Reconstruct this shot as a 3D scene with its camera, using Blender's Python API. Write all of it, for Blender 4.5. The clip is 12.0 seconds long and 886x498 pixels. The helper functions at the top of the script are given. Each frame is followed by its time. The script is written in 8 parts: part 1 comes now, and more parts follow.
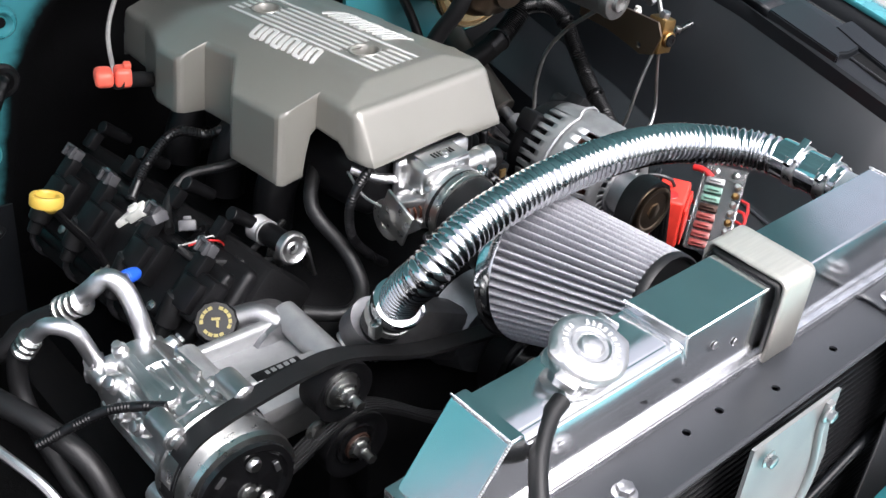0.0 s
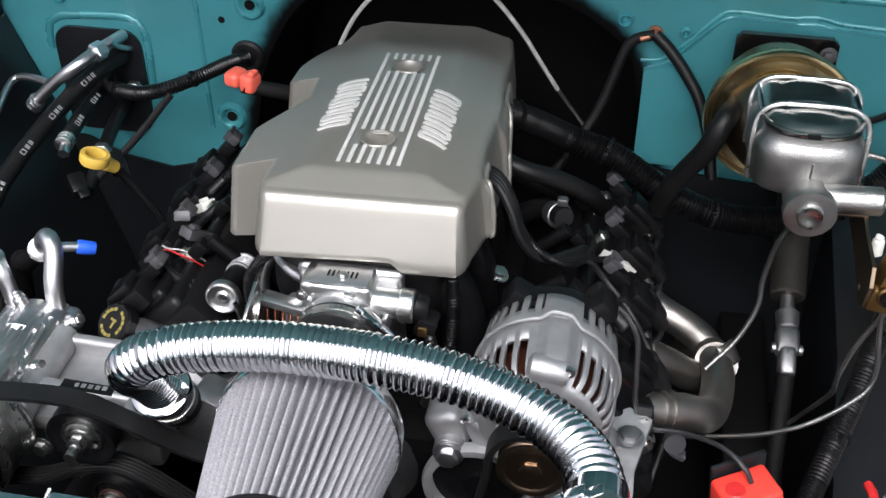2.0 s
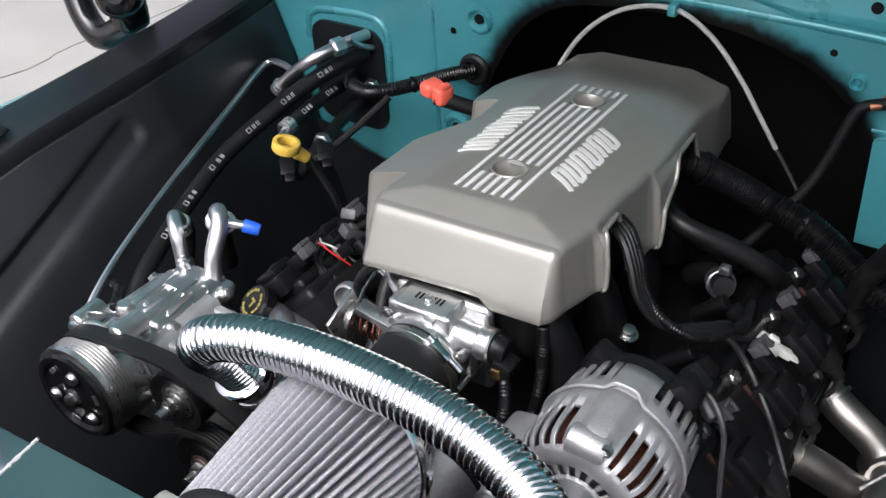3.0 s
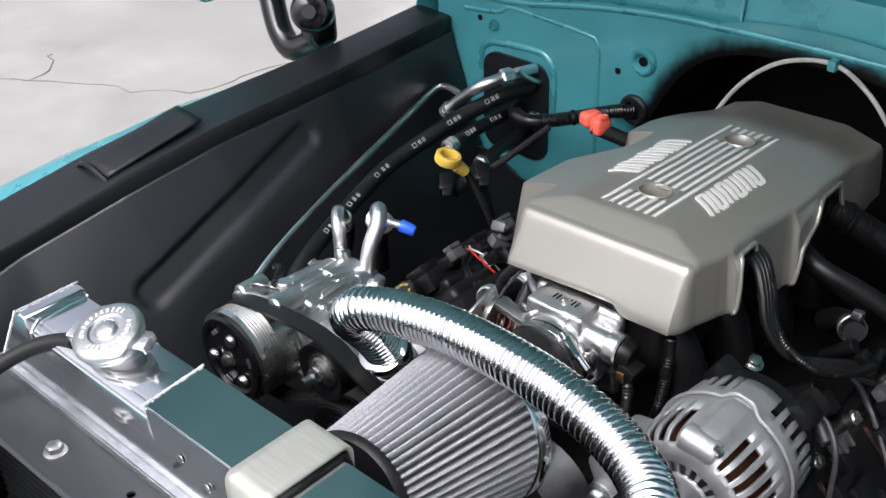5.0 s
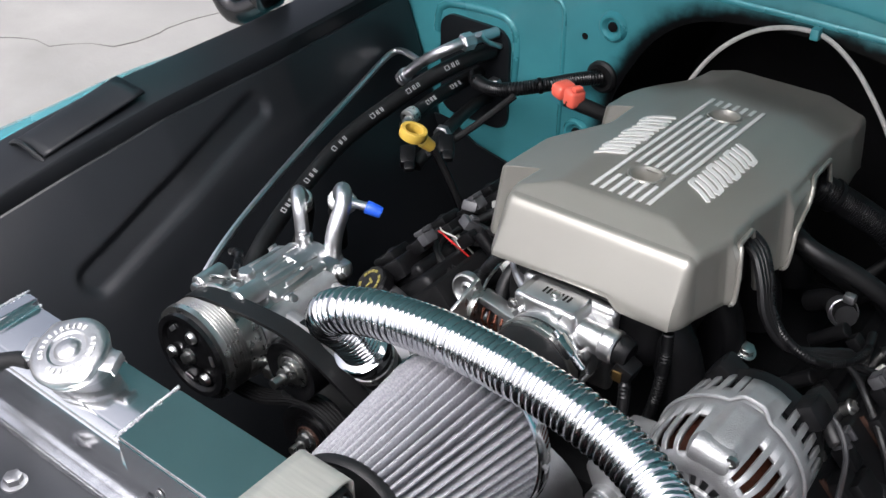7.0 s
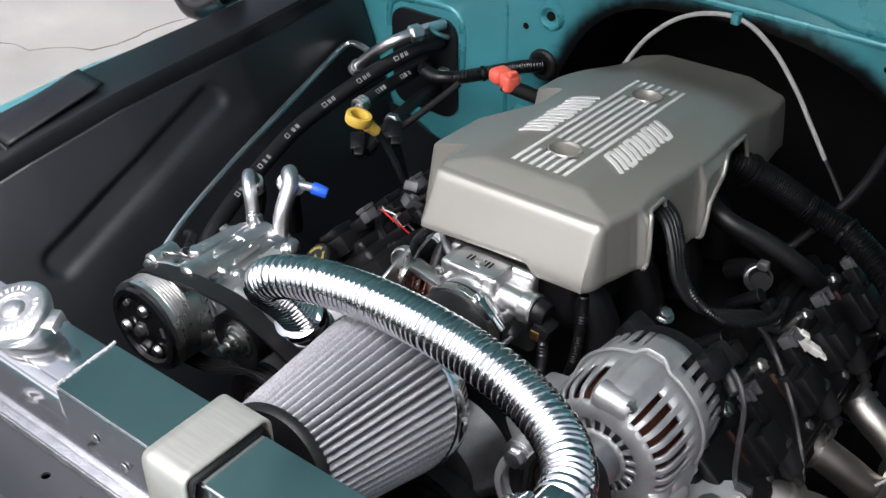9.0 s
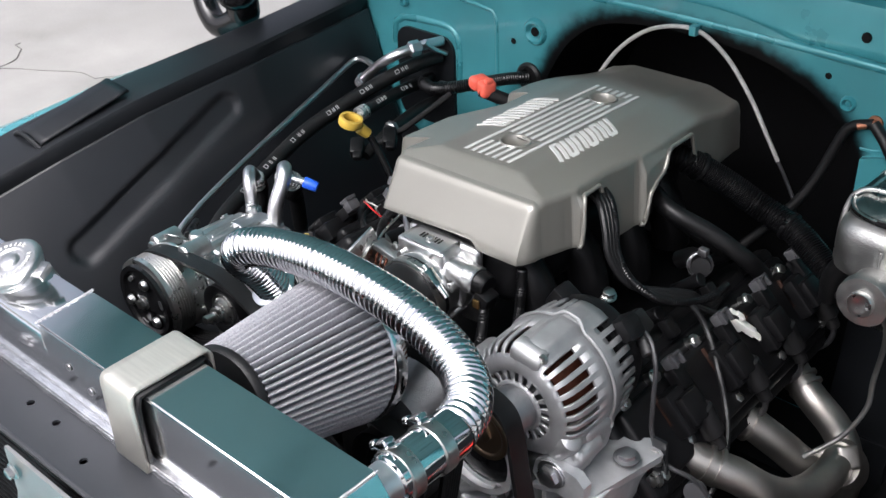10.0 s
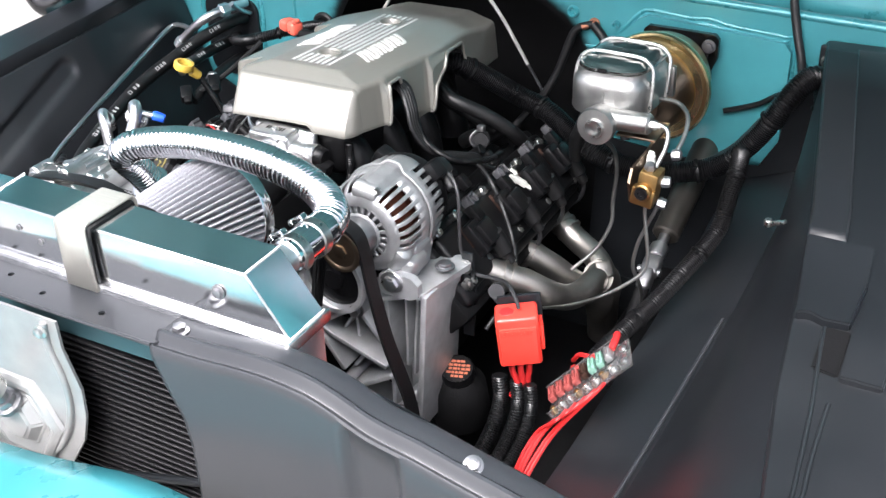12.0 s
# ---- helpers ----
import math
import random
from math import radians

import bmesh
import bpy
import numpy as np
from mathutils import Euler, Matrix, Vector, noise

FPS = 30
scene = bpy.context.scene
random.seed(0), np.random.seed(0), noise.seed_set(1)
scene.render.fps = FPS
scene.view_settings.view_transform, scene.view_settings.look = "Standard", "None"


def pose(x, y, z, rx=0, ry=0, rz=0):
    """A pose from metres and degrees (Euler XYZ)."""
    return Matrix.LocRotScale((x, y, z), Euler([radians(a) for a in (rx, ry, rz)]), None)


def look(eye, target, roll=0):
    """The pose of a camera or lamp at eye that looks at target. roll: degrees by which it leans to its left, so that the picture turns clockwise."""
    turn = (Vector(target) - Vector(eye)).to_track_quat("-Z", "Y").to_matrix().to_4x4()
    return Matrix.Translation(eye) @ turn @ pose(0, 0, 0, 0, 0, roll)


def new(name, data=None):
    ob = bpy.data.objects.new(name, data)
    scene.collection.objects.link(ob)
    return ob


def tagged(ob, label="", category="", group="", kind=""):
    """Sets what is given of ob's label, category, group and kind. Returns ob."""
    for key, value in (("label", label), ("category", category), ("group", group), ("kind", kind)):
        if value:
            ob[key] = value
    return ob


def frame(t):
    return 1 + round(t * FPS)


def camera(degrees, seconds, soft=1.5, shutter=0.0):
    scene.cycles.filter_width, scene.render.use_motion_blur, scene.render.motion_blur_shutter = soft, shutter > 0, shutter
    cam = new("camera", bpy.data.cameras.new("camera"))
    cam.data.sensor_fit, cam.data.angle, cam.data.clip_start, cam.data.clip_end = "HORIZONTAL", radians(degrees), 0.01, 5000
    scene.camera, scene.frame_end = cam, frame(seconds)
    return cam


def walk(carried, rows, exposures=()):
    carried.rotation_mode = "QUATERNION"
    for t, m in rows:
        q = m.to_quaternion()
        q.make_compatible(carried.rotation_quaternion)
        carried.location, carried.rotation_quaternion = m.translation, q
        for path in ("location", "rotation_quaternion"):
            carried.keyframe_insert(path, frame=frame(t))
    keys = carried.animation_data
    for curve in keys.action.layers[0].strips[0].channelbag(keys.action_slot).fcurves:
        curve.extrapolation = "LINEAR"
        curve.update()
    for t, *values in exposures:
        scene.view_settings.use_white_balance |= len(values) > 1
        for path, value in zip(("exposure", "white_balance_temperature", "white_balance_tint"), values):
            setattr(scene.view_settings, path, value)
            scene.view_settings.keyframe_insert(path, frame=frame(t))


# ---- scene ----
cam = camera(42.86, 12.0)
PATH = [
    (0, (-0.8905, -0.4058, 1.6155), (-0.0309, 0.4760, 0.7591), 5.38),
    (0.3, (-0.701, -0.486, 1.624), (0.174, 0.891, 0.467), 5.1),
    (0.5, (-0.5904, -0.5284, 1.6400), (-0.0431, 0.5661, 0.7725), 2.57),
    (0.7, (-0.486, -0.521, 1.650), (0.164, 0.974, 0.491), 2.9),
    (1, (-0.3001, -0.4989, 1.6417), (0.0780, 0.6777, 0.7917), 2.34),
    (1.5, (-0.0417, -0.4439, 1.6595), (0.1344, 0.7504, 0.7692), 1.96),
    (2, (0.2090, -0.4415, 1.6631), (-0.0095, 0.7370, 0.7612), 0.07),
    (2.5, (0.3256, -0.3532, 1.6406), (-0.1718, 0.7414, 0.7437), -2.98),
    (3, (0.4732, -0.2871, 1.6459), (-0.2236, 0.7146, 0.7735), -3.57),
    (3.2, (0.5318, -0.2775, 1.6330), (-0.2381, 0.6794, 0.7718), -2.90),
    (4.8, (0.6190, -0.3854, 1.6322), (-0.2677, 0.5202, 0.8299), -1.69),
    (5, (0.5401, -0.3772, 1.6331), (-0.3352, 0.5483, 0.8410), -1.55),
    (5.5, (0.4582, -0.3695, 1.6203), (-0.3773, 0.5534, 0.7835), -1.19),
    (6, (0.4181, -0.3712, 1.6318), (-0.3874, 0.5561, 0.7708), 0.71),
    (6.5, (0.4217, -0.3391, 1.6323), (-0.3493, 0.6217, 0.7764), 0.23),
    (8.3, (0.4592, -0.3673, 1.6470), (-0.3057, 0.5880, 0.7796), -0.21),
    (8.5, (0.4777, -0.3670, 1.6414), (-0.2855, 0.5958, 0.7807), -0.56),
    (9, (0.5360, -0.3673, 1.6472), (-0.2306, 0.6007, 0.7954), -0.50),
    (9.5, (0.6374, -0.3793, 1.6585), (-0.1740, 0.5644, 0.8211), -0.98),
    (10, (0.7554, -0.3986, 1.6590), (-0.1111, 0.5274, 0.8580), -2.17),
    (10.5, (0.8820, -0.4298, 1.6654), (-0.0155, 0.5061, 0.9114), -4.50),
    (11, (0.9574, -0.4980, 1.6762), (0.0756, 0.4745, 0.9503), -7.21),
    (11.2, (0.963, -0.542, 1.664), (-0.174, 0.793, 0.703), -6.7),
    (11.5, (0.9645, -0.6727, 1.6561), (0.2448, 0.4110, 0.9093), -5.04),
    (11.7, (0.969, -0.724, 1.649), (0.078, 0.734, 0.608), -5.1),
    (12, (0.9684, -0.8330, 1.6915), (0.3355, 0.2789, 0.9086), -1.81),
]
EXPOSURES = [(0.0, 1.15, 6150, 13), (0.5, 0.83, 6150, 13), (1.0, 0.65, 6150, 13), (2.0, 0.76, 6150, 13), (3.0, 0.84, 6150, 13), (5.0, 0.8, 6150, 13), (6.5, 0.72, 6150, 13), (9.5, 0.74, 6150, 13), (10.5, 1.02, 6150, 13), (11.0, 1.13, 6150, 13), (11.5, 1.26, 6150, 13), (12.0, 1.7, 6150, 13)]
walk(cam, [(t, look(eye, target, roll)) for t, eye, target, roll in PATH], EXPOSURES)

# ---- light ----
world = bpy.data.worlds.new("sky")
scene.world = world
world.use_nodes = True
wn = world.node_tree
sky = wn.nodes.new("ShaderNodeTexSky")
sky.sky_type, sky.sun_disc = "NISHITA", False
SUN_EL, SUN_ROT = radians(55), radians(180)
sky.sun_elevation, sky.sun_rotation = SUN_EL, SUN_ROT
sky.air_density, sky.dust_density, sky.ozone_density = 0.7, 9.0, 0.4
wn.nodes["Background"].inputs["Strength"].default_value = 0.15
haze = wn.nodes.new("ShaderNodeHueSaturation")
haze.inputs["Saturation"].default_value = 0.45
wn.links.new(sky.outputs["Color"], haze.inputs["Color"])
wn.links.new(haze.outputs["Color"], wn.nodes["Background"].inputs["Color"])
sun_data = bpy.data.lights.new("sun", "SUN")
sun_data.energy, sun_data.angle, sun_data.color = 1.0, radians(44), (1.0, 0.99, 0.97)
sun = new("sun", sun_data)
sun_dir = Vector((math.sin(SUN_ROT) * math.cos(SUN_EL), math.cos(SUN_ROT) * math.cos(SUN_EL), math.sin(SUN_EL)))
sun.matrix_world = look(sun_dir * 10, (0, 0, 0))


# ---- materials ----
def surf(name, base, rough=0.5, metal=0.0, var=0.15, scale=30.0, bump=0.05, bscale=300.0, coat=0.0, tint=None, rvar=0.1, stretch=(1, 1, 1), dirt=0.0, random_tint=0.0, spec=0.5):
    """A surface with colour and gloss that vary at two scales and a fine relief."""
    m = bpy.data.materials.new(name)
    m.use_nodes = True
    t = m.node_tree
    b = t.nodes["Principled BSDF"]
    co = t.nodes.new("ShaderNodeTexCoord")
    mp = t.nodes.new("ShaderNodeMapping")
    mp.inputs["Scale"].default_value = stretch
    t.links.new(co.outputs["Object"], mp.inputs["Vector"])
    n1 = t.nodes.new("ShaderNodeTexNoise")
    n1.inputs["Scale"].default_value, n1.inputs["Detail"].default_value = scale, 6
    n2 = t.nodes.new("ShaderNodeTexNoise")
    n2.inputs["Scale"].default_value, n2.inputs["Detail"].default_value = bscale, 4
    t.links.new(mp.outputs["Vector"], n1.inputs["Vector"])
    t.links.new(mp.outputs["Vector"], n2.inputs["Vector"])
    ramp = t.nodes.new("ShaderNodeValToRGB")
    lo, hi = [max(0.0, c * (1 - var)) for c in base], [min(1.0, c * (1 + var)) for c in base]
    if tint:
        hi = [a * 0.5 + c * 0.5 for a, c in zip(hi, tint)]
    ramp.color_ramp.elements[0].color, ramp.color_ramp.elements[1].color = (*lo, 1), (*hi, 1)
    ramp.color_ramp.elements[0].position, ramp.color_ramp.elements[1].position = 0.3, 0.7
    t.links.new(n1.outputs["Fac"], ramp.inputs["Fac"])
    col = ramp.outputs["Color"]
    if dirt:
        n3 = t.nodes.new("ShaderNodeTexNoise")
        n3.inputs["Scale"].default_value, n3.inputs["Detail"].default_value = scale * 0.35, 8
        t.links.new(co.outputs["Object"], n3.inputs["Vector"])
        r3 = t.nodes.new("ShaderNodeValToRGB")
        r3.color_ramp.elements[0].position, r3.color_ramp.elements[1].position = 0.48, 0.72
        t.links.new(n3.outputs["Fac"], r3.inputs["Fac"])
        mx = t.nodes.new("ShaderNodeMix")
        mx.data_type = "RGBA"
        t.links.new(r3.outputs["Color"], mx.inputs["Factor"])
        t.links.new(col, mx.inputs[6])
        mx.inputs[7].default_value = (*[c * (1 - dirt) + 0.25 * dirt * 0.4 for c in base], 1)
        col = mx.outputs[2]
    if random_tint:
        oi = t.nodes.new("ShaderNodeObjectInfo")
        hs = t.nodes.new("ShaderNodeHueSaturation")
        mr = t.nodes.new("ShaderNodeMapRange")
        mr.inputs["To Min"].default_value, mr.inputs["To Max"].default_value = 1 - random_tint, 1 + random_tint
        t.links.new(oi.outputs["Random"], mr.inputs["Value"])
        t.links.new(mr.outputs["Result"], hs.inputs["Value"])
        t.links.new(col, hs.inputs["Color"])
        col = hs.outputs["Color"]
    t.links.new(col, b.inputs["Base Color"])
    rr = t.nodes.new("ShaderNodeMapRange")
    rr.inputs["To Min"].default_value, rr.inputs["To Max"].default_value = max(0.02, rough - rvar), min(1.0, rough + rvar)
    t.links.new(n1.outputs["Fac"], rr.inputs["Value"])
    t.links.new(rr.outputs["Result"], b.inputs["Roughness"])
    b.inputs["Metallic"].default_value = metal
    b.inputs["Coat Weight"].default_value, b.inputs["Coat Roughness"].default_value = coat, 0.06
    b.inputs["Specular IOR Level"].default_value = spec
    if bump:
        bp = t.nodes.new("ShaderNodeBump")
        bp.inputs["Strength"].default_value, bp.inputs["Distance"].default_value = bump, 0.002
        t.links.new(n2.outputs["Fac"], bp.inputs["Height"])
        t.links.new(bp.outputs["Normal"], b.inputs["Normal"])
    return m


TEAL = surf("teal_paint", (0.055, 0.275, 0.31), 0.28, 0.2, 0.08, 14, 0.02, 900, coat=0.6, rvar=0.06)
TEAL_UNDER = surf("teal_hood_underside", (0.125, 0.31, 0.335), 0.42, 0.1, 0.15, 9, 0.06, 400, coat=0.2, dirt=0.08)
TEAL_DUSTY = surf("teal_paint_shop_dust", (0.058, 0.27, 0.305), 0.36, 0.15, 0.12, 9, 0.04, 500, coat=0.35, dirt=0.2)
# body teal darkened, so that the colour itself carries the lip's shade
TEAL_SHADE = surf("teal_paint_in_shade", (0.022, 0.045, 0.052), 0.3, 0.0, 0.15, 9, 0.05, 400)
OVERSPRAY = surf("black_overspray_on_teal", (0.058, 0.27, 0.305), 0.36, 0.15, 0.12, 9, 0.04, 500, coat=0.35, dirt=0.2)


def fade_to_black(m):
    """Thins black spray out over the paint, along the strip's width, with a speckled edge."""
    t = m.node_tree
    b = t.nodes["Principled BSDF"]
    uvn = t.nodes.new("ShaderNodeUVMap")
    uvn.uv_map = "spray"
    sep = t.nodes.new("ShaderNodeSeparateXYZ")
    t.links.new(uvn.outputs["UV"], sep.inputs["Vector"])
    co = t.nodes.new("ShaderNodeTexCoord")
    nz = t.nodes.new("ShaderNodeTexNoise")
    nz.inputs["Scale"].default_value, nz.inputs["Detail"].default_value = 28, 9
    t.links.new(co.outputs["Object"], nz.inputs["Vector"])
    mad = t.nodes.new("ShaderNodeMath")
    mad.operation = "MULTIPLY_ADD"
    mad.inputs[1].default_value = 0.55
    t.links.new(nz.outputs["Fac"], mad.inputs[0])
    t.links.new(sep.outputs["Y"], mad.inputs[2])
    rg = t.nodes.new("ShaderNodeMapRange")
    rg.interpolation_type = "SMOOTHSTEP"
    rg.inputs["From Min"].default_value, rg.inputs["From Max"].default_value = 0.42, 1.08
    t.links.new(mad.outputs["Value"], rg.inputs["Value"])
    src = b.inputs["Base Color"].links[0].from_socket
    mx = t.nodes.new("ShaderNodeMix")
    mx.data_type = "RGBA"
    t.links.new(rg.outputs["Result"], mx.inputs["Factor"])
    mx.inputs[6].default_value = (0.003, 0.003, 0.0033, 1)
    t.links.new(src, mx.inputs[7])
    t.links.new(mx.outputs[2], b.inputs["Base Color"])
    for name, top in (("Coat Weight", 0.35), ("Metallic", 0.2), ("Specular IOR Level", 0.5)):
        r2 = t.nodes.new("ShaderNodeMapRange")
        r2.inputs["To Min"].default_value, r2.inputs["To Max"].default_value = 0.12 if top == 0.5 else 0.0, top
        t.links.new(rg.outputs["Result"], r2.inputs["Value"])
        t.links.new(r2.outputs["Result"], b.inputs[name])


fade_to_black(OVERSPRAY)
BLACK_PAINT = surf("satin_black_paint", (0.0085, 0.0097, 0.0115), 0.34, 0.0, 0.2, 8, 0.05, 500, rvar=0.08, dirt=0.06, spec=0.3)
INNER_PAINT = surf("gloss_black_inner_panel_paint", (0.0085, 0.0097, 0.0118), 0.34, 0.0, 0.2, 6, 0.04, 260, rvar=0.06, dirt=0.06, spec=0.6)
BLACK_GLOSS = surf("gloss_black_paint", (0.005, 0.005, 0.0055), 0.2, 0.0, 0.2, 20, 0.04, 400)
BLACK_FLAT = surf("flat_black_undercoat", (0.0030, 0.0030, 0.0034), 0.7, 0.0, 0.3, 20, 0.3, 300, spec=0.15)
PLASTIC = surf("black_moulded_plastic", (0.0042, 0.0042, 0.0047), 0.38, 0.0, 0.25, 40, 0.12, 900, spec=0.22)
RUBBER = surf("black_rubber", (0.0055, 0.0055, 0.006), 0.46, 0.0, 0.25, 40, 0.12, 700, spec=0.38)
LOOM = surf("black_corrugated_loom", (0.0042, 0.0042, 0.0047), 0.32, 0.0, 0.2, 40, 0.05, 900, spec=0.42)
TAPE = surf("black_cloth_tape", (0.005, 0.005, 0.0055), 0.6, 0.0, 0.3, 50, 0.4, 600, spec=0.3)
ALU_TANK = surf("bright_welded_aluminium", (0.78, 0.79, 0.80), 0.15, 1.0, 0.07, 9, 0.10, 26, rvar=0.07)
ALU_WELD = surf("weld_bead_aluminium", (0.85, 0.85, 0.86), 0.22, 1.0, 0.1, 60, 0.3, 500)
ALU_MILL = surf("mill_finish_aluminium", (0.72, 0.72, 0.74), 0.34, 1.0, 0.1, 25, 0.12, 400)
ALU_CAST = surf("cast_aluminium", (0.37, 0.375, 0.38), 0.45, 0.75, 0.10, 60, 0.3, 700)
ALU_BRACKET = surf("bead_blasted_aluminium", (0.50, 0.51, 0.52), 0.46, 0.7, 0.12, 50, 0.25, 700)
ALU_POLISH = surf("polished_aluminium_casting", (0.62, 0.62, 0.62), 0.34, 1.0, 0.10, 30, 0.25, 200)
ALU_DARK = surf("weathered_cast_aluminium", (0.30, 0.30, 0.31), 0.40, 0.95, 0.15, 50, 0.3, 600)
CHROME = surf("chrome", (0.74, 0.75, 0.76), 0.09, 1.0, 0.03, 20, 0.0, 100, rvar=0.02)
STEEL = surf("zinc_plated_steel", (0.60, 0.60, 0.585), 0.28, 1.0, 0.10, 80, 0.06, 500, rvar=0.03)
STAINLESS = surf("brushed_stainless_strap", (0.60, 0.585, 0.53), 0.44, 0.7, 0.07, 25, 0.10, 500, stretch=(1, 12, 1))
PURPLE_ZINC = surf("iridescent_zinc", (0.33, 0.25, 0.17), 0.32, 1.0, 0.16, 9, 0.05, 400, tint=(0.30, 0.22, 0.18))
COLUMN = surf("bare_steel_column", (0.10, 0.092, 0.082), 0.36, 0.8, 0.15, 20, 0.1, 500)
HEADER = surf("blasted_stainless_pipe", (0.38, 0.37, 0.35), 0.42, 1.0, 0.22, 22, 0.2, 600, tint=(0.34, 0.31, 0.28), rvar=0.10)
IRON = surf("bare_cast_steel", (0.36, 0.36, 0.35), 0.38, 1.0, 0.14, 40, 0.3, 500)
ZINC = surf("yellow_zinc_dichromate", (0.46, 0.33, 0.13), 0.30, 1.0, 0.16, 7, 0.05, 400, tint=(0.44, 0.30, 0.24))
GOLD_ZINC = surf("bright_yellow_zinc", (0.66, 0.52, 0.27), 0.24, 1.0, 0.12, 9, 0.04, 400, tint=(0.60, 0.50, 0.34))
BRASS = surf("brass", (0.30, 0.19, 0.075), 0.44, 1.0, 0.2, 60, 0.2, 500)
COPPER = surf("copper_winding", (0.10, 0.032, 0.018), 0.4, 0.7, 0.25, 200, 0.3, 900)
PEWTER = surf("pewter_metallic_paint", (0.262, 0.254, 0.228), 0.31, 0.50, 0.03, 12, 0.03, 1400, rvar=0.02)
MARK = surf("silver_white_lettering", (0.60, 0.60, 0.585), 0.4, 0.1, 0.05, 60, 0.02, 400)
PRINT = surf("faded_white_print", (0.36, 0.36, 0.36), 0.6, 0.0, 0.2, 200, 0.0)
GAUZE = surf("grey_cotton_gauze", (0.33, 0.33, 0.355), 0.7, 0.0, 0.25, 420, 0.4, 1500)
RED_PLASTIC = surf("red_plastic", (0.72, 0.045, 0.03), 0.35, 0.0, 0.1, 60, 0.05, 600)
ORANGE_CLIP = surf("orange_red_clip", (0.78, 0.13, 0.085), 0.4, 0.0, 0.1, 60, 0.05, 600)
RED_WIRE = surf("red_wire_insulation", (0.45, 0.018, 0.018), 0.4, 0.0, 0.1, 60, 0.0, 600)
YELLOW = surf("yellow_plastic", (0.55, 0.37, 0.06), 0.4, 0.0, 0.1, 60, 0.05, 600)
BLUE = surf("blue_plastic", (0.02, 0.10, 0.62), 0.38, 0.0, 0.1, 60, 0.05, 600)
WHITE_PLASTIC = surf("natural_white_plastic", (0.62, 0.62, 0.58), 0.45, 0.0, 0.1, 60, 0.05, 600)
LID = surf("dull_zinc_lid", (0.34, 0.35, 0.34), 0.24, 1.0, 0.12, 25, 0.06, 300)
GREY_PAINT = surf("light_grey_satin_paint", (0.28, 0.28, 0.275), 0.36, 0.45, 0.14, 20, 0.08, 600)
DARK_GREY = surf("dark_grey_satin_paint", (0.030, 0.032, 0.036), 0.30, 0.0, 0.10, 4, 0.05, 900, rvar=0.04)
GREY_CABLE = surf("light_grey_cable", (0.42, 0.41, 0.39), 0.45, 0.1, 0.15, 120, 0.1, 900)
CLIP_GREY = surf("grey_clip_plastic", (0.05, 0.05, 0.054), 0.4, 0.0, 0.15, 60, 0.08, 600)
CABLE = surf("dark_grey_cable", (0.022, 0.022, 0.024), 0.42, 0.0, 0.2, 90, 0.05, 700)
FUSE_AMBER = surf("dull_red_fuse", (0.24, 0.055, 0.05), 0.25, 0.0, 0.2, 60, 0.0)
FUSE_GREEN = surf("pale_green_fuse", (0.14, 0.26, 0.21), 0.25, 0.0, 0.2, 60, 0.0)
YELLOW_INK = surf("yellow_print", (0.22, 0.18, 0.04), 0.5, 0.0, 0.1, 60, 0.0)
ORANGE_INK = surf("orange_print", (0.36, 0.10, 0.05), 0.6, 0.0, 0.3, 200, 0.0)
CONCRETE = surf("worn_pale_asphalt", (0.27, 0.264, 0.25), 0.85, 0.0, 0.22, 2.2, 0.6, 60, dirt=0.2)
CRACK = surf("dark_crack_fill", (0.15, 0.145, 0.135), 0.9, 0.0, 0.3, 20, 0.2)
COPPER_LUG = surf("tarnished_copper", (0.34, 0.15, 0.09), 0.42, 0.8, 0.3, 90, 0.2, 500)
RUST = surf("rusty_copper_tint", (0.045, 0.022, 0.015), 0.5, 0.5, 0.2, 60, 0.1)

CLEAR = bpy.data.materials.new("clear_plastic")
CLEAR.use_nodes = True
cb = CLEAR.node_tree.nodes["Principled BSDF"]
cb.inputs["Base Color"].default_value = (0.9, 0.9, 0.9, 1)
cb.inputs["Transmission Weight"].default_value, cb.inputs["Roughness"].default_value, cb.inputs["IOR"].default_value = 0.96, 0.08, 1.4


# ---- mesh helpers ----
ORIGIN = {}


def thing(name, at, label, category, group="", kind=""):
    ob = new(name)
    ob.location = at
    ob.empty_display_size = 0.02
    ORIGIN[ob] = Vector(at)
    return tagged(ob, label, category, group, kind)


def part(name, bm, material, parent=None, label="", sharp=38, recalc=True):
    """Links a bmesh, made in world places, as one mesh under a thing or a part."""
    o = ORIGIN.get(parent, Vector((0, 0, 0)))
    if recalc:
        bmesh.ops.recalc_face_normals(bm, faces=bm.faces)
    for v in bm.verts:
        v.co -= o
    for f in bm.faces:
        f.smooth = True
    me = bpy.data.meshes.new(name)
    bm.to_mesh(me)
    bm.free()
    me.set_sharp_from_angle(angle=radians(sharp))
    me.materials.append(material)
    ob = new(name, me)
    ORIGIN[ob] = o
    if parent:
        ob.parent = parent
    if label:
        ob["label"] = label
    return ob


def single(name, bm, material, label, category, kind="", group="", sharp=38):
    """A thing of one mesh: its origin goes to the middle of its foot."""
    zs = [v.co.z for v in bm.verts]
    c = sum((v.co for v in bm.verts), Vector()) / len(bm.verts)
    c.z = min(zs)
    for v in bm.verts:
        v.co -= c
    ob = part(name, bm, material, None, "", sharp)
    ob.location = c
    ORIGIN[ob] = c
    return tagged(ob, label, category, group, kind)


def B():
    return bmesh.new()


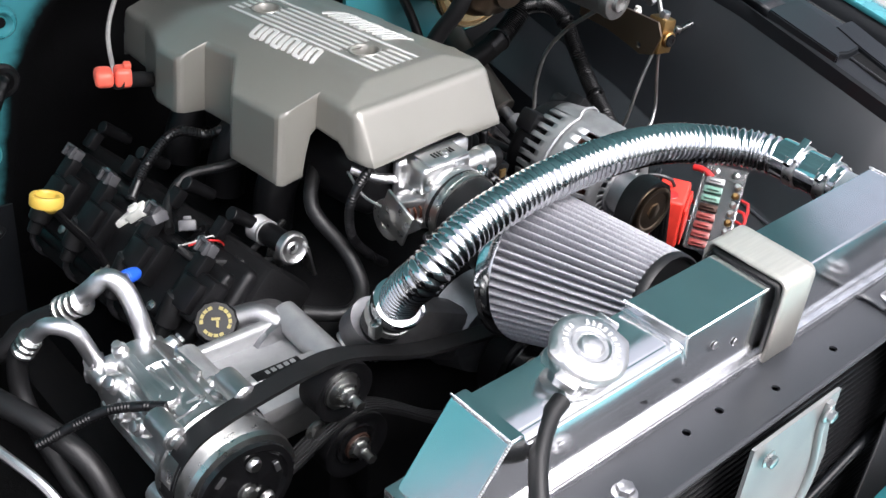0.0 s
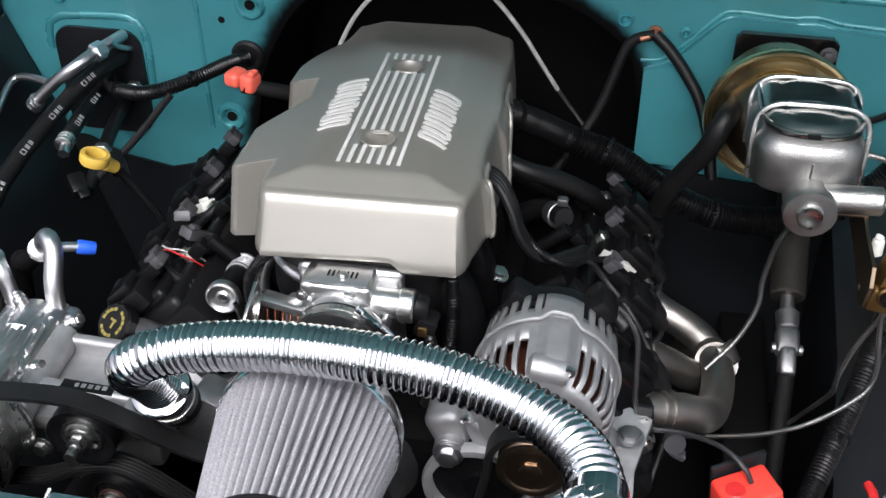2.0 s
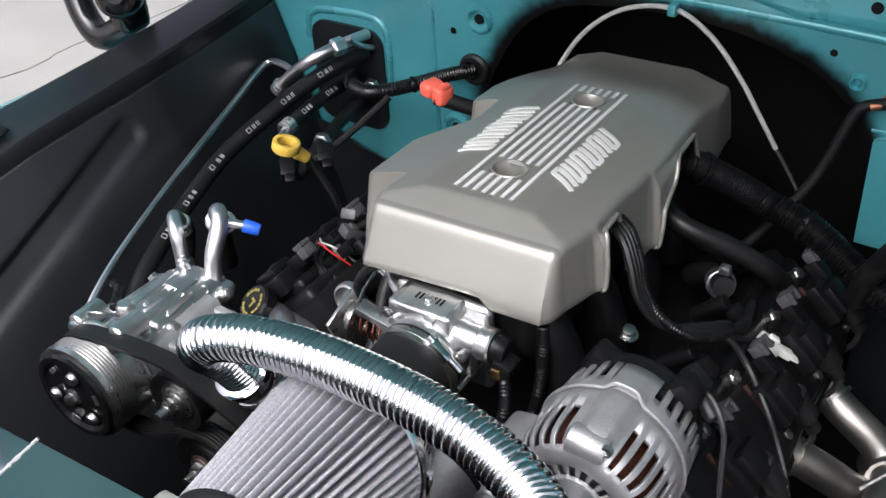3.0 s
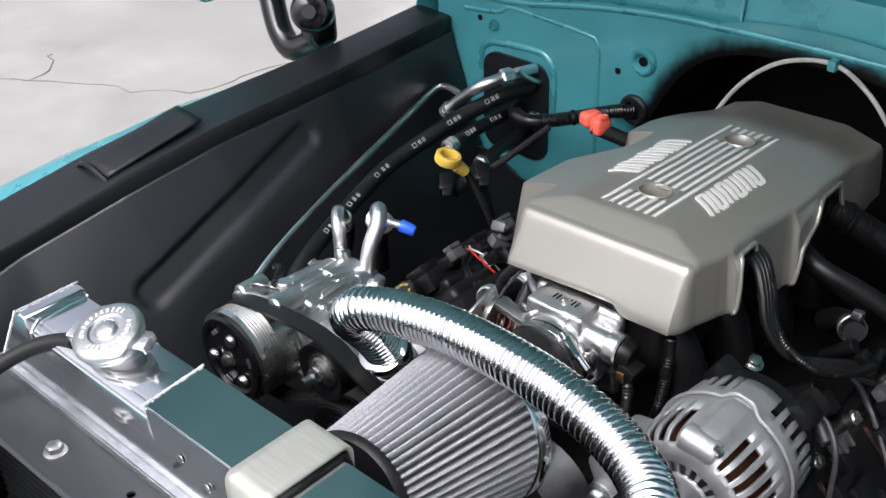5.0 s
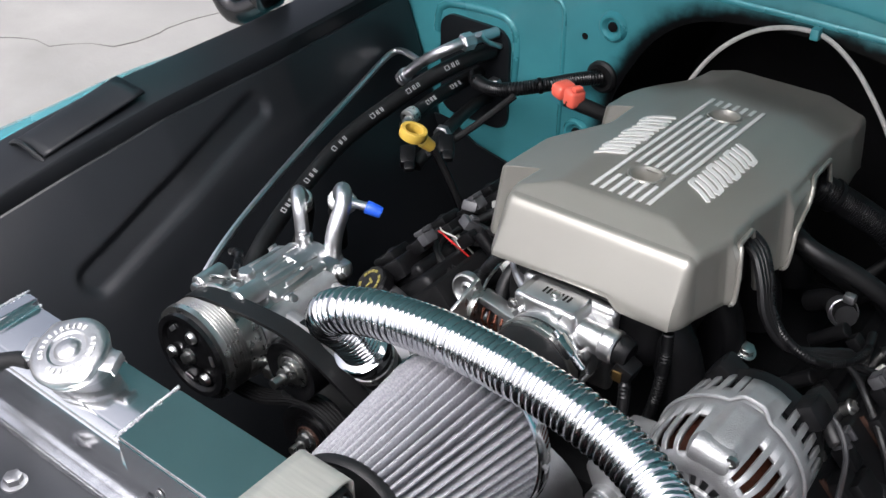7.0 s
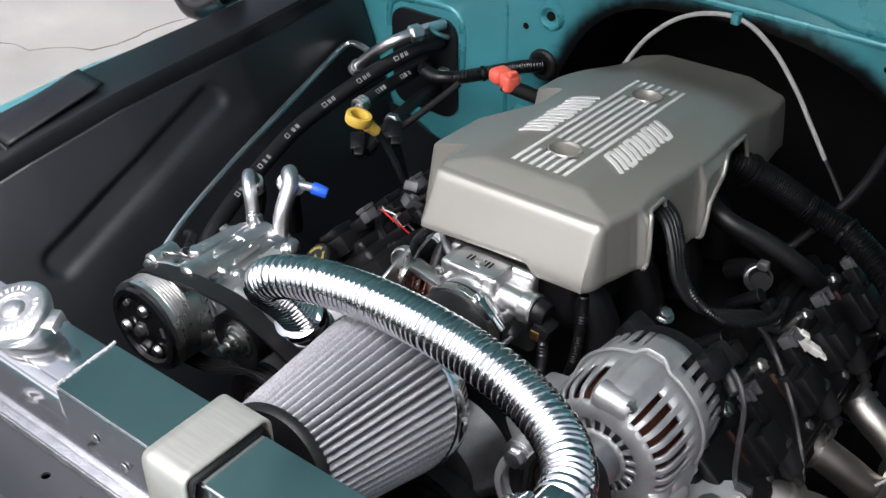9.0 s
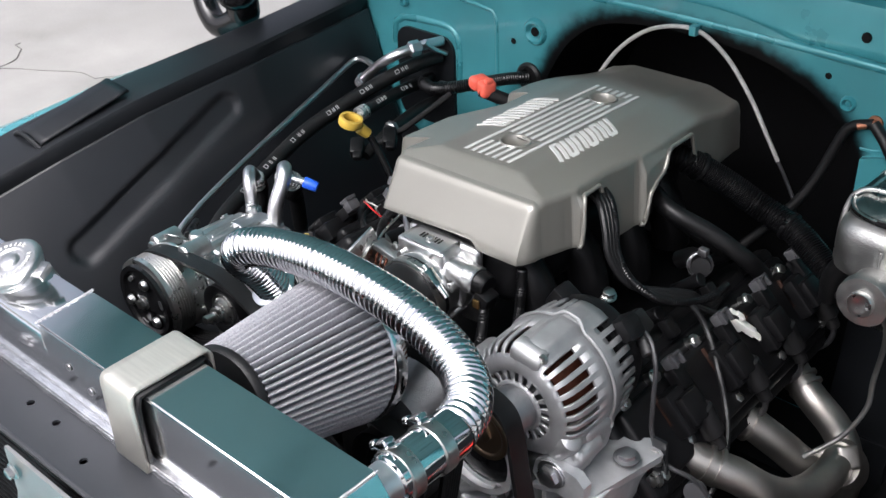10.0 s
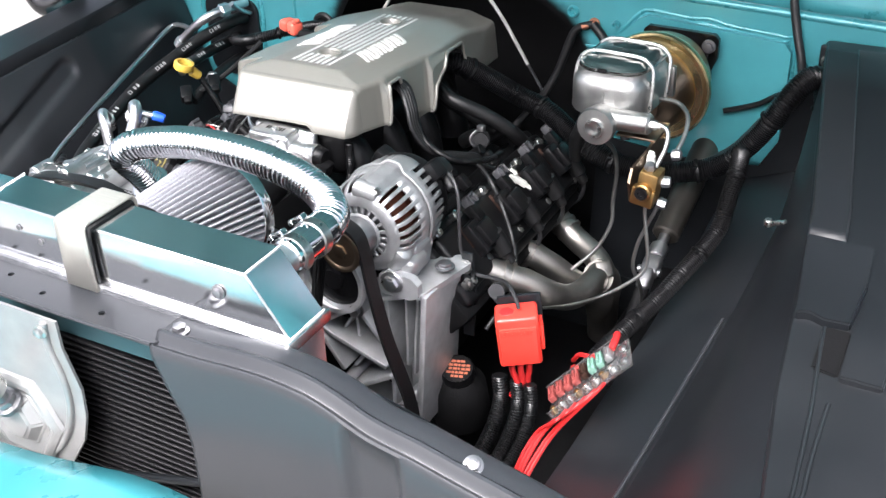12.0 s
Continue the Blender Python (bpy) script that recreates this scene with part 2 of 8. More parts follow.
def box(bm, c, s, m=None, bevel=0.0, seg=2):
    """A box about c of size s, turned by the matrix m about its middle, with rounded edges."""
    t = B()
    bmesh.ops.create_cube(t, size=1, matrix=Matrix.Diagonal((*s, 1)))
    if bevel:
        bmesh.ops.bevel(t, geom=t.edges[:], offset=bevel, segments=seg, profile=0.5, affect="EDGES")
    mm = Matrix.Translation(c) @ (m.to_4x4() if m else Matrix())
    bmesh.ops.transform(t, matrix=mm, verts=t.verts)
    return merge(bm, t)


def merge(bm, t):
    idx = {v: bm.verts.new(v.co) for v in t.verts}
    for f in t.faces:
        try:
            bm.faces.new([idx[v] for v in f.verts])
        except ValueError:
            pass
    t.free()
    return bm


def axis(p, d, up=(0, 0, 1)):
    """A matrix at p whose z runs along d."""
    z = Vector(d).normalized()
    u = Vector(up)
    if abs(z.dot(u.normalized())) > 0.98:
        u = Vector((0, 1, 0))
    x = u.cross(z).normalized()
    y = z.cross(x)
    m = Matrix((x, y, z)).transposed().to_4x4()
    m.translation = Vector(p)
    return m


def lathe(bm, p, d, prof, seg=32, fn=None, caps=True):
    """Turns the profile of (radius, height) round the axis from p along d; fn(angle, i) may scale the radius."""
    m = axis(p, d)
    rings = []
    for i, (r, h) in enumerate(prof):
        if r <= 1e-6:
            rings.append([bm.verts.new(m @ Vector((0, 0, h)))])
        else:
            rings.append([bm.verts.new(m @ Vector((r * (fn(a, i) if fn else 1) * math.cos(a), r * (fn(a, i) if fn else 1) * math.sin(a), h))) for a in [2 * math.pi * k / seg for k in range(seg)]])
    for a, b in zip(rings, rings[1:]):
        for k in range(seg):
            q = [a[k % len(a)], a[(k + 1) % len(a)], b[(k + 1) % len(b)], b[k % len(b)]]
            q = list(dict.fromkeys(q))
            if len(q) > 2:
                bm.faces.new(q)
    for ring, rev in ((rings[0], True), (rings[-1], False)):
        if caps and len(ring) > 2:
            bm.faces.new(ring[::-1] if rev else ring)
    return bm


def rod(bm, p, q, r, r2=None, seg=20, bevel=0.0):
    p, q = Vector(p), Vector(q)
    h = (q - p).length
    r2 = r if r2 is None else r2
    if bevel:
        prof = [(r - bevel, 0), (r, bevel), (r2, h - bevel), (r2 - bevel, h)]
    else:
        prof = [(r, 0), (r2, h)]
    return lathe(bm, p, q - p, prof, seg)


def smooth_path(pts, step=0.01):
    """A rounded line through the points, cut evenly."""
    P = [Vector(p) for p in pts]
    P = [P[0] * 2 - P[1]] + P + [P[-1] * 2 - P[-2]]
    out = []
    for i in range(1, len(P) - 2):
        n = max(2, int((P[i + 1] - P[i]).length / step * 2))
        for k in range(n):
            t = k / n
            a, b, c, d = P[i - 1:i + 3]
            out.append(0.5 * ((2 * b) + (c - a) * t + (2 * a - 5 * b + 4 * c - d) * t * t + (3 * b - a - 3 * c + d) * t ** 3))
    out.append(P[-2])
    res, acc = [out[0]], 0.0
    for a, b in zip(out, out[1:]):
        acc += (b - a).length
        if acc >= step:
            res.append(b)
            acc = 0.0
    if (res[-1] - out[-1]).length > step * 0.3:
        res.append(out[-1])
    else:
        res[-1] = out[-1]
    return res


def frames_along(path):
    """Turn-free cross frames along a line."""
    n = None
    out = []
    for i, p in enumerate(path):
        t = (path[min(i + 1, len(path) - 1)] - path[max(i - 1, 0)]).normalized()
        if n is None:
            n = Vector((0, 0, 1)) if abs(t.z) < 0.9 else Vector((1, 0, 0))
        n = (n - t * n.dot(t)).normalized()
        out.append((p, n, t.cross(n)))
    return out


def tube(bm, pts, r, seg=10, step=0.01, radii=None, path=None):
    """A round cable or pipe through the points; radii(i) gives the radius at cut i."""
    path = path or smooth_path(pts, step)
    rings = []
    for i, (p, a, b) in enumerate(frames_along(path)):
        rr = radii(i) if radii else r
        rings.append([bm.verts.new(p + rr * (math.cos(w) * a + math.sin(w) * b)) for w in [2 * math.pi * k / seg for k in range(seg)]])
    for A, C in zip(rings, rings[1:]):
        for k in range(seg):
            bm.faces.new((A[k], A[(k + 1) % seg], C[(k + 1) % seg], C[k]))
    bm.faces.new(rings[0][::-1])
    bm.faces.new(rings[-1])
    return bm


def loom(bm, pts, r, pitch=0.0035, seg=12):
    """Corrugated split tube."""
    path = smooth_path(pts, pitch / 2)
    return tube(bm, None, r, seg, path=path, radii=lambda i: r * (1.0 if i % 2 else 0.88))


def plate(bm, outer, holes, m, thick):
    """A flat plate in the local x, y of m, with holes, as thick as given along -z of m."""
    t = B()
    edges = []
    for loop in [outer] + list(holes):
        vs = [t.verts.new((x, y, 0)) for x, y in loop]
        edges += [t.edges.new((vs[i], vs[(i + 1) % len(vs)])) for i in range(len(vs))]
    bmesh.ops.triangle_fill(t, use_beauty=True, use_dissolve=False, edges=edges)
    for f in t.faces:
        f.normal_update()
    g = bmesh.ops.extrude_face_region(t, geom=t.faces[:])
    for v in [e for e in g["geom"] if isinstance(e, bmesh.types.BMVert)]:
        v.co.z -= thick
    bmesh.ops.transform(t, matrix=m, verts=t.verts)
    return merge(bm, t)


def rounded(x0, y0, x1, y1, r, n=6):
    """The outline of a rounded rectangle."""
    out = []
    for cx, cy, a0 in ((x1 - r, y1 - r, 0), (x0 + r, y1 - r, 90), (x0 + r, y0 + r, 180), (x1 - r, y0 + r, 270)):
        for k in range(n + 1):
            a = radians(a0 + 90 * k / n)
            out.append((cx + r * math.cos(a), cy + r * math.sin(a)))
    return out


def circle(cx, cy, r, n=20):
    return [(cx + r * math.cos(2 * math.pi * k / n), cy + r * math.sin(2 * math.pi * k / n)) for k in range(n)]


def hexbolt(bm, p, d, r, h, washer=True):
    """A flanged hexagon bolt head standing at p along d."""
    d = Vector(d).normalized()
    p = Vector(p)
    if washer:
        lathe(bm, p, d, [(r * 1.55, 0), (r * 1.55, h * 0.18), (r * 1.2, h * 0.3)], 20)
    lathe(bm, p, d, [(r * 1.12, h * 0.2), (r * 1.12, h * 0.9), (r * 0.9, h)], 6)
    return bm


def grid(bm, fn, nu, nv):
    """A sheet of points fn(i, j)."""
    vs = [[bm.verts.new(fn(i, j)) for j in range(nv)] for i in range(nu)]
    for i in range(nu - 1):
        for j in range(nv - 1):
            bm.faces.new((vs[i][j], vs[i + 1][j], vs[i + 1][j + 1], vs[i][j + 1]))
    return vs


def sstep(a, b, x):
    t = min(1.0, max(0.0, (x - a) / (b - a)))
    return t * t * (3 - 2 * t)


def thicken(ob, t, offset=-1.0):
    md = ob.modifiers.new("thickness", "SOLIDIFY")
    md.thickness, md.offset = t, offset
    return ob


# plane of the firewall: local x to the driver's side, local y up, facing the radiator
FW_Y = 1.045
FW = Matrix(((1, 0, 0, 0), (0, 0, -1, FW_Y), (0, 1, 0, 0), (0, 0, 0, 1)))
FRONT = Matrix(((1, 0, 0, 0), (0, 0, -1, 0), (0, 1, 0, 0), (0, 0, 0, 1)))


def facing(y):
    m = FRONT.copy()
    m[1][3] = y
    return m


# ---- ground and body ----
def ground():
    bm = B()
    def f(i, j):
        u, v = (i - 20) / 20, (j - 20) / 20
        return (600 * u * abs(u) ** 2, 600 * v * abs(v) ** 2, 0)
    grid(bm, f, 41, 41)
    single("ground", bm, CONCRETE, "pale worn asphalt yard with fine cracks and stains", "ground", kind="structure")
    bm = B()
    for pts in ([(-3.9, 0.95), (-3.21, 1.406), (-3.081, 1.505), (-2.903, 1.571), (-2.747, 1.67), (-2.644, 1.784), (-2.626, 1.945), (-2.593, 2.127), (-2.5, 2.6)], [(-3.21, 1.406), (-3.25, 1.52), (-3.4, 1.6)], [(-2.6, 3.2), (-3.3, 3.9), (-3.9, 5.2)]):
        rnd = random.Random(len(pts))
        p3 = smooth_path([(x, y, 0.001) for x, y in pts], 0.06)
        p3 = [p + Vector((rnd.uniform(-0.02, 0.02), rnd.uniform(-0.02, 0.02), 0)) for p in p3]
        tube(bm, None, 0.006, 6, path=p3, radii=lambda i: 0.0012 + 0.002 * ((i * 7919) % 10) / 10)
    part("crack", bm, CRACK, bpy.data.objects["ground"])


ground()


def firewall():
    th = thing("firewall", (0, FW_Y, 0.3), "teal painted steel firewall with pressed beads and a deep black engine recess", "firewall", kind="structure")
    opening = [(-0.40, 0.40), (-0.385, 0.66), (-0.366, 0.76), (-0.352, 0.83), (-0.328, 0.885), (-0.292, 0.942), (-0.24, 0.984), (-0.17, 1.004), (-0.07, 1.012), (0.02, 1.008), (0.10, 0.99), (0.165, 0.958), (0.208, 0.912), (0.226, 0.85), (0.245, 0.775), (0.275, 0.6), (0.30, 0.40)]
    bm = B()
    plate(bm, [(-0.80, 0.20), (0.84, 0.20), (0.84, 1.022), (0.44, 1.022), (0.21, 1.029), (-0.04, 1.031), (-0.35, 1.021), (-0.60, 0.985), (-0.80, 0.975)], [opening], FW, 0.02)
    part("panel", bm, TEAL_DUSTY, th)
    bm = B()
    n = len(opening)
    depth = 0.24
    vs = [bm.verts.new((x, FW_Y + 0.004, z)) for x, z in opening]
    ws = [bm.verts.new((x * 0.93 - 0.005, FW_Y + depth, z * 0.97)) for x, z in opening]
    for i in range(n):
        bm.faces.new((vs[i], vs[(i + 1) % n], ws[(i + 1) % n], ws[i]))
    bm.faces.new(ws)
    part("recess", bm, BLACK_FLAT, th, "flat black engine recess")
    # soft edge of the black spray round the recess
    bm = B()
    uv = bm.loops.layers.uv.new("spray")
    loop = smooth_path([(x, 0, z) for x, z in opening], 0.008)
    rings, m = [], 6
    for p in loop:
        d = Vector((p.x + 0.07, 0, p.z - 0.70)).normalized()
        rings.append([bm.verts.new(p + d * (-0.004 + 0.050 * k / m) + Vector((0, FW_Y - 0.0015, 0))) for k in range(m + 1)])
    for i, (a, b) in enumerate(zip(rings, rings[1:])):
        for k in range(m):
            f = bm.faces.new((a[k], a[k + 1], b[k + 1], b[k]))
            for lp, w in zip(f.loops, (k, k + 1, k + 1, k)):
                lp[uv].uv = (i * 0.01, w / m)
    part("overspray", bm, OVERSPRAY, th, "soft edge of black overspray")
    # pressed beads
    def bead(pts, r, name="bead"):
        bm = B()
        path = smooth_path([(x, FW_Y + r * 0.45, z) for x, z in pts], 0.012)
        tube(bm, None, r, 10, path=path)
        part(name, bm, TEAL, th)
    bead([(-0.87, 0.977), (-0.70, 0.975), (-0.60, 0.982), (-0.48, 1.004), (-0.35, 1.021), (-0.20, 1.028), (-0.04, 1.031), (0.21, 1.029), (0.44, 1.022), (0.84, 1.016)], 0.007, "cowl_seam")
    bead([(-0.735, 0.945), (-0.66, 0.953), (-0.645, 0.965), (-0.60, 0.967), (-0.47, 0.958), (-0.449, 0.945), (-0.446, 0.87), (-0.445, 0.72)], 0.0045)
    bead([(-0.70, 0.84), (-0.695, 0.878), (-0.675, 0.896), (-0.57, 0.904), (-0.542, 0.888), (-0.535, 0.86), (-0.538, 0.78)], 0.008)
    # raised pedestal round the brake booster
    bm = B()
    plate(bm, [(0.228, 0.74), (0.600, 0.74), (0.600, 0.955), (0.588, 0.970), (0.48, 0.977), (0.345, 0.984), (0.325, 0.976), (0.285, 0.932), (0.262, 0.905), (0.228, 0.895)], [], facing(FW_Y - 0.011), 0.011)
    bmesh.ops.bevel(bm, geom=[e for e in bm.edges if len(e.link_faces) == 2 and e.calc_face_angle() > 0.8 and all(v.co.y < FW_Y - 0.008 for v in e.verts)], offset=0.006, segments=3, affect="EDGES")
    part("pedestal", bm, TEAL_DUSTY, th)
    for o in (0.0, 0.0105):
        bead([(0.222 + o, 0.906 - o), (0.252, 0.910 - o), (0.285 + o * 0.4, 0.940 - o), (0.325, 0.984 - o), (0.345, 0.991 - o), (0.415, 0.987 - o), (0.445, 0.991 - o), (0.465, 0.989 - o), (0.485, 0.984 - o), (0.585 - o * 0.5, 0.978 - o), (0.602 - o, 0.968 - o), (0.604 - o, 0.80)], 0.0042)
    # black toe boards, the driver's carried up to paint in shade on the firewall
    for pts in ([(-0.43, 0.18), (0.36, 0.18), (0.36, 0.43), (-0.43, 0.43)], [(0.24, 0.20), (0.80, 0.20), (0.80, 0.93), (0.665, 0.925), (0.628, 0.905), (0.608, 0.86), (0.600, 0.79), (0.57, 0.735), (0.44, 0.722), (0.262, 0.735)], [(-0.80, 0.20), (-0.398, 0.20), (-0.388, 0.665), (-0.44, 0.668), (-0.52, 0.645), (-0.60, 0.660), (-0.66, 0.69), (-0.80, 0.70)]):
        bm = B()
        plate(bm, pts, [], facing(FW_Y - 0.016 - 0.005 * (pts[0][0] < -0.42 and pts[1][0] > 0)), 0.004)
        part("toe_board", bm, BLACK_PAINT, th, "black lower toe board, its black also standing in for shade on the firewall")
    # round stamped plug seats
    for x, z, r in ((-0.36, 0.942, 0.019), (-0.41, 0.746, 0.019), (0.195, 0.968, 0.009), (0.62, 0.93, 0.008), (0.55, 0.93, 0.011), (0.50, 0.79, 0.011), (-0.667, 0.929, 0.008), (0.28, 0.955, 0.006)):
        bm = B()
        lathe(bm, (x, FW_Y - 0.001, z), (0, -1, 0), [(r * 1.3, 0), (r * 1.22, 0.004), (r * 1.05, 0.0075), (r * 0.85, 0.0075), (r * 0.66, 0.004), (r * 0.55, 0.0005), (0, 0.0005)], 28)
        part("plug_seat", bm, TEAL, th)
        bm = B()
        lathe(bm, (x, FW_Y - 0.0025, z), (0, -1, 0), [(r * 0.42, 0), (r * 0.40, 0.002), (0, 0.003)], 18)
        part("plug", bm, BLACK_FLAT if r > 0.01 else TEAL, th)
    for x, z in ((-0.408, 0.913), (-0.70, 0.935), (0.16, 1.0)):
        bm = B()
        lathe(bm, (x, FW_Y - 0.001, z), (0, -1, 0), [(0.0055, 0), (0.005, 0.0006), (0, 0.0007)], 16)
        part("bolt_hole", bm, BLACK_FLAT, th)
    # cowl above the seam
    bm = B()
    def f(i, j):
        x = -0.95 + 1.9 * i / 40
        base = 1.028 - 0.055 * sstep(-0.2, -0.75, x) - 0.012 * sstep(0.2, 0.9, x)
        prof = [(0.004, 0.0), (0.010, 0.02), (0.014, 0.05), (0.020, 0.075), (0.040, 0.086), (0.10, 0.094), (0.30, 0.11)]
        dy, dz = prof[j]
        return (x, FW_Y + dy + 0.05 * (x / 0.95) ** 2, base + dz)
    grid(bm, f, 41, 7)
    thicken(part("cowl", bm, TEAL, th, "teal cowl panel"), 0.003)
    bm = B()
    tube(bm, [(-0.207, FW_Y + 0.002, 1.03), (-0.208, FW_Y + 0.009, 1.05), (-0.208, FW_Y + 0.013, 1.09)], 0.003, 8)
    part("cowl_joint", bm, TEAL, th)
    bm = B()
    for x0, x1 in ((0.085, 0.84),):
        box(bm, ((x0 + x1) / 2, FW_Y + 0.12, 1.117), (x1 - x0, 0.17, 0.026), None, 0.004)
    part("cowl_vent", bm, BLACK_FLAT, th, "black cowl vent strip")
    bm = B()
    lathe(bm, (0.199, FW_Y + 0.012, 1.062), (0, -1, 0.15), [(0.0075, 0), (0.006, 0.0035), (0, 0.0036)], 16)
    part("bolt_hole", bm, BLACK_FLAT, th)
    # black blanking plate where the cooling lines pass
    bm = B()
    plate(bm, rounded(-0.688, 0.70, -0.545, 0.882, 0.03), [], facing(FW_Y - 0.006), 0.006)
    part("blanking_plate", bm, BLACK_PAINT, th, "black blanking plate with rounded corners")
    bm = B()
    lathe(bm, (-0.371, FW_Y, 0.857), (0, -1, 0), [(0.026, 0), (0.026, 0.006), (0.022, 0.010), (0.016, 0.010), (0.014, 0.004), (0, 0.004)], 28)
    part("grommet", bm, RUBBER, th, "black rubber grommet")


firewall()


def table(rows, y):
    """Linear between rows of (y, values)."""
    if y <= rows[0][0]:
        (y0, *p), (y1, *q) = rows[0], rows[1]
    elif y >= rows[-1][0]:
        (y0, *p), (y1, *q) = rows[-2], rows[-1]
    else:
        for (y0, *p), (y1, *q) in zip(rows, rows[1:]):
            if y0 <= y <= y1:
                break
    t = (y - y0) / (y1 - y0)
    return [u + (w - u) * t for u, w in zip(p, q)]


# y, then inner rail edge x and z, then the rail's width
RAIL = {-1: [(-0.25, -1.05, 0.60, 0.12), (0.0, -0.985, 0.70, 0.12), (0.22, -0.912, 0.770, 0.12), (0.40, -0.862, 0.826, 0.115), (0.55, -0.826, 0.865, 0.105), (0.76, -0.780, 0.900, 0.09), (0.9, -0.770, 0.914, 0.085), (1.05, -0.765, 0.926, 0.085)],
        1: [(-0.25, 0.885, 0.64, 0.155), (0.0, 0.838, 0.73, 0.154), (0.3, 0.782, 0.815, 0.153), (0.45, 0.764, 0.859, 0.132), (0.6, 0.743, 0.903, 0.114), (0.9, 0.681, 0.970, 0.109), (1.05, 0.652, 0.988, 0.112)]}
CREASE = {-1: [(0.0, -0.735, 0.60), (0.33, -0.751, 0.70), (0.66, -0.765, 0.835), (1.0, -0.765, 0.88)], 1: [(0.036, 0.593, 0.579), (0.351, 0.612, 0.610), (0.666, 0.634, 0.665), (0.75, 0.640, 0.689), (1.086, 0.6445, 0.757)]}


def fender(side):
    """Inner fender, its black top rail and the teal outer skin of one side."""
    s = side
    nm = "passenger" if s < 0 else "driver"
    th = thing("fender_" + nm, (s * 0.8, 0.4, 0.0), "satin black inner fender with a pressed channel under a teal outer fender", "fender", kind="structure")
    bm = B()
    NY, NZ = 260, 150
    q0, q1 = Vector((0.372, 0.656)), Vector((0.690, 0.812))
    w0, w1 = Vector((0.02, 0.45)), Vector((0.17, 0.72))
    def off(p, a, b):
        t = min(1.0, max(0.0, (p - a).dot(b - a) / (b - a).length_squared))
        return (p - (a + (b - a) * t)).length, t
    def f(i, j):
        y = -0.20 + 1.24 * i / (NY - 1)
        rx, rz, w = table(RAIL[s], y)
        t = j / (NZ - 1)
        top = rz - 0.030
        if s < 0:
            z = 0.15 + (top - 0.15) * t
            x = -0.56 + (rx + 0.56) * t + 0.018 * math.sin(math.pi * t)
            p = Vector((y, z))
            # long pressed channel with rounded ends, deeper at its rim
            d, _ = off(p, q0, q1)
            x -= 0.007 * sstep(0.028, 0.012, d)
            d, k = off(p, w0, w1)
            x += 0.045 * sstep(0.075, 0.0, d) * (1 - 0.7 * k)
        else:
            cx, cz = table(CREASE[s], y)
            if t < 0.4:
                k = t / 0.4
                if k < 0.5:
                    x, z = cx - 0.12, 0.15 + (cz - 0.20) * k * 2
                else:
                    x, z = cx - 0.24 * (1 - k), cz - 0.10 * (1 - k)
            else:
                k = (t - 0.4) / 0.6
                x, z = cx + (rx + 0.004 - cx) * k, cz + (top - cz) * k
            x += 0.010 * sstep(0.0, 0.45, t) * sstep(0.8, 0.45, t)
        x -= s * 0.16 * sstep(0.06, -0.2, y)
        return (x, y, z)
    grid(bm, f, NY, NZ)
    thicken(part("inner_panel", bm, INNER_PAINT, th, "satin black inner panel"), 0.002)
    bm = B()
    def rail(i, j):
        y = -0.20 + 1.24 * i / 50
        rx, rz, w = table(RAIL[s], y)
        prof = [(0.012, -0.036), (0.0, -0.031), (0.0, -0.006), (0.004, -0.001), (0.012, 0.0), (w - 0.008, 0.002), (w, 0.0), (w + 0.002, -0.014)]
        dx, dz = prof[j]
        return (rx + s * dx, y, rz + dz)
    grid(bm, rail, 51, 8)
    thicken(part("rail", bm, BLACK_PAINT, th, "black top rail"), 0.003)
    if s > 0:
        # crease bead in a paler grey than the panel, painting its edge highlight
        bm = B()
        line = [Vector((x - 0.001, y, z)) for y, x, z in [(y, *table(CREASE[s], y)) for y in [0.10 + 0.02 * k for k in range(28)]]]
        tube(bm, None, 0.0030, 10, path=line)
        part("panel_crease", bm, DARK_GREY, th, "rounded crease along the inner panel, its highlight put into a paler colour")
    tray = 0.11 if s > 0 else 0.0
    if tray:
        bm = B()
        def sunk(i, j):
            y = -0.20 + 1.24 * i / 50
            rx, rz, w = table(RAIL[s], y)
            dx, dz = ((w - 0.004, -0.004), (w + 0.002, -0.05), (w + 0.012, -0.058), (w + tray - 0.012, -0.058), (w + tray - 0.002, -0.05), (w + tray + 0.004, -0.006))[j]
            return (rx + s * dx, y, rz + dz)
        grid(bm, sunk, 51, 6)
        thicken(part("tray", bm, BLACK_PAINT, th, "black sunken tray outboard of the rail"), 0.002)
    bm = B()
    def skin(i, j):
        y = -0.55 + 2.2 * i / 60
        rx, rz, w = table(RAIL[s], min(y, 1.2))
        prof = [(-0.004, -0.014), (-0.001, -0.005), (0.03, -0.004), (0.055, -0.010), (0.078, -0.030), (0.09, -0.07), (0.097, -0.14), (0.102, -0.30), (0.09, -0.42), (0.08, -0.50)]
        dx, dz = prof[j]
        if s < 0:
            dz -= 0.24 * min(max(dx, 0.0), 0.06) * sstep(0.30, 0.55, y)
        return (rx + s * (w + tray + dx) - s * 0.35 * sstep(-0.15, -0.65, y) ** 2, y, rz + dz - 0.10 * sstep(-0.15, -0.6, y) - 0.035 * sstep(0.58, 0.90, y))
    grid(bm, skin, 61, 10)
    thicken(part("outer_skin", bm, TEAL, th, "teal outer fender skin"), 0.002)
    return th


fender(-1)
fender(1)


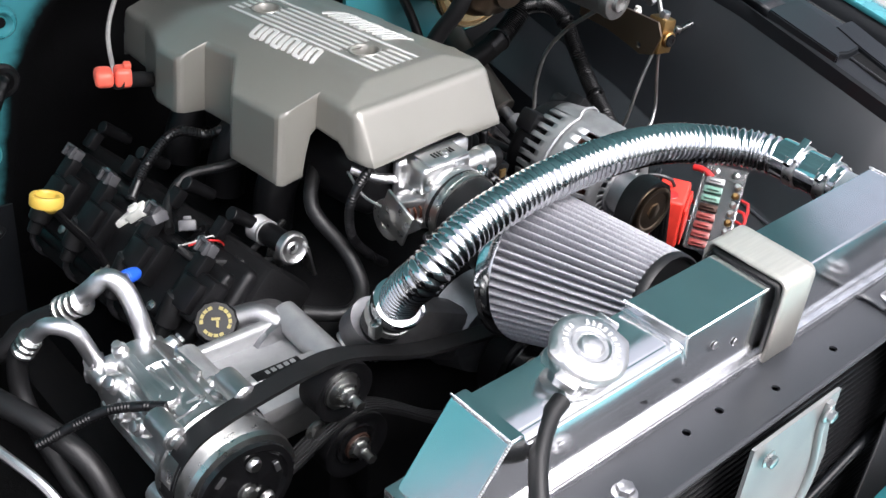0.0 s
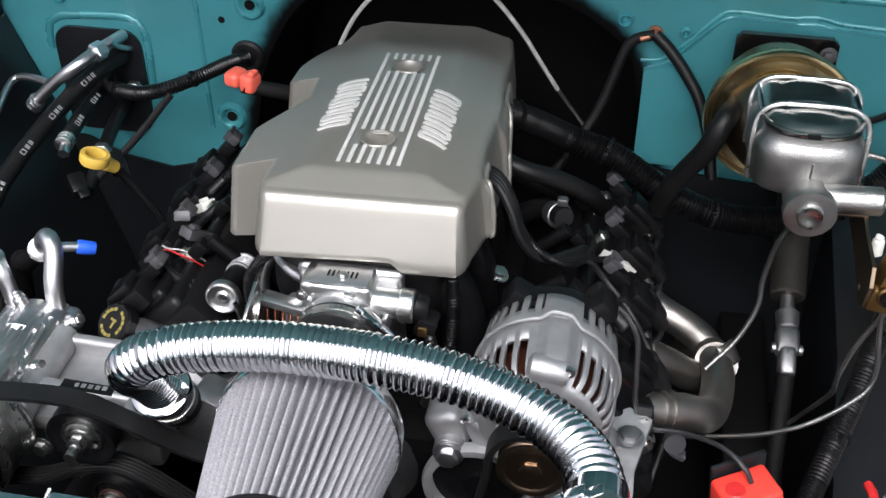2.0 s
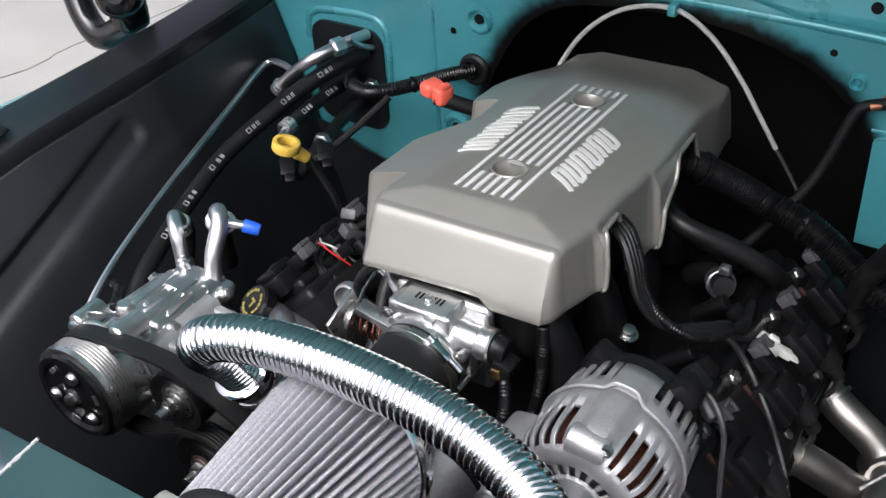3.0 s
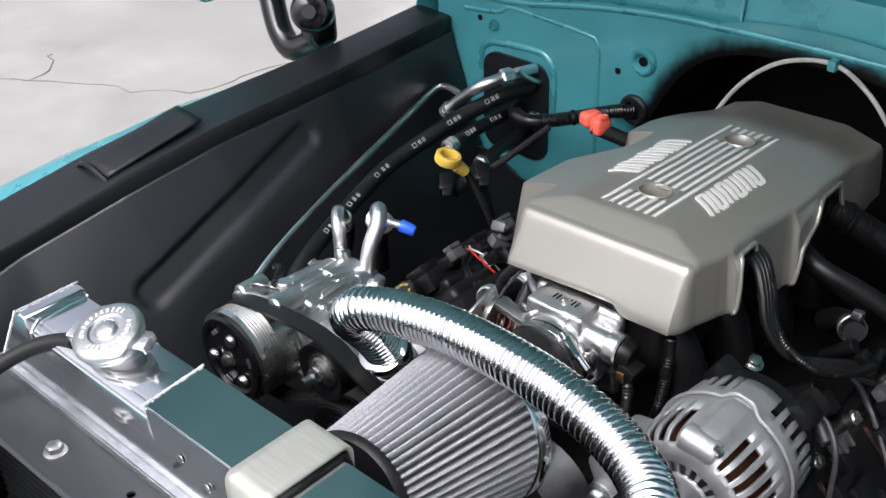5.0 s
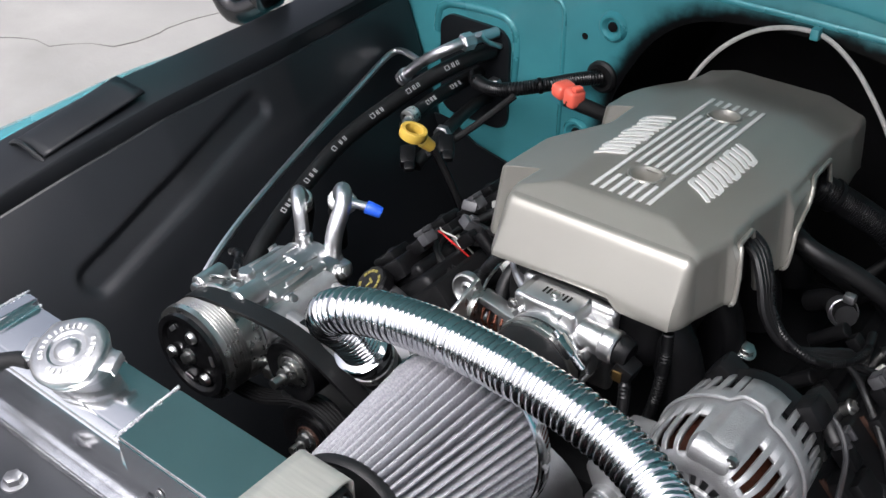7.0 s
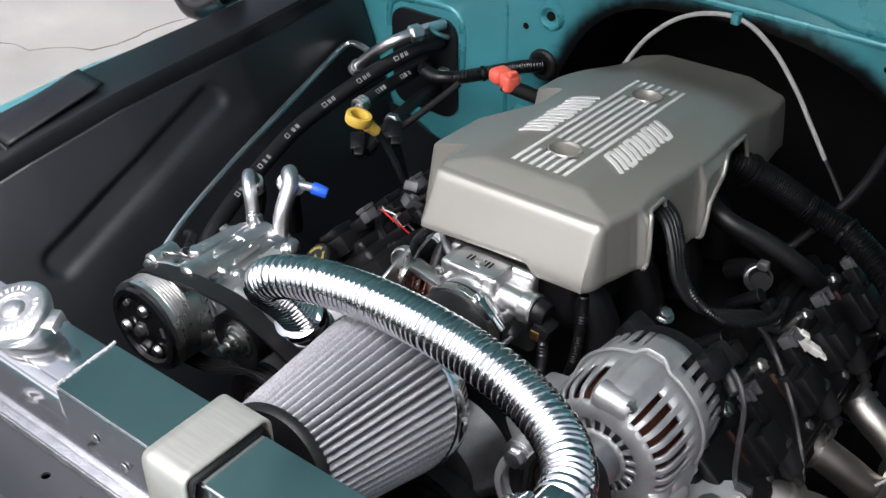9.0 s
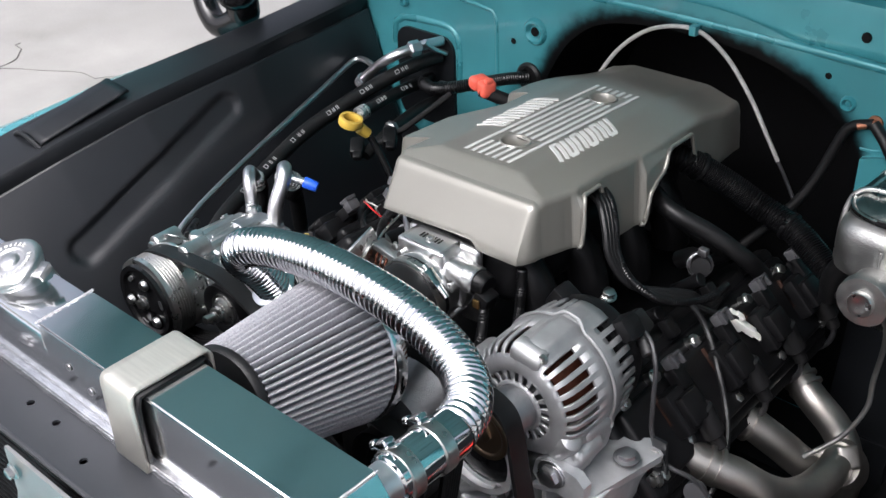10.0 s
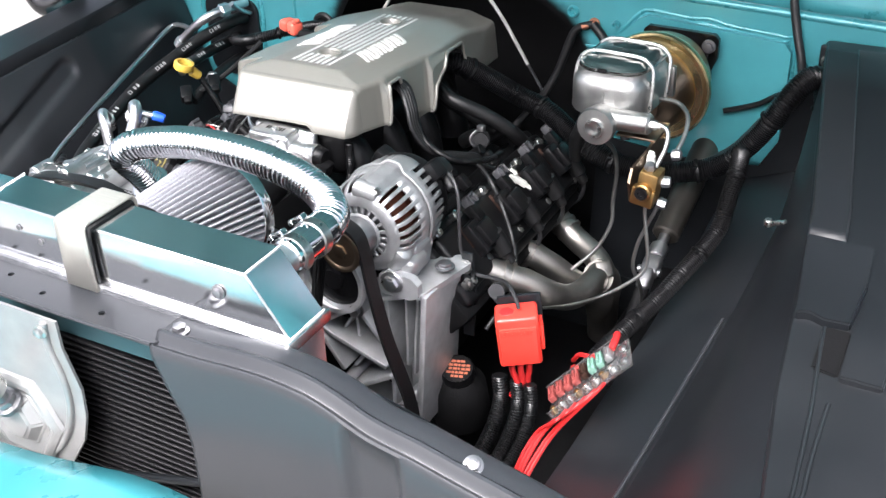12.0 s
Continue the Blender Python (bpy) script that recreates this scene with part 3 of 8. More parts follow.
def cab():
    """Cab sides and floor behind the firewall, which close the place."""
    th = thing("cab", (0, 1.6, 0.0), "teal truck cab behind the firewall with a black windscreen base", "cab", kind="structure")
    for s in (-1, 1):
        bm = B()
        def f(i, j):
            y = FW_Y + 0.02 + 1.1 * i / 12
            z = 0.25 + 0.80 * j / 10
            return (s * (0.86 + 0.10 * sstep(0, 6, i) + 0.03 * math.sin(math.pi * j / 10)), y, z)
        grid(bm, f, 13, 11)
        thicken(part("cowl_side", bm, TEAL, th), 0.003)
    bm = B()
    box(bm, (0, 1.75, 1.13), (1.7, 0.9, 0.02), None, 0.006)
    part("dash_top", bm, BLACK_PAINT, th)
    bm = B()
    def g(i, j):
        x = -0.86 + 1.72 * i / 16
        return (x, 1.36 + 0.38 * j / 4 + 0.10 * (x / 0.86) ** 2, 1.135 + 0.42 * j / 4)
    grid(bm, g, 17, 5)
    thicken(part("windscreen", bm, BLACK_GLOSS, th, "dark windscreen glass"), 0.005)
    bm = B()
    box(bm, (0, 1.75, 1.60), (1.6, 1.0, 0.05), None, 0.02)
    part("roof", bm, TEAL, th)


cab()


def hood():
    """The raised hood: its underside shows in the bright metal below."""
    th = thing("hood", (0, 1.15, 1.15), "raised teal hood, hinged at the cowl", "hood", kind="structure")
    ang = radians(34)
    bm = B()
    def at(x, l, o):
        return (x, 1.20 - l * math.cos(ang) + o * math.sin(ang), 1.17 + l * math.sin(ang) + o * math.cos(ang))
    def f(i, j):
        u = -1 + 2 * i / 40
        l = 1.25 * j / 24
        w = 0.99 + 0.02 * l
        lip = sstep(0.94, 1.0, abs(u))
        return at(-0.01 + w * u * (1 if abs(u) < 0.94 else 0.94 / abs(u) + 0.02), l, 0.06 * (1 - u * u) - 0.10 * lip * sstep(0.0, 0.3, l) - 0.05 * sstep(1.18, 1.25, l))
    grid(bm, f, 41, 25)
    thicken(part("skin", bm, TEAL_UNDER, th), 0.004)
    for x in (-0.5, 0.0, 0.5):
        bm = B()
        a, b = Vector(at(x, 0.05, 0.02)), Vector(at(x, 1.16, 0.02))
        box(bm, (a + b) / 2, (0.07, 0.03, (b - a).length), axis((0, 0, 0), b - a, (0, 1, 0)).to_3x3(), 0.01)
        part("brace", bm, TEAL_UNDER, th)


hood()


def front_support():
    th = thing("radiator_support", (0, -0.03, 0.3), "black steel radiator support with a bolted top flange and shaped wings", "radiator support", kind="structure")
    # top flange with holes
    holes = [circle(x, y, 0.0045, 12) for x, y in ((-0.141, -0.026), (-0.19, -0.026), (-0.07, -0.040), (0.03, -0.040))]
    bm = B()
    plate(bm, [(-0.50, -0.068), (0.128, -0.0615), (0.146, -0.040), (0.28, -0.040), (0.28, 0.0), (-0.50, 0.0)], holes, Matrix.Translation((0, 0, 0.909)), 0.003)
    part("top_flange", bm, DARK_GREY, th)
    bm = B()
    # lip in the darkened teal: the flange's shadow is painted in
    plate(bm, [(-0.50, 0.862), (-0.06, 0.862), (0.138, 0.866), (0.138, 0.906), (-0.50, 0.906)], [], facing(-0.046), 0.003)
    part("front_lip", bm, TEAL_SHADE, th, "teal lip below the flange, its shade put into the colour")
    bm = B()
    tube(bm, [(-0.50, -0.069, 0.9075), (0.0, -0.064, 0.9075), (0.128, -0.0625, 0.9075)], 0.0028, 8, 0.03)
    part("folded_edge", bm, DARK_GREY, th)
    # wings
    bm = B()
    path = smooth_path([(0.128, -0.047, 0.9145), (0.195, -0.046, 0.916), (0.27, -0.045, 0.921), (0.335, -0.045, 0.918), (0.375, -0.044, 0.906), (0.425, -0.043, 0.885), (0.482, -0.041, 0.872), (0.53, -0.039, 0.858), (0.585, -0.036, 0.842), (0.68, -0.028, 0.81)], 0.006)
    prof = [(0.042, -0.024), (0.042, -0.004), (0.036, 0.0), (0.020, 0.0005), (0.012, -0.0008), (0.009, -0.0012), (0.0062, 0.0032), (0.0025, 0.0055), (-0.0015, 0.0045), (-0.0048, -0.0008), (-0.0078, -0.0075), (-0.0100, -0.0098), (-0.0130, -0.0078), (-0.0162, -0.0068), (-0.0186, -0.0100), (-0.0197, -0.020), (-0.0205, -0.06), (-0.0225, -0.10), (-0.0235, -0.14), (-0.024, -0.22), (-0.024, -0.34), (-0.024, -0.50)]
    vs = []
    for p in path:
        row = []
        for dy, dz in prof:
            down = sstep(-0.008, -0.03, dz)
            step = 0.012 * sstep(0.386, 0.396, p.x + 0.08 * dz) - 0.013 * sstep(0.456, 0.470, p.x)
            start = 0.045 * sstep(-0.01, -0.13, dz) * sstep(0.30, 0.128, p.x)
            row.append(bm.verts.new((p.x + start, p.y + dy + step * down, p.z + dz)))
        vs.append(row)
    for a, b in zip(vs, vs[1:]):
        for k in range(len(prof) - 1):
            bm.faces.new((a[k], b[k], b[k + 1], a[k + 1]))
    thicken(part("wing", bm, DARK_GREY, th, "dark grey pressed wing with folded ridges"), 0.003)
    for s, x0 in ((-1, -0.44),):
        bm = B()
        edge = [(0.0, -0.061, 0.908), (0.09, -0.048, 0.910), (0.20, -0.030, 0.914), (0.29, -0.022, 0.902), (0.37, -0.018, 0.872), (0.46, -0.010, 0.835), (0.56, 0.0, 0.80)]
        path = smooth_path([(x0 + s * x, y, z) for x, y, z in edge], 0.012)
        prof = [(0.0, 0.026, -0.020), (0.0, 0.024, -0.002), (0.0, 0.016, 0.004), (0.0, 0.004, 0.003), (0.0, -0.001, -0.004), (0.0, -0.004, -0.020), (0.0, -0.012, -0.06), (0.0, -0.018, -0.14), (0.0, -0.02, -0.30), (0.0, -0.02, -0.50)]
        vs = [[bm.verts.new(p + Vector(o) + Vector((s * 0.10 * sstep(-0.03, -0.35, o[2]) * max(0.0, 1 - k / 14), 0, 0))) for o in prof] for k, p in enumerate(path)]
        for a, b in zip(vs, vs[1:]):
            for j in range(len(prof) - 1):
                bm.faces.new((a[j], b[j], b[j + 1], a[j + 1]))
        thicken(part("wing", bm, DARK_GREY, th, "dark grey pressed wing"), 0.003)
        bm = B()
        tube(bm, [p + Vector((0, -0.004, -0.012)) for p in path[::3]], 0.004, 8, 0.015)
        part("pressed_ridge", bm, DARK_GREY, th)
    for p in ((0.150, -0.034, 0.9155), (-0.293, -0.041, 0.909), (0.537, -0.024, 0.8555)):
        bm = B()
        hexbolt(bm, p, (0, 0, 1) if p[2] > 0.9 else (0.3, -0.4, 0.85), 0.0075, 0.010)
        part("bolt", bm, ALU_DARK, th, "dull hexagon bolt")


front_support()


def condenser():
    th = thing("condenser", (-0.08, -0.035, 0.45), "black finned cooling condenser in front of the radiator", "condenser")
    bm = B()
    box(bm, (-0.09, -0.028, 0.66), (0.72, 0.014, 0.44), None, 0.003)
    part("backing", bm, BLACK_FLAT, th)
    bm = B()
    box(bm, (0, 0, 0), (0.70, 0.012, 0.0035), None, 0.001, 1)
    for f in bm.faces:
        f.smooth = True
    me = bpy.data.meshes.new("slat")
    bm.to_mesh(me)
    bm.free()
    me.materials.append(PLASTIC)
    for k in range(40):
        o = new("slat", me)
        o.parent = th
        o.location = Vector((-0.09, -0.040, 0.455 + 0.0102 * k)) - ORIGIN[th]
    bm = B()
    rod(bm, (-0.02, -0.052, 0.635), (0.26, -0.052, 0.725), 0.006)
    part("stay", bm, BLACK_PAINT, th)


condenser()


def latch():
    th = thing("hood_latch", (-0.10, -0.085, 0.64), "light grey hood latch bracket with a striker bolt", "hood latch")
    bm = B()
    outline = [(-0.155, 0.905), (-0.155, 0.845), (-0.185, 0.775), (-0.215, 0.70), (-0.215, 0.635), (-0.10, 0.629), (-0.045, 0.665), (-0.012, 0.715), (0.003, 0.762), (0.006, 0.806), (-0.012, 0.865), (-0.012, 0.905)]
    plate(bm, outline, [], facing(-0.078), 0.004)
    bmesh.ops.bevel(bm, geom=[e for e in bm.edges if len(e.link_faces) == 2 and e.calc_face_angle() > 0.8], offset=0.0015, segments=2, affect="EDGES")
    part("bracket", bm, GREY_PAINT, th)
    bm = B()
    edge = [(-0.024, 0.900), (-0.026, 0.868), (-0.012, 0.812), (-0.014, 0.765), (-0.030, 0.722), (-0.060, 0.680), (-0.108, 0.648)]
    tube(bm, [(x - 0.008, -0.0795, z) for x, z in edge], 0.0055, 10, 0.008)
    part("rolled_rim", bm, GREY_PAINT, th)
    # six-sided pressed pocket with the striker pin and its nut
    bm = B()
    lathe(bm, (-0.120, -0.0775, 0.722), (0, -1, 0.05), [(0.082, 0.0), (0.074, 0.010), (0.062, 0.013), (0.052, 0.006), (0.044, 0.004), (0.030, 0.020), (0.0, 0.022)], 6)
    bmesh.ops.bevel(bm, geom=bm.edges[:], offset=0.003, segments=2, affect="EDGES")
    part("pressed_pocket", bm, GREY_PAINT, th, "six-sided pressed pocket")
    up = Vector((-0.10, -0.45, 0.89)).normalized()
    p = Vector((-0.118, -0.094, 0.748))
    bm = B()
    lathe(bm, p, up, [(0.017, 0.0), (0.019, 0.002), (0.019, 0.008), (0.012, 0.010), (0.009, 0.011), (0.009, 0.040)], 24)
    hexbolt(bm, p + up * 0.010, up, 0.013, 0.010, False)
    pin = part("striker_bolt", bm, ALU_DARK, th, "dark threaded stud and nut")
    bm = B()
    lathe(bm, p + up * 0.038, up, [(0.010, 0), (0.021, 0.002), (0.022, 0.010), (0.013, 0.034), (0.005, 0.046), (0, 0.047)], 28)
    part("striker_cone", bm, STEEL, pin, "bright cone of the striker")
    for p in ((-0.035, -0.083, 0.888), (-0.135, -0.083, 0.888), (-0.085, -0.083, 0.645), (-0.2, -0.083, 0.650)):
        bm = B()
        hexbolt(bm, p, (0, -1, 0), 0.006, 0.008)
        part("bolt", bm, STEEL, th)


latch()


def nose():
    bm = B()
    def f(i, j):
        x = -0.95 + 1.9 * i / 60
        t = j / 12
        y = -0.122 - 0.03 * sstep(0.15, 0.5, abs(x + 0.08)) - 0.36 * t
        z = 0.704 + 0.060 * sstep(-0.15, 0.25, x) - 0.05 * t * t - 0.9 * max(0.0, t - 0.6) ** 2
        return (x, y, z)
    grid(bm, f, 61, 13)
    ob = single("nose_panel", bm, TEAL, "bright teal front nose panel below the hood opening", "body panel", kind="structure")
    thicken(ob, 0.003)


nose()


def underside():
    """Frame rails, cross panel and side baffles that close the bay below and beside the radiator."""
    th = thing("chassis", (0, 0.4, 0.12), "flat black chassis rails and inner panels below the engine", "chassis", kind="structure")
    for x in (-0.50, 0.50):
        bm = B()
        box(bm, (x * 0.86, 0.55, 0.40), (0.07, 1.5, 0.15), None, 0.01)
        part("frame_rail", bm, BLACK_FLAT, th)
    bm = B()
    box(bm, (0, 0.45, 0.28), (1.50, 1.30, 0.01), None)
    part("splash_panel", bm, BLACK_FLAT, th)
    for x0, x1 in ((-0.46, -0.80), (0.29, 0.70)):
        bm = B()
        plate(bm, [(x0, 0.30), (x0, 0.88), (x1 * 0.8 + x0 * 0.2, 0.80), (x1, 0.55), (x1, 0.30)], [], facing(0.03), 0.003)
        part("baffle", bm, BLACK_PAINT, th)


underside()


# ---- radiator ----
def radiator():
    th = thing("radiator", (-0.085, 0.035, 0.42), "polished welded aluminium radiator with a sloped-end top tank", "radiator")
    ZB, ZT, ZL = 0.924, 1.0, 0.963
    V = {"a": (-0.455, 0, ZB), "b": (0.287, 0, ZB), "c": (0.232, 0, ZT), "d": (-0.184, 0, ZT), "e": (-0.178, 0, ZL), "f": (-0.378, 0, ZL), "g": (-0.386, 0, ZT), "h": (-0.402, 0, ZT),
         "A": (-0.455, 0.07, ZB), "M": (0.287, 0.07, ZB), "C": (0.232, 0.07, ZT), "D": (-0.19, 0.07, ZT), "i": (-0.1865, 0.013, 0.9905), "j": (-0.1825, 0.003, 0.984), "I": (-0.3845, 0.013, 0.9905), "J": (-0.381, 0.003, 0.984), "K": (-0.189, 0.07, 0.991), "L": (-0.3858, 0.07, 0.991), "G": (-0.386, 0.07, ZT), "H": (-0.402, 0.07, ZT)}
    bm = B()
    vs = {k: bm.verts.new(v) for k, v in V.items()}
    for f in ("abcdefgh", "dcCD", "hgGH", "DKijed", "KLIi", "iIJj", "jJfe", "gfJILG", "bMCc", "aAHh", "AMCDKLGH", "abMA"):
        bm.faces.new([vs[k] for k in f if k in vs])
    bmesh.ops.recalc_face_normals(bm, faces=bm.faces)
    bmesh.ops.bevel(bm, geom=[e for e in bm.edges if len(e.link_faces) == 2], offset=0.0022, segments=3, affect="EDGES")
    part("top_tank", bm, ALU_TANK, th, "bright aluminium top tank")
    # welds
    rnd = random.Random(5)
    for p, q in (("h", "H"), ("c", "C"), ("d", "D"), ("K", "i"), ("L", "I"), ("h", "a"), ("c", "b"), ("b", "M")):
        p, q = Vector(V[p]), Vector(V[q])
        bm = B()
        n = int((q - p).length / 0.0026)
        d = (q - p).normalized()
        for k in range(n + 1):
            c = p.lerp(q, k / n) + Vector((0, 0, 0.0004))
            r = 0.0015 + rnd.uniform(-0.0004, 0.0004)
            lathe(bm, c - d * 0.0014, d, [(r * 0.4, 0), (r, 0.0009), (r * 0.9, 0.002), (r * 0.4, 0.0028)], 8)
        part("weld_bead", bm, ALU_MILL, th)
    bm = B()
    box(bm, (-0.085, 0.035, 0.9145), (0.752, 0.086, 0.017), None, 0.002)
    for k in range(190):
        box(bm, (-0.455 + 0.739 * k / 189, -0.0072, 0.9145 + 0.0006 * (k % 3)), (0.0030, 0.0030, 0.009), None)
    part("header_plate", bm, ALU_WELD, th, "bright header plate with a rippled weld")
    bm = B()
    box(bm, (-0.085, 0.035, 0.66), (0.70, 0.05, 0.49), None, 0.002)
    for k in range(220):
        box(bm, (-0.43 + 0.69 * k / 219, 0.008, 0.885), (0.0011, 0.008, 0.042), None)
    part("core", bm, ALU_DARK, th, "finned core")
    for x in (-0.447, 0.277):
        bm = B()
        box(bm, (x, 0.035, 0.66), (0.02, 0.065, 0.49), None, 0.003)
        part("side_channel", bm, ALU_MILL, th)
    # filler neck and cap, on the tilted pad
    d = Vector((0, -0.30, 0.954)).normalized()
    c = Vector((-0.282, 0.030, 1.021))
    bm = B()
    lathe(bm, c - d * 0.056, d, [(0.034, 0), (0.033, 0.012), (0.0315, 0.018), (0.026, 0.021), (0.0245, 0.030), (0.0255, 0.036), (0.0325, 0.038), (0.0335, 0.041), (0.0325, 0.044), (0.026, 0.045)], 48)
    part("filler_neck", bm, ALU_POLISH, th, "polished filler neck")
    bm = B()
    rod(bm, c + Vector((-0.018, -0.006, -0.026)), c + Vector((-0.058, -0.016, -0.034)), 0.0055, 0.0048)
    part("overflow_nipple", bm, ALU_MILL, th)
    bm = B()
    def lobes(a, i):
        return 1 + (0.10 * max(0.0, math.cos(2 * a + 0.7)) ** 14 if i in (1, 2, 3) else 0)
    lathe(bm, c - d * 0.012, d, [(0.028, 0), (0.0345, 0.001), (0.0356, 0.004), (0.0350, 0.0075), (0.0330, 0.0095), (0.0285, 0.0108), (0.0185, 0.0112), (0.0165, 0.0095), (0.0125, 0.0095), (0.011, 0.012), (0.0085, 0.0135), (0, 0.014)], 56, lobes)
    cap = part("radiator_cap", bm, ALU_POLISH, th, "round pressed metal pressure cap")
    for turn in (20, 200):
        bm = B()
        w = Matrix.Rotation(radians(turn), 3, d)
        e = w @ Vector((1, 0, 0))
        e = (e - d * e.dot(d)).normalized()
        box(bm, c - d * 0.010 + e * 0.037, (0.016, 0.022, 0.004), Matrix((e, d.cross(e), d)).transposed(), 0.0018)
        box(bm, c - d * 0.013 + e * 0.0445, (0.003, 0.020, 0.010), Matrix((e, d.cross(e), d)).transposed(), 0.0012)
        part("cap_ear", bm, ALU_POLISH, cap, "bent pressed ear")
    bm = B()
    m = axis(c, d)
    for k in range(26):
        a = 2 * math.pi * k / 26
        if k % 13 in (5, 6):
            continue
        w = 0.0022 + 0.0012 * ((k * 7) % 3) / 2
        mm = m @ Matrix.Rotation(a, 4, "Z") @ Matrix.Translation((0.0235, 0, -0.0006))
        t = B()
        box(t, (0, 0, 0), (0.0045, w, 0.0008), None)
        bmesh.ops.transform(t, matrix=mm, verts=t.verts)
        merge(bm, t)
    part("stamped_marks", bm, MARK, cap, "ring of stamped marks")
    for p in ((0.19, -0.001, 0.964), (-0.135, -0.001, 0.968), (-0.10, -0.001, 0.955)):
        bm = B()
        if p[0] > 0:
            hexbolt(bm, p, (0, -1, 0), 0.006, 0.006)
        else:
            lathe(bm, p, (0, -1, 0), [(0.0045, 0), (0.004, 0.001), (0, 0.0008)], 14)
        part("bolt" if p[0] > 0 else "rivet_hole", bm, ALU_DARK, th)
    # outlet spigot at the back of the tank
    bm = B()
    rod(bm, (0.222, 0.066, 0.967), (0.222, 0.12, 0.969), 0.020, seg=28)
    part("spigot", bm, ALU_MILL, th)


radiator()


def overflow_hose():
    bm = B()
    tube(bm, [(-0.325, 0.018, 0.990), (-0.345, 0.012, 0.985), (-0.375, -0.008, 0.972), (-0.405, -0.045, 0.945), (-0.43, -0.085, 0.90), (-0.45, -0.11, 0.82), (-0.46, -0.10, 0.70)], 0.0085, 14)
    single("overflow_hose", bm, RUBBER, "thin black rubber overflow hose from the filler neck", "hose")


overflow_hose()


def strap():
    th = thing("radiator_strap", (-0.027, 0.035, 0.92), "brushed stainless strap bent over the radiator tank", "bracket")
    bm = B()
    prof = [(-0.010, 0.912), (-0.0105, 0.998), (-0.0098, 1.0030), (-0.0078, 1.0062), (-0.0045, 1.0075), (0.0, 1.0078), (0.071, 1.0078), (0.0752, 1.0072), (0.0784, 1.0050), (0.0803, 1.0015), (0.081, 0.997), (0.081, 0.93)]
    def f(i, j):
        return (-0.053 + 0.05 * i / 6, prof[j][0], prof[j][1])
    grid(bm, f, 7, len(prof))
    thicken(part("strap", bm, STAINLESS, th, "", 45), 0.0035, 0.0)
    bm = B()
    pr = [(-0.0065, 0.925), (-0.0065, 0.99), (-0.003, 1.0015), (0.072, 1.0015), (0.0765, 0.99), (0.0765, 0.93)]
    def g(i, j):
        return (-0.0555 + 0.055 * i, pr[j][0], pr[j][1])
    grid(bm, g, 2, len(pr))
    thicken(part("rubber_liner", bm, RUBBER, th), 0.004, 0.0)


strap()


def upper_hose():
    th = thing("radiator_hose", (0.0, 0.27, 0.83), "corrugated chrome-plated upper radiator hose with end collars", "hose")
    pts = [(-0.229, 0.340, 0.838), (-0.2335, 0.318, 0.878), (-0.234, 0.291, 0.915), (-0.208, 0.286, 0.941), (-0.157, 0.290, 0.957), (-0.071, 0.285, 0.975), (0.03, 0.277, 0.981), (0.112, 0.268, 0.974), (0.172, 0.247, 0.965), (0.208, 0.212, 0.964), (0.222, 0.172, 0.966)]
    bm = B()
    path = smooth_path(pts, 0.0011)
    wave = (0.0211, 0.0228, 0.0239, 0.0243, 0.0239, 0.0228)
    tube(bm, None, 0.024, 40, path=path, radii=lambda i: wave[i % 6])
    part("corrugated_sleeve", bm, CHROME, th, "", 85)
    bm = B()
    lathe(bm, (0.222, 0.176, 0.966), (0, -1, 0.02), [(0.024, 0), (0.0245, 0.004), (0.0245, 0.070), (0.0235, 0.084), (0.021, 0.086)], 40)
    part("end_sleeve", bm, CHROME, th, "smooth chrome end sleeve")
    for y in (0.148, 0.106):
        bm = B()
        lathe(bm, (0.222, y + 0.007, 0.966), (0, -1, 0.02), [(0.0247, 0), (0.0265, 0.0004), (0.0265, 0.0136), (0.0247, 0.014)], 40)
        clamp = part("hose_clamp", bm, STEEL, th, "bright worm-drive clamp")
        bm = B()
        w = Matrix.Rotation(radians(-38), 3, "Y")
        o = Vector((0.222, y, 0.966)) + w @ Vector((0, 0, 0.0295))
        box(bm, o, (0.020, 0.013, 0.0085), w, 0.0025, 3)
        rod(bm, o + w @ Vector((-0.010, 0, 0.0005)), o + w @ Vector((-0.018, 0, 0.0005)), 0.0050, 0.0050, 16, 0.001)
        box(bm, o + w @ Vector((0.016, 0, -0.003)), (0.016, 0.010, 0.0016), w, 0.0006)
        part("screw_housing", bm, CHROME, clamp)
    bm = B()
    d = Vector((0.02, 0.5, -0.86)).normalized()
    p = Vector((-0.230, 0.331, 0.853))
    lathe(bm, p, d, [(0.0265, 0.0), (0.031, 0.002), (0.032, 0.008), (0.0305, 0.016), (0.027, 0.018)], 40)
    part("engine_collar", bm, CHROME, th, "flared chrome collar")
    bm = B()
    rod(bm, p + d * 0.012, p + d * 0.06, 0.026, seg=28)
    part("hose_stub", bm, RUBBER, th, "black rubber stub")
    bm = B()
    lathe(bm, p + d * 0.03, d, [(0.0262, 0), (0.028, 0.0005), (0.028, 0.012), (0.0262, 0.0125)], 32)
    box(bm, p + d * 0.036 + Vector((-0.030, -0.012, 0)), (0.012, 0.014, 0.02), None, 0.003)
    part("hose_clamp", bm, STEEL, th)


upper_hose()


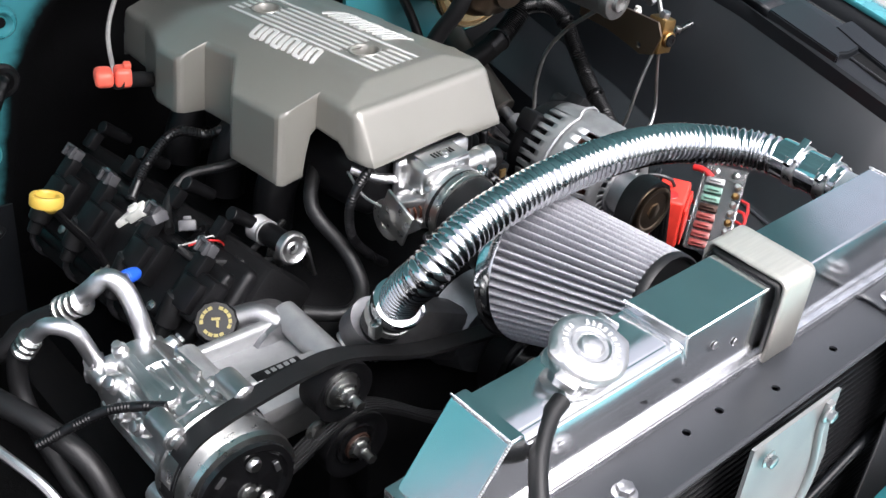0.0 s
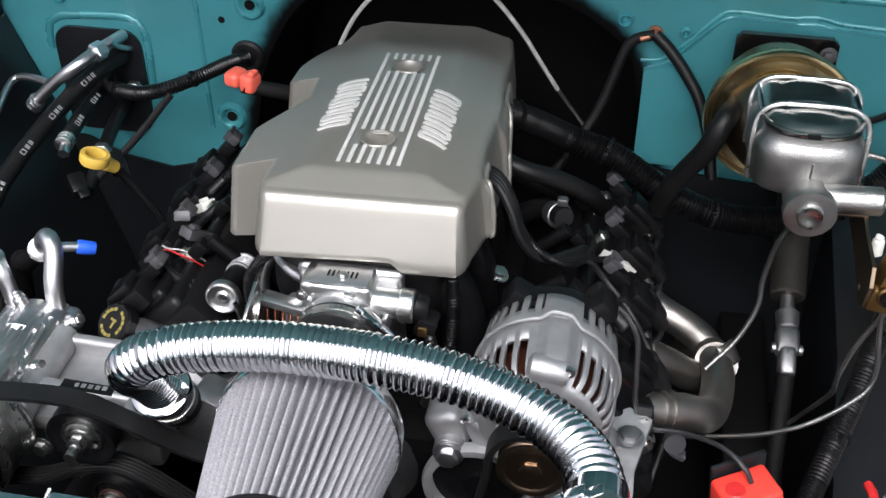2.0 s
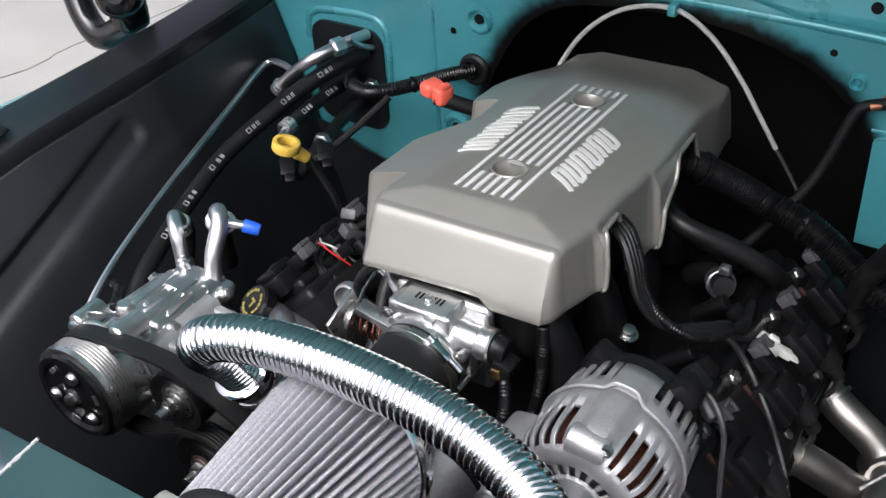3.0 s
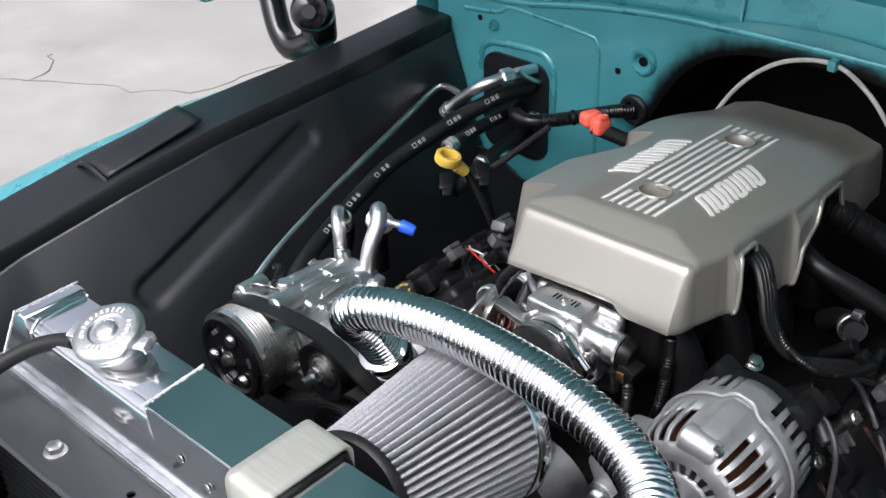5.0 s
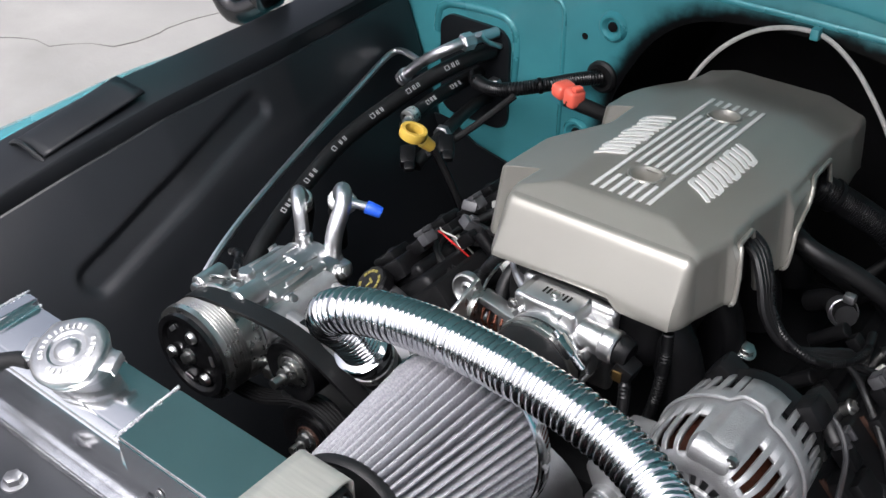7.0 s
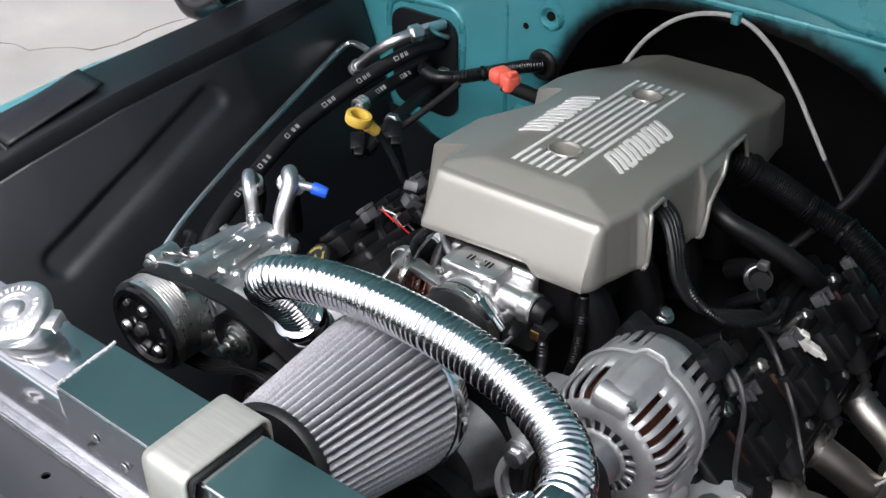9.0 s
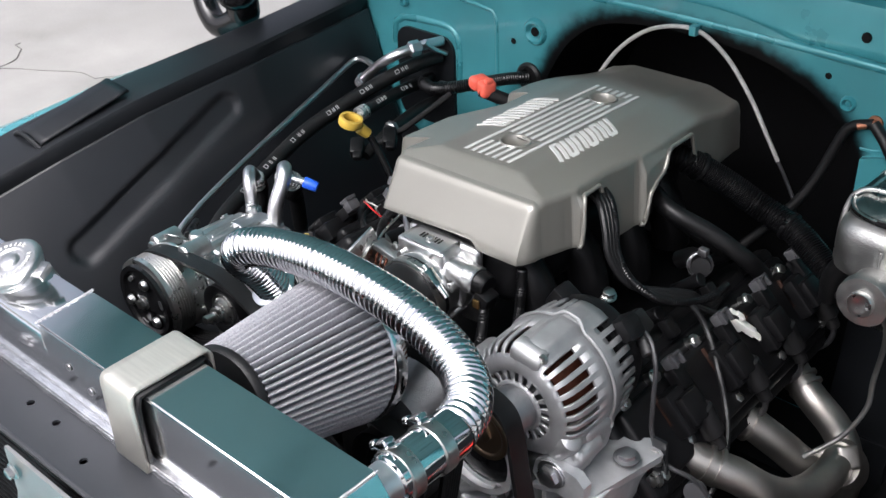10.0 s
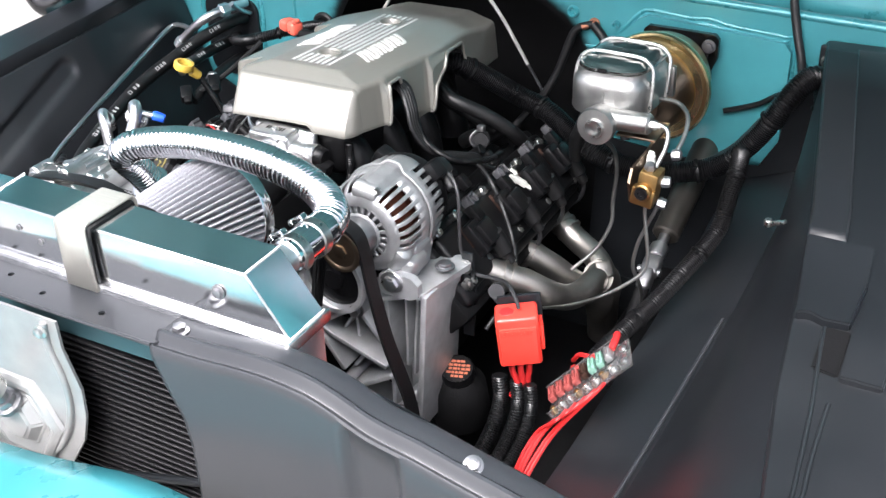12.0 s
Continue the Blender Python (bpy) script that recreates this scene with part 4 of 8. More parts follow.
def air_filter():
    a, b = Vector((-0.046, 0.112, 0.893)), Vector((-0.060, 0.287, 0.856))
    d = (b - a).normalized()
    L = (b - a).length
    th = thing("air_filter", (-0.055, 0.2, 0.77), "conical air filter with grey pleated gauze and a polished base ring", "air filter")
    bm = B()
    N = 54
    def fn(ang, i):
        k = (ang / (2 * math.pi) * N) % 1.0
        return 1.0 - (0.21 if i in (1, 2, 3) else 0.09) * sstep(0.30, 0.80, abs(2 * k - 1)) + 0.012 * sstep(0.3, 0.0, abs(2 * k - 1))
    lathe(bm, a, d, [(0.060, 0.004), (0.066, 0.008), (0.078, L * 0.5), (0.090, L - 0.006), (0.086, L)], N * 10, fn)
    part("pleated_element", bm, GAUZE, th, "grey pleated gauze", 80)
    bm = B()
    lathe(bm, a, d, [(0.0595, 0.004), (0.0600, -0.002), (0.0625, -0.004), (0.0655, -0.001), (0.0665, 0.005), (0.064, 0.009)], 64, None, False)
    part("front_ring", bm, RUBBER, th, "thin black front ring")
    bm = B()
    lathe(bm, a, d, [(0.0, 0.001), (0.04, 0.0), (0.060, 0.001), (0.060, 0.008)], 48)
    part("front_cap", bm, RUBBER, th)
    bm = B()
    lathe(bm, a + d * (L - 0.006), d, [(0.0905, 0.0), (0.0925, 0.003), (0.0935, 0.020), (0.090, 0.024), (0.060, 0.026), (0.052, 0.03), (0.052, 0.045)], 64)
    part("base_ring", bm, CHROME, th, "polished metal base ring")
    bm = B()
    rod(bm, b + d * 0.02, Vector((-0.062, 0.432, 0.868)), 0.047, 0.047, 40)
    part("intake_coupler", bm, RUBBER, th, "black rubber intake coupler")
    q = Vector((-0.062, 0.412, 0.866))
    bm = B()
    lathe(bm, q, (0, 1, 0.06), [(0.0475, 0), (0.0492, 0.0004), (0.0492, 0.012), (0.0475, 0.0124)], 56)
    for k in range(40):
        ang = 0.6 + 1.9 * k / 40
        c = q + Vector((0.0495 * math.cos(ang), 0.006, 0.0495 * math.sin(ang)))
        box(bm, c, (0.0012, 0.008, 0.0006), Matrix.Rotation(-ang + math.pi / 2, 3, "Y"))
    cl = part("hose_clamp", bm, STEEL, th, "slotted worm-drive clamp")
    bm = B()
    box(bm, q + Vector((0.036, 0.004, 0.039)), (0.026, 0.014, 0.011), Matrix.Rotation(radians(42), 3, "Y"), 0.003)
    rod(bm, q + Vector((0.022, 0.004, 0.052)), q + Vector((0.058, 0.004, 0.020)), 0.0045, seg=12)
    part("screw_housing", bm, CHROME, cl)


air_filter()


# ---- engine cover ----
COVER = Matrix.Translation((-0.057, 0.505, 0.985)) @ Matrix.Rotation(radians(2.5), 4, "Z") @ Matrix.Rotation(radians(-5.0), 4, "X")


def along(pts, v):
    """Straight runs between the given (place, value) pairs."""
    for (a, x), (b, y) in zip(pts, pts[1:]):
        if v <= b:
            return x + (y - x) * max(0.0, v - a) / (b - a)
    return pts[-1][1]


LEFT_PLAN = [(0, 0.109), (0.030, 0.113), (0.0695, 0.112), (0.0735, 0.154), (0.0755, 0.1595), (0.079, 0.1635), (0.085, 0.165), (0.172, 0.165), (0.180, 0.161), (0.236, 0.116), (0.246, 0.114), (0.301, 0.117), (0.3045, 0.147), (0.3065, 0.152), (0.310, 0.1555), (0.316, 0.157), (0.360, 0.156), (0.450, 0.118), (0.52, 0.108)]
LEFT_SKIRT = [(0, -0.054), (0.010, -0.054), (0.016, -0.046), (0.026, -0.037), (0.066, -0.034), (0.0695, -0.036), (0.0702, -0.042), (0.0707, -0.064), (0.0712, -0.094), (0.074, -0.099), (0.085, -0.095), (0.178, -0.093), (0.24, -0.090), (0.30, -0.086), (0.306, -0.082), (0.40, -0.080), (0.45, -0.070), (0.52, -0.070)]
RIGHT_SKIRT = [(0, -0.064), (0.070, -0.067), (0.073, -0.040), (0.0755, -0.018), (0.080, -0.004), (0.088, 0.003), (0.100, 0.004), (0.116, 0.001), (0.127, -0.010), (0.137, -0.034), (0.147, -0.070), (0.153, -0.090), (0.158, -0.093), (0.218, -0.090), (0.222, -0.072), (0.230, -0.050), (0.246, -0.038), (0.264, -0.029), (0.273, -0.015), (0.279, -0.002), (0.288, 0.003), (0.31, 0.004), (0.345, 0.001), (0.358, -0.012), (0.368, -0.045), (0.374, -0.078), (0.52, -0.082)]
RIGHT_LIP = [(0, 0), (0.050, 0), (0.062, 0.002), (0.069, 0.0085), (0.073, 0.0105), (0.078, 0.0085), (0.086, 0.003), (0.12, 0.001), (0.15, 0), (0.205, 0), (0.214, 0.003), (0.220, 0.0095), (0.245, 0.0095), (0.272, 0.0095), (0.281, 0.007), (0.295, 0.003), (0.37, 0), (0.52, 0)]


def cover_plan(v, s):
    if s < 0:
        return along(LEFT_PLAN, v)
    return 0.112 + 0.009 * sstep(0.0, 0.06, v) + 0.004 * sstep(0.14, 0.2, v) - 0.006 * sstep(0.44, 0.52, v)


def cover_top(v, u):
    """Height of the cover's crown over its own base plane: flat facets fall to the front and the sides."""
    side = (0.138 - abs(u)) / 0.076
    k = min(1.0, max(0.0, v) / 0.040, side)
    k = k - 0.4 * (k - 0.9) ** 2 * 10 if k > 0.9 else k
    return 0.0225 * k - 0.016 * sstep(0.37, 0.50, v)


def engine_cover():
    th = thing("engine_cover", (-0.07, 0.74, 0.88), "pewter painted engine cover with raised silver stripes and arched side cutouts", "engine cover")
    r = 0.0105
    knots = [p[0] for t in (LEFT_PLAN, LEFT_SKIRT, RIGHT_SKIRT, RIGHT_LIP) for p in t]
    vs_v = [r] + sorted(set(round(v, 5) for v in knots + [0.004 * k for k in range(131)] + [0.068 + 0.001 * k for k in range(14)] + [0.300 + 0.001 * k for k in range(14)] if v > r + 0.001))
    NS, NM = 10, 16
    def lean(z):
        """The front face leans out towards its foot."""
        return 0.025 * min(1.0, max(0.0, (0.0 - z) / 0.060))
    def bottom(u):
        """Lower edge of the front face, with a step down beside the throttle."""
        return -0.0585 + 0.003 * sstep(-0.10, 0.02, u) - 0.010 * sstep(0.036, 0.050, u)
    bm = B()
    V3 = lambda u, v, z: bm.verts.new(COVER @ Vector((u, v, z)))
    def column(zt, low, at):
        """One upright run of points, from the foot to the rounded shoulder below zt; at(z, inset) gives the place."""
        low = min(low, zt - r - 0.004)
        zs = [(low + (zt - r - low) * k / (NS - 1), 0.0) for k in range(NS)]
        zs += [(zt - r + r * math.sin(q), r - r * math.cos(q)) for q in [math.pi / 2 * k / 5 for k in range(1, 5)]]
        return [V3(*at(z, e)) for z, e in zs]
    def side_col(v, s):
        W = cover_plan(v, s)
        zt = cover_top(v, s * (W - r))
        low = along(LEFT_SKIRT if s < 0 else RIGHT_SKIRT, v)
        lip = 0.0 if s < 0 else along(RIGHT_LIP, v)
        def at(z, e):
            t = max(0.0, min(1.0, (zt - r - z) / max(0.02, zt - r - low)))
            return (s * (W - e + 0.009 * t * min(1.0, (zt - low) / 0.09) + lip * min(1.0, 3 * t + 0.35) * (e < r * 0.5)), v, z)
        return column(zt, low, at)
    def top_us(v):
        def half(s):
            W = cover_plan(v, s)
            return [0.006, 0.012, 0.0175, 0.0215] + [0.0215 + (W - r - 0.0215) * k / NM for k in range(1, NM + 1)]
        return [-u for u in half(-1)][::-1] + [0.0] + half(1)
    rows = [[V3(u, v, cover_top(v, u)) for u in top_us(v)] for v in vs_v]
    holes = (0.1130, 0.322)
    inv = COVER.inverted()
    for a, b in zip(rows, rows[1:]):
        for j in range(len(a) - 1):
            c = inv @ ((a[j].co + b[j + 1].co) / 2)
            if any(abs(c.x) < 0.0175 and abs(c.y - h) < 0.0165 for h in holes):
                continue
            bm.faces.new((a[j], b[j], b[j + 1], a[j + 1]))
    # one strip of upright columns runs round: left side, front, right side
    strip = [(side_col(v, -1), row[0]) for v, row in list(zip(vs_v, rows))[::-1]]
    def corner(s, phi):
        W = cover_plan(r, s)
        zt = cover_top(r, s * (W - r))
        f = math.sin(phi) ** 2
        low = along(LEFT_SKIRT if s < 0 else RIGHT_SKIRT, r) * (1 - f) + bottom(s * W) * f
        def at(z, e):
            t = max(0.0, min(1.0, (zt - r - z) / (zt - r - low)))
            k = r - e
            return (s * (W - r + math.cos(phi) * (k + 0.007 * t)), r - math.sin(phi) * (k + lean(z)), z)
        return column(zt, low, at)
    for k in range(1, 5):
        strip.append((corner(-1, math.pi / 2 * k / 5), rows[0][0]))
    for u, top in zip(top_us(r), rows[0]):
        strip.append((column(cover_top(r, u), bottom(u), lambda z, e, u=u: (u * (1 + 0.06 * lean(z) / 0.025 * abs(u) / 0.11), e - lean(z), z)), top))
    for k in range(4, 0, -1):
        strip.append((corner(1, math.pi / 2 * k / 5), rows[0][-1]))
    strip += [(side_col(v, 1), row[-1]) for v, row in zip(vs_v, rows)]
    for (ca, ta), (cb, tb) in zip(strip, strip[1:]):
        for j in range(len(ca) - 1):
            bm.faces.new((ca[j], cb[j], cb[j + 1], ca[j + 1]))
        bm.faces.new((ca[-1], cb[-1], tb, ta) if ta is not tb else (ca[-1], cb[-1], ta))
    # rear drop
    last = strip[0][0] + rows[-1] + strip[-1][0][::-1]
    prev = last
    for t in (0.15, 0.5, 1.0):
        cur = []
        for v in last:
            p = inv @ v.co
            cur.append(V3(p.x * (1 - 0.015 * t), 0.52 + 0.010 * math.sqrt(t), min(p.z, -0.012 - 0.065 * t)))
        for j in range(len(cur) - 1):
            bm.faces.new((prev[j], cur[j], cur[j + 1], prev[j + 1]))
        prev = cur
    bmesh.ops.dissolve_degenerate(bm, dist=0.0001, edges=bm.edges[:])
    shell = thicken(part("shell", bm, PEWTER, th, "", 60), 0.0028)
    wn_mod = shell.modifiers.new("even_shading", "WEIGHTED_NORMAL")
    wn_mod.mode, wn_mod.weight, wn_mod.keep_sharp = "FACE_AREA", 70, True
    # rolled rims along the two side arches
    for v0, v1 in ((0.066, 0.160), (0.214, 0.376)):
        line = []
        for k in range(41):
            v = v0 + (v1 - v0) * k / 40
            W = cover_plan(v, 1)
            zt = cover_top(v, W - r)
            low = min(along(RIGHT_SKIRT, v), zt - r - 0.004)
            line.append(COVER @ Vector((W + 0.009 * min(1.0, (zt - low) / 0.09) + along(RIGHT_LIP, v) + 0.0005, v, low + 0.001)))
        bm = B()
        tube(bm, None, 0.0030, 10, path=smooth_path(line, 0.003))
        part("arch_rim", bm, PEWTER, th, "rolled rim of a side arch")
    # stripes
    n = 7
    for k in range(n):
        u = -0.033 + 0.0665 * k / (n - 1)
        runs = [(0.050, 0.362)]
        if 0 < k < n - 1:
            cut = math.sqrt(max(0.0, 0.0215 ** 2 - u ** 2)) if abs(u) < 0.0215 else 0.0
            runs = [(0.050, holes[0] - cut), (holes[0] + cut, holes[1] - cut), (holes[1] + cut, 0.362)] if cut else [(0.050, 0.362)]
            if not cut:
                runs = [(0.050, 0.094), (0.133, 0.302), (0.342, 0.362)] if abs(u) < 0.026 else [(0.050, 0.362)]
        bm = B()
        for a, b in runs:
            m = 12
            prev = None
            for s in range(m + 1):
                y = a + (b - a) * s / m
                ring = [bm.verts.new(COVER @ Vector((u + dx, y, cover_top(y, u) + dz))) for dx, dz in ((-0.0024, -0.0005), (-0.0022, 0.0013), (0.0022, 0.0013), (0.0024, -0.0005))]
                if prev:
                    for i in range(3):
                        bm.faces.new((prev[i], prev[i + 1], ring[i + 1], ring[i]))
                prev = ring
        part("stripe", bm, MARK, th)
    # bolt wells
    for h in holes:
        bm = B()
        base = COVER @ Vector((0, h, cover_top(h, 0)))
        up = COVER.to_3x3() @ Vector((0, 0, 1))
        lathe(bm, base, up, [(0.0215, 0.0002), (0.0205, 0.0018), (0.0185, 0.0012), (0.0168, -0.002), (0.0155, -0.010), (0.0140, -0.020), (0.006, -0.021), (0, -0.021)], 36, None, False)
        well = part("bolt_well", bm, PEWTER, th)
        bm = B()
        hexbolt(bm, base - up * 0.0205, up, 0.0075, 0.007)
        part("bolt", bm, BLACK_GLOSS, well, "dark recessed bolt")
    # maker's mark on each side: plain slanted strokes, no letters
    for s, u0, u1 in ((-1, -0.074, -0.043), (1, 0.045, 0.077)):
        near, far = (u0, u1) if s > 0 else (u1, u0)
        def bar(a, b, w):
            d = Vector((b[0] - a[0], b[1] - a[1], 0)).normalized() * w
            n = Vector((-d.y, d.x, 0))
            q = [Vector((*a, 0)) - n, Vector((*a, 0)) + n, Vector((*b, 0)) + n, Vector((*b, 0)) - n]
            rings = []
            for r in range(5):
                e0, e1 = q[0].lerp(q[3], r / 4), q[1].lerp(q[2], r / 4)
                rings.append([bm.verts.new(COVER @ Vector((p.x, p.y, cover_top(p.y, p.x) + h))) for p, h in ((e0, -0.0005), (e0, 0.0016), (e1, 0.0016), (e1, -0.0005))])
            for ra, rb in zip(rings, rings[1:]):
                for i in range(3):
                    bm.faces.new((ra[i], ra[i + 1], rb[i + 1], rb[i]))
            bm.faces.new(rings[0])
            bm.faces.new(rings[-1])
        for k in range(6):
            bm = B()
            y = (0.146 if s < 0 else 0.128) + 0.0230 * k
            lean = -0.018 if s < 0 else -0.022
            bar((near, y), (far, y + lean), 0.0027)
            bar((near, y + 0.0125), (far, y + 0.0125 + lean), 0.0027)
            e = far if k % 2 else near
            o = lean if k % 2 else 0.0
            bar((e, y + o), (e, y + 0.0125 + o), 0.0026)
            part("maker_mark", bm, MARK, th, "raised silver stroke")


engine_cover()


# ---- alternator ----
def alternator():
    th = thing("alternator", (0.155, 0.40, 0.79), "cast aluminium alternator with slotted vents and a black rear cap", "alternator")
    X, Z, R, K = 0.158, 0.849, 0.0745, 0.855
    C = lambda y: Vector((X, y, Z))
    bosses = (82, 202, 322)
    def bulge(a):
        """How far the casting swells over its three through bolts."""
        return sum(sstep(17, 6, abs((math.degrees(a) - b + 180) % 360 - 180)) for b in bosses)
    def clear(a, w):
        return min(abs((math.degrees(a) - b + 180) % 360 - 180) for b in bosses) > w
    bm = B()
    lathe(bm, C(0.366), (0, 1, 0), [(0.026, 0.0), (0.048, 0.006), (0.056, 0.03), (0.056, 0.09)], 48)
    part("stator", bm, COPPER, th, "copper windings behind the vents")
    bm = B()
    lathe(bm, C(0.360), (0, 1, 0), [(0.026, 0.0), (0.042, 0.004), (0.044, 0.02)], 48)
    part("rotor_fan", bm, ALU_DARK, th, "dark fan behind the inner vents")
    def shell(name, prof, slots, label):
        """A turned casting in which the given windows are left open: (first ring, last ring, number, share open, clear of bosses)."""
        bm = B()
        N = 528
        swell = [0.0065 * bulge(2 * math.pi * i / N) for i in range(N)]
        vs = []
        for r, y, g in prof:
            vs.append([bm.verts.new(C(y - 0.002 * g * swell[i] / 0.0065) + Vector((math.cos(2 * math.pi * i / N), 0, math.sin(2 * math.pi * i / N))) * (r * K + g * swell[i])) for i in range(N)])
        for j in range(len(prof) - 1):
            for i in range(N):
                a = 2 * math.pi * (i + 0.5) / N
                if any(j0 <= j < j1 and (a / (2 * math.pi) * n) % 1.0 < share and clear(a, w) for j0, j1, n, share, w in slots):
                    continue
                bm.faces.new((vs[j][i], vs[j][(i + 1) % N], vs[j + 1][(i + 1) % N], vs[j + 1][i]))
        loose = [v for v in bm.verts if not v.link_faces]
        bmesh.ops.delete(bm, geom=loose, context="VERTS")
        thicken(part(name, bm, ALU_CAST, th, label, 50), 0.0042)
    shell("front_housing", [(0.030, 0.3475, 0), (0.0355, 0.3485, 0), (0.0375, 0.3515, 0), (0.044, 0.3520, 0), (0.0500, 0.3520, 0), (0.0525, 0.3505, 0), (0.0570, 0.3500, 0), (0.0620, 0.3505, 0.2), (0.0680, 0.3522, 0.4), (0.0740, 0.3550, 0.7), (0.0795, 0.3595, 1), (0.0835, 0.3660, 1), (0.0856, 0.3760, 1), (0.0865, 0.3890, 1), (0.0868, 0.4010, 1), (0.0872, 0.4180, 1), (0.0872, 0.4280, 1)],
          [(2, 4, 20, 0.62, 0), (9, 14, 31, 0.60, 19)], "cast front housing with slotted vents")
    shell("rear_housing", [(0.0850, 0.4280, 1), (0.0858, 0.4295, 1), (0.0858, 0.4400, 1), (0.0855, 0.4480, 0.8), (0.0845, 0.4600, 0.5), (0.0830, 0.4740, 0.3)],
          [(3, 5, 31, 0.52, 15)], "cast rear housing with open vents")
    bm = B()
    ring = []
    for i in range(180):
        a = 2 * math.pi * i / 180
        ring.append(C(0.4275 + 0.004 * bulge(a)) + Vector((math.cos(a), 0, math.sin(a))) * (R + 0.0012 + 0.0072 * bulge(a)))
    tube(bm, None, 0.0022, 8, path=ring + ring[:2])
    part("seam_ridge", bm, ALU_CAST, th, "raised seam between the housings")
    for a0 in bosses:
        a = radians(a0)
        rad, tan = Vector((math.cos(a), 0, math.sin(a))), Vector((-math.sin(a), 0, math.cos(a)))
        bm = B()
        p = C(0.3655) + rad * 0.0640
        lathe(bm, p - tan * 0.017, tan, [(0.006, 0.0), (0.0120, 0.0015), (0.0145, 0.006), (0.0150, 0.030), (0.0140, 0.038), (0.008, 0.042)], 24)
        boss = part("boss", bm, ALU_CAST, th, "rounded through-bolt boss")
        bm = B()
        lathe(bm, C(0.3620) + rad * 0.0735 - tan * 0.016, (0, -1, 0), [(0.0060, 0), (0.0055, 0.0045), (0.0030, 0.005), (0.0028, 0.0035), (0, 0.0035)], 18)
        part("through_bolt", bm, STEEL, boss)
    bm = B()
    lathe(bm, C(0.459), (0, 1, 0), [(0.050, 0), (0.065, 0.004), (0.067, 0.012), (0.060, 0.020)], 48)
    part("rectifier", bm, BLACK_FLAT, th)
    bm = B()
    lathe(bm, C(0.470), (0, 1, 0), [(0.068, 0), (0.0705, 0.014), (0.064, 0.028), (0.0, 0.030)], 48)
    box(bm, C(0.484) + Vector((0.042, 0, 0.046)), (0.045, 0.03, 0.03), Matrix.Rotation(radians(-40), 3, "Y"), 0.006)
    box(bm, C(0.484) + Vector((-0.036, 0, 0.052)), (0.035, 0.03, 0.03), Matrix.Rotation(radians(30), 3, "Y"), 0.005)
    part("rear_cap", bm, PLASTIC, th, "black plastic rear cap")
    bm = B()
    prof = [(0.020, 0.0), (0.0335, 0.0)]
    for k in range(6):
        prof += [(0.0335, 0.001 + 0.0036 * k), (0.0310, 0.0026 + 0.0036 * k)]
    prof += [(0.0335, 0.0235), (0.0335, 0.026), (0.018, 0.026)]
    lathe(bm, C(0.292), (0, 1, 0), prof, 48)
    lathe(bm, C(0.290), (0, 1, 0), [(0.014, 0.008), (0.022, 0.006), (0.026, 0.001), (0.030, 0.0), (0.0335, 0.001), (0.0335, 0.004)], 48)
    pul = part("pulley", bm, PURPLE_ZINC, th, "dull yellow-plated grooved pulley")
    bm = B()
    rod(bm, C(0.300), C(0.291), 0.011, 0.010, 20)
    hexbolt(bm, C(0.298), (0, -1, 0), 0.010, 0.009)
    part("nut", bm, PURPLE_ZINC, pul)
    bm = B()
    lathe(bm, C(0.320), (0, 1, 0), [(0.018, 0), (0.026, 0.0), (0.028, 0.004), (0.028, 0.034)], 40)
    part("front_hub", bm, ALU_DARK, th)
    # mounting ears and bolts
    for p, s in (((0.209, 0.350, 0.777), 1), ((0.069, 0.345, 0.800), -1)):
        p = Vector(p)
        bm = B()
        rod(bm, p, p + Vector((0, 0.050, 0)), 0.0165, 0.018, 24, 0.003)
        box(bm, p + Vector((0.004 * s, 0.036, 0.016)), (0.040, 0.050, 0.046), Matrix.Rotation(radians(24 * s), 3, "Y"), 0.010, 3)
        box(bm, p + Vector((-0.004 * s, 0.062, 0.020)), (0.044, 0.060, 0.062), Matrix.Rotation(radians(10 * s), 3, "Y"), 0.010, 3)
        part("mounting_ear", bm, ALU_CAST, th)
        bm = B()
        lathe(bm, p + Vector((0, 0.002, 0)), (0, -1, 0), [(0.0165, 0), (0.0165, 0.003), (0.012, 0.004)], 28)
        hexbolt(bm, p + Vector((0, -0.002, 0)), (0, -1, 0), 0.0100, 0.010)
        part("mounting_bolt", bm, ALU_MILL, th)


alternator()


# ---- engine ----
def yawed(c, s, ang=2.5):
    return Matrix.Rotation(radians(ang), 3, "Z")


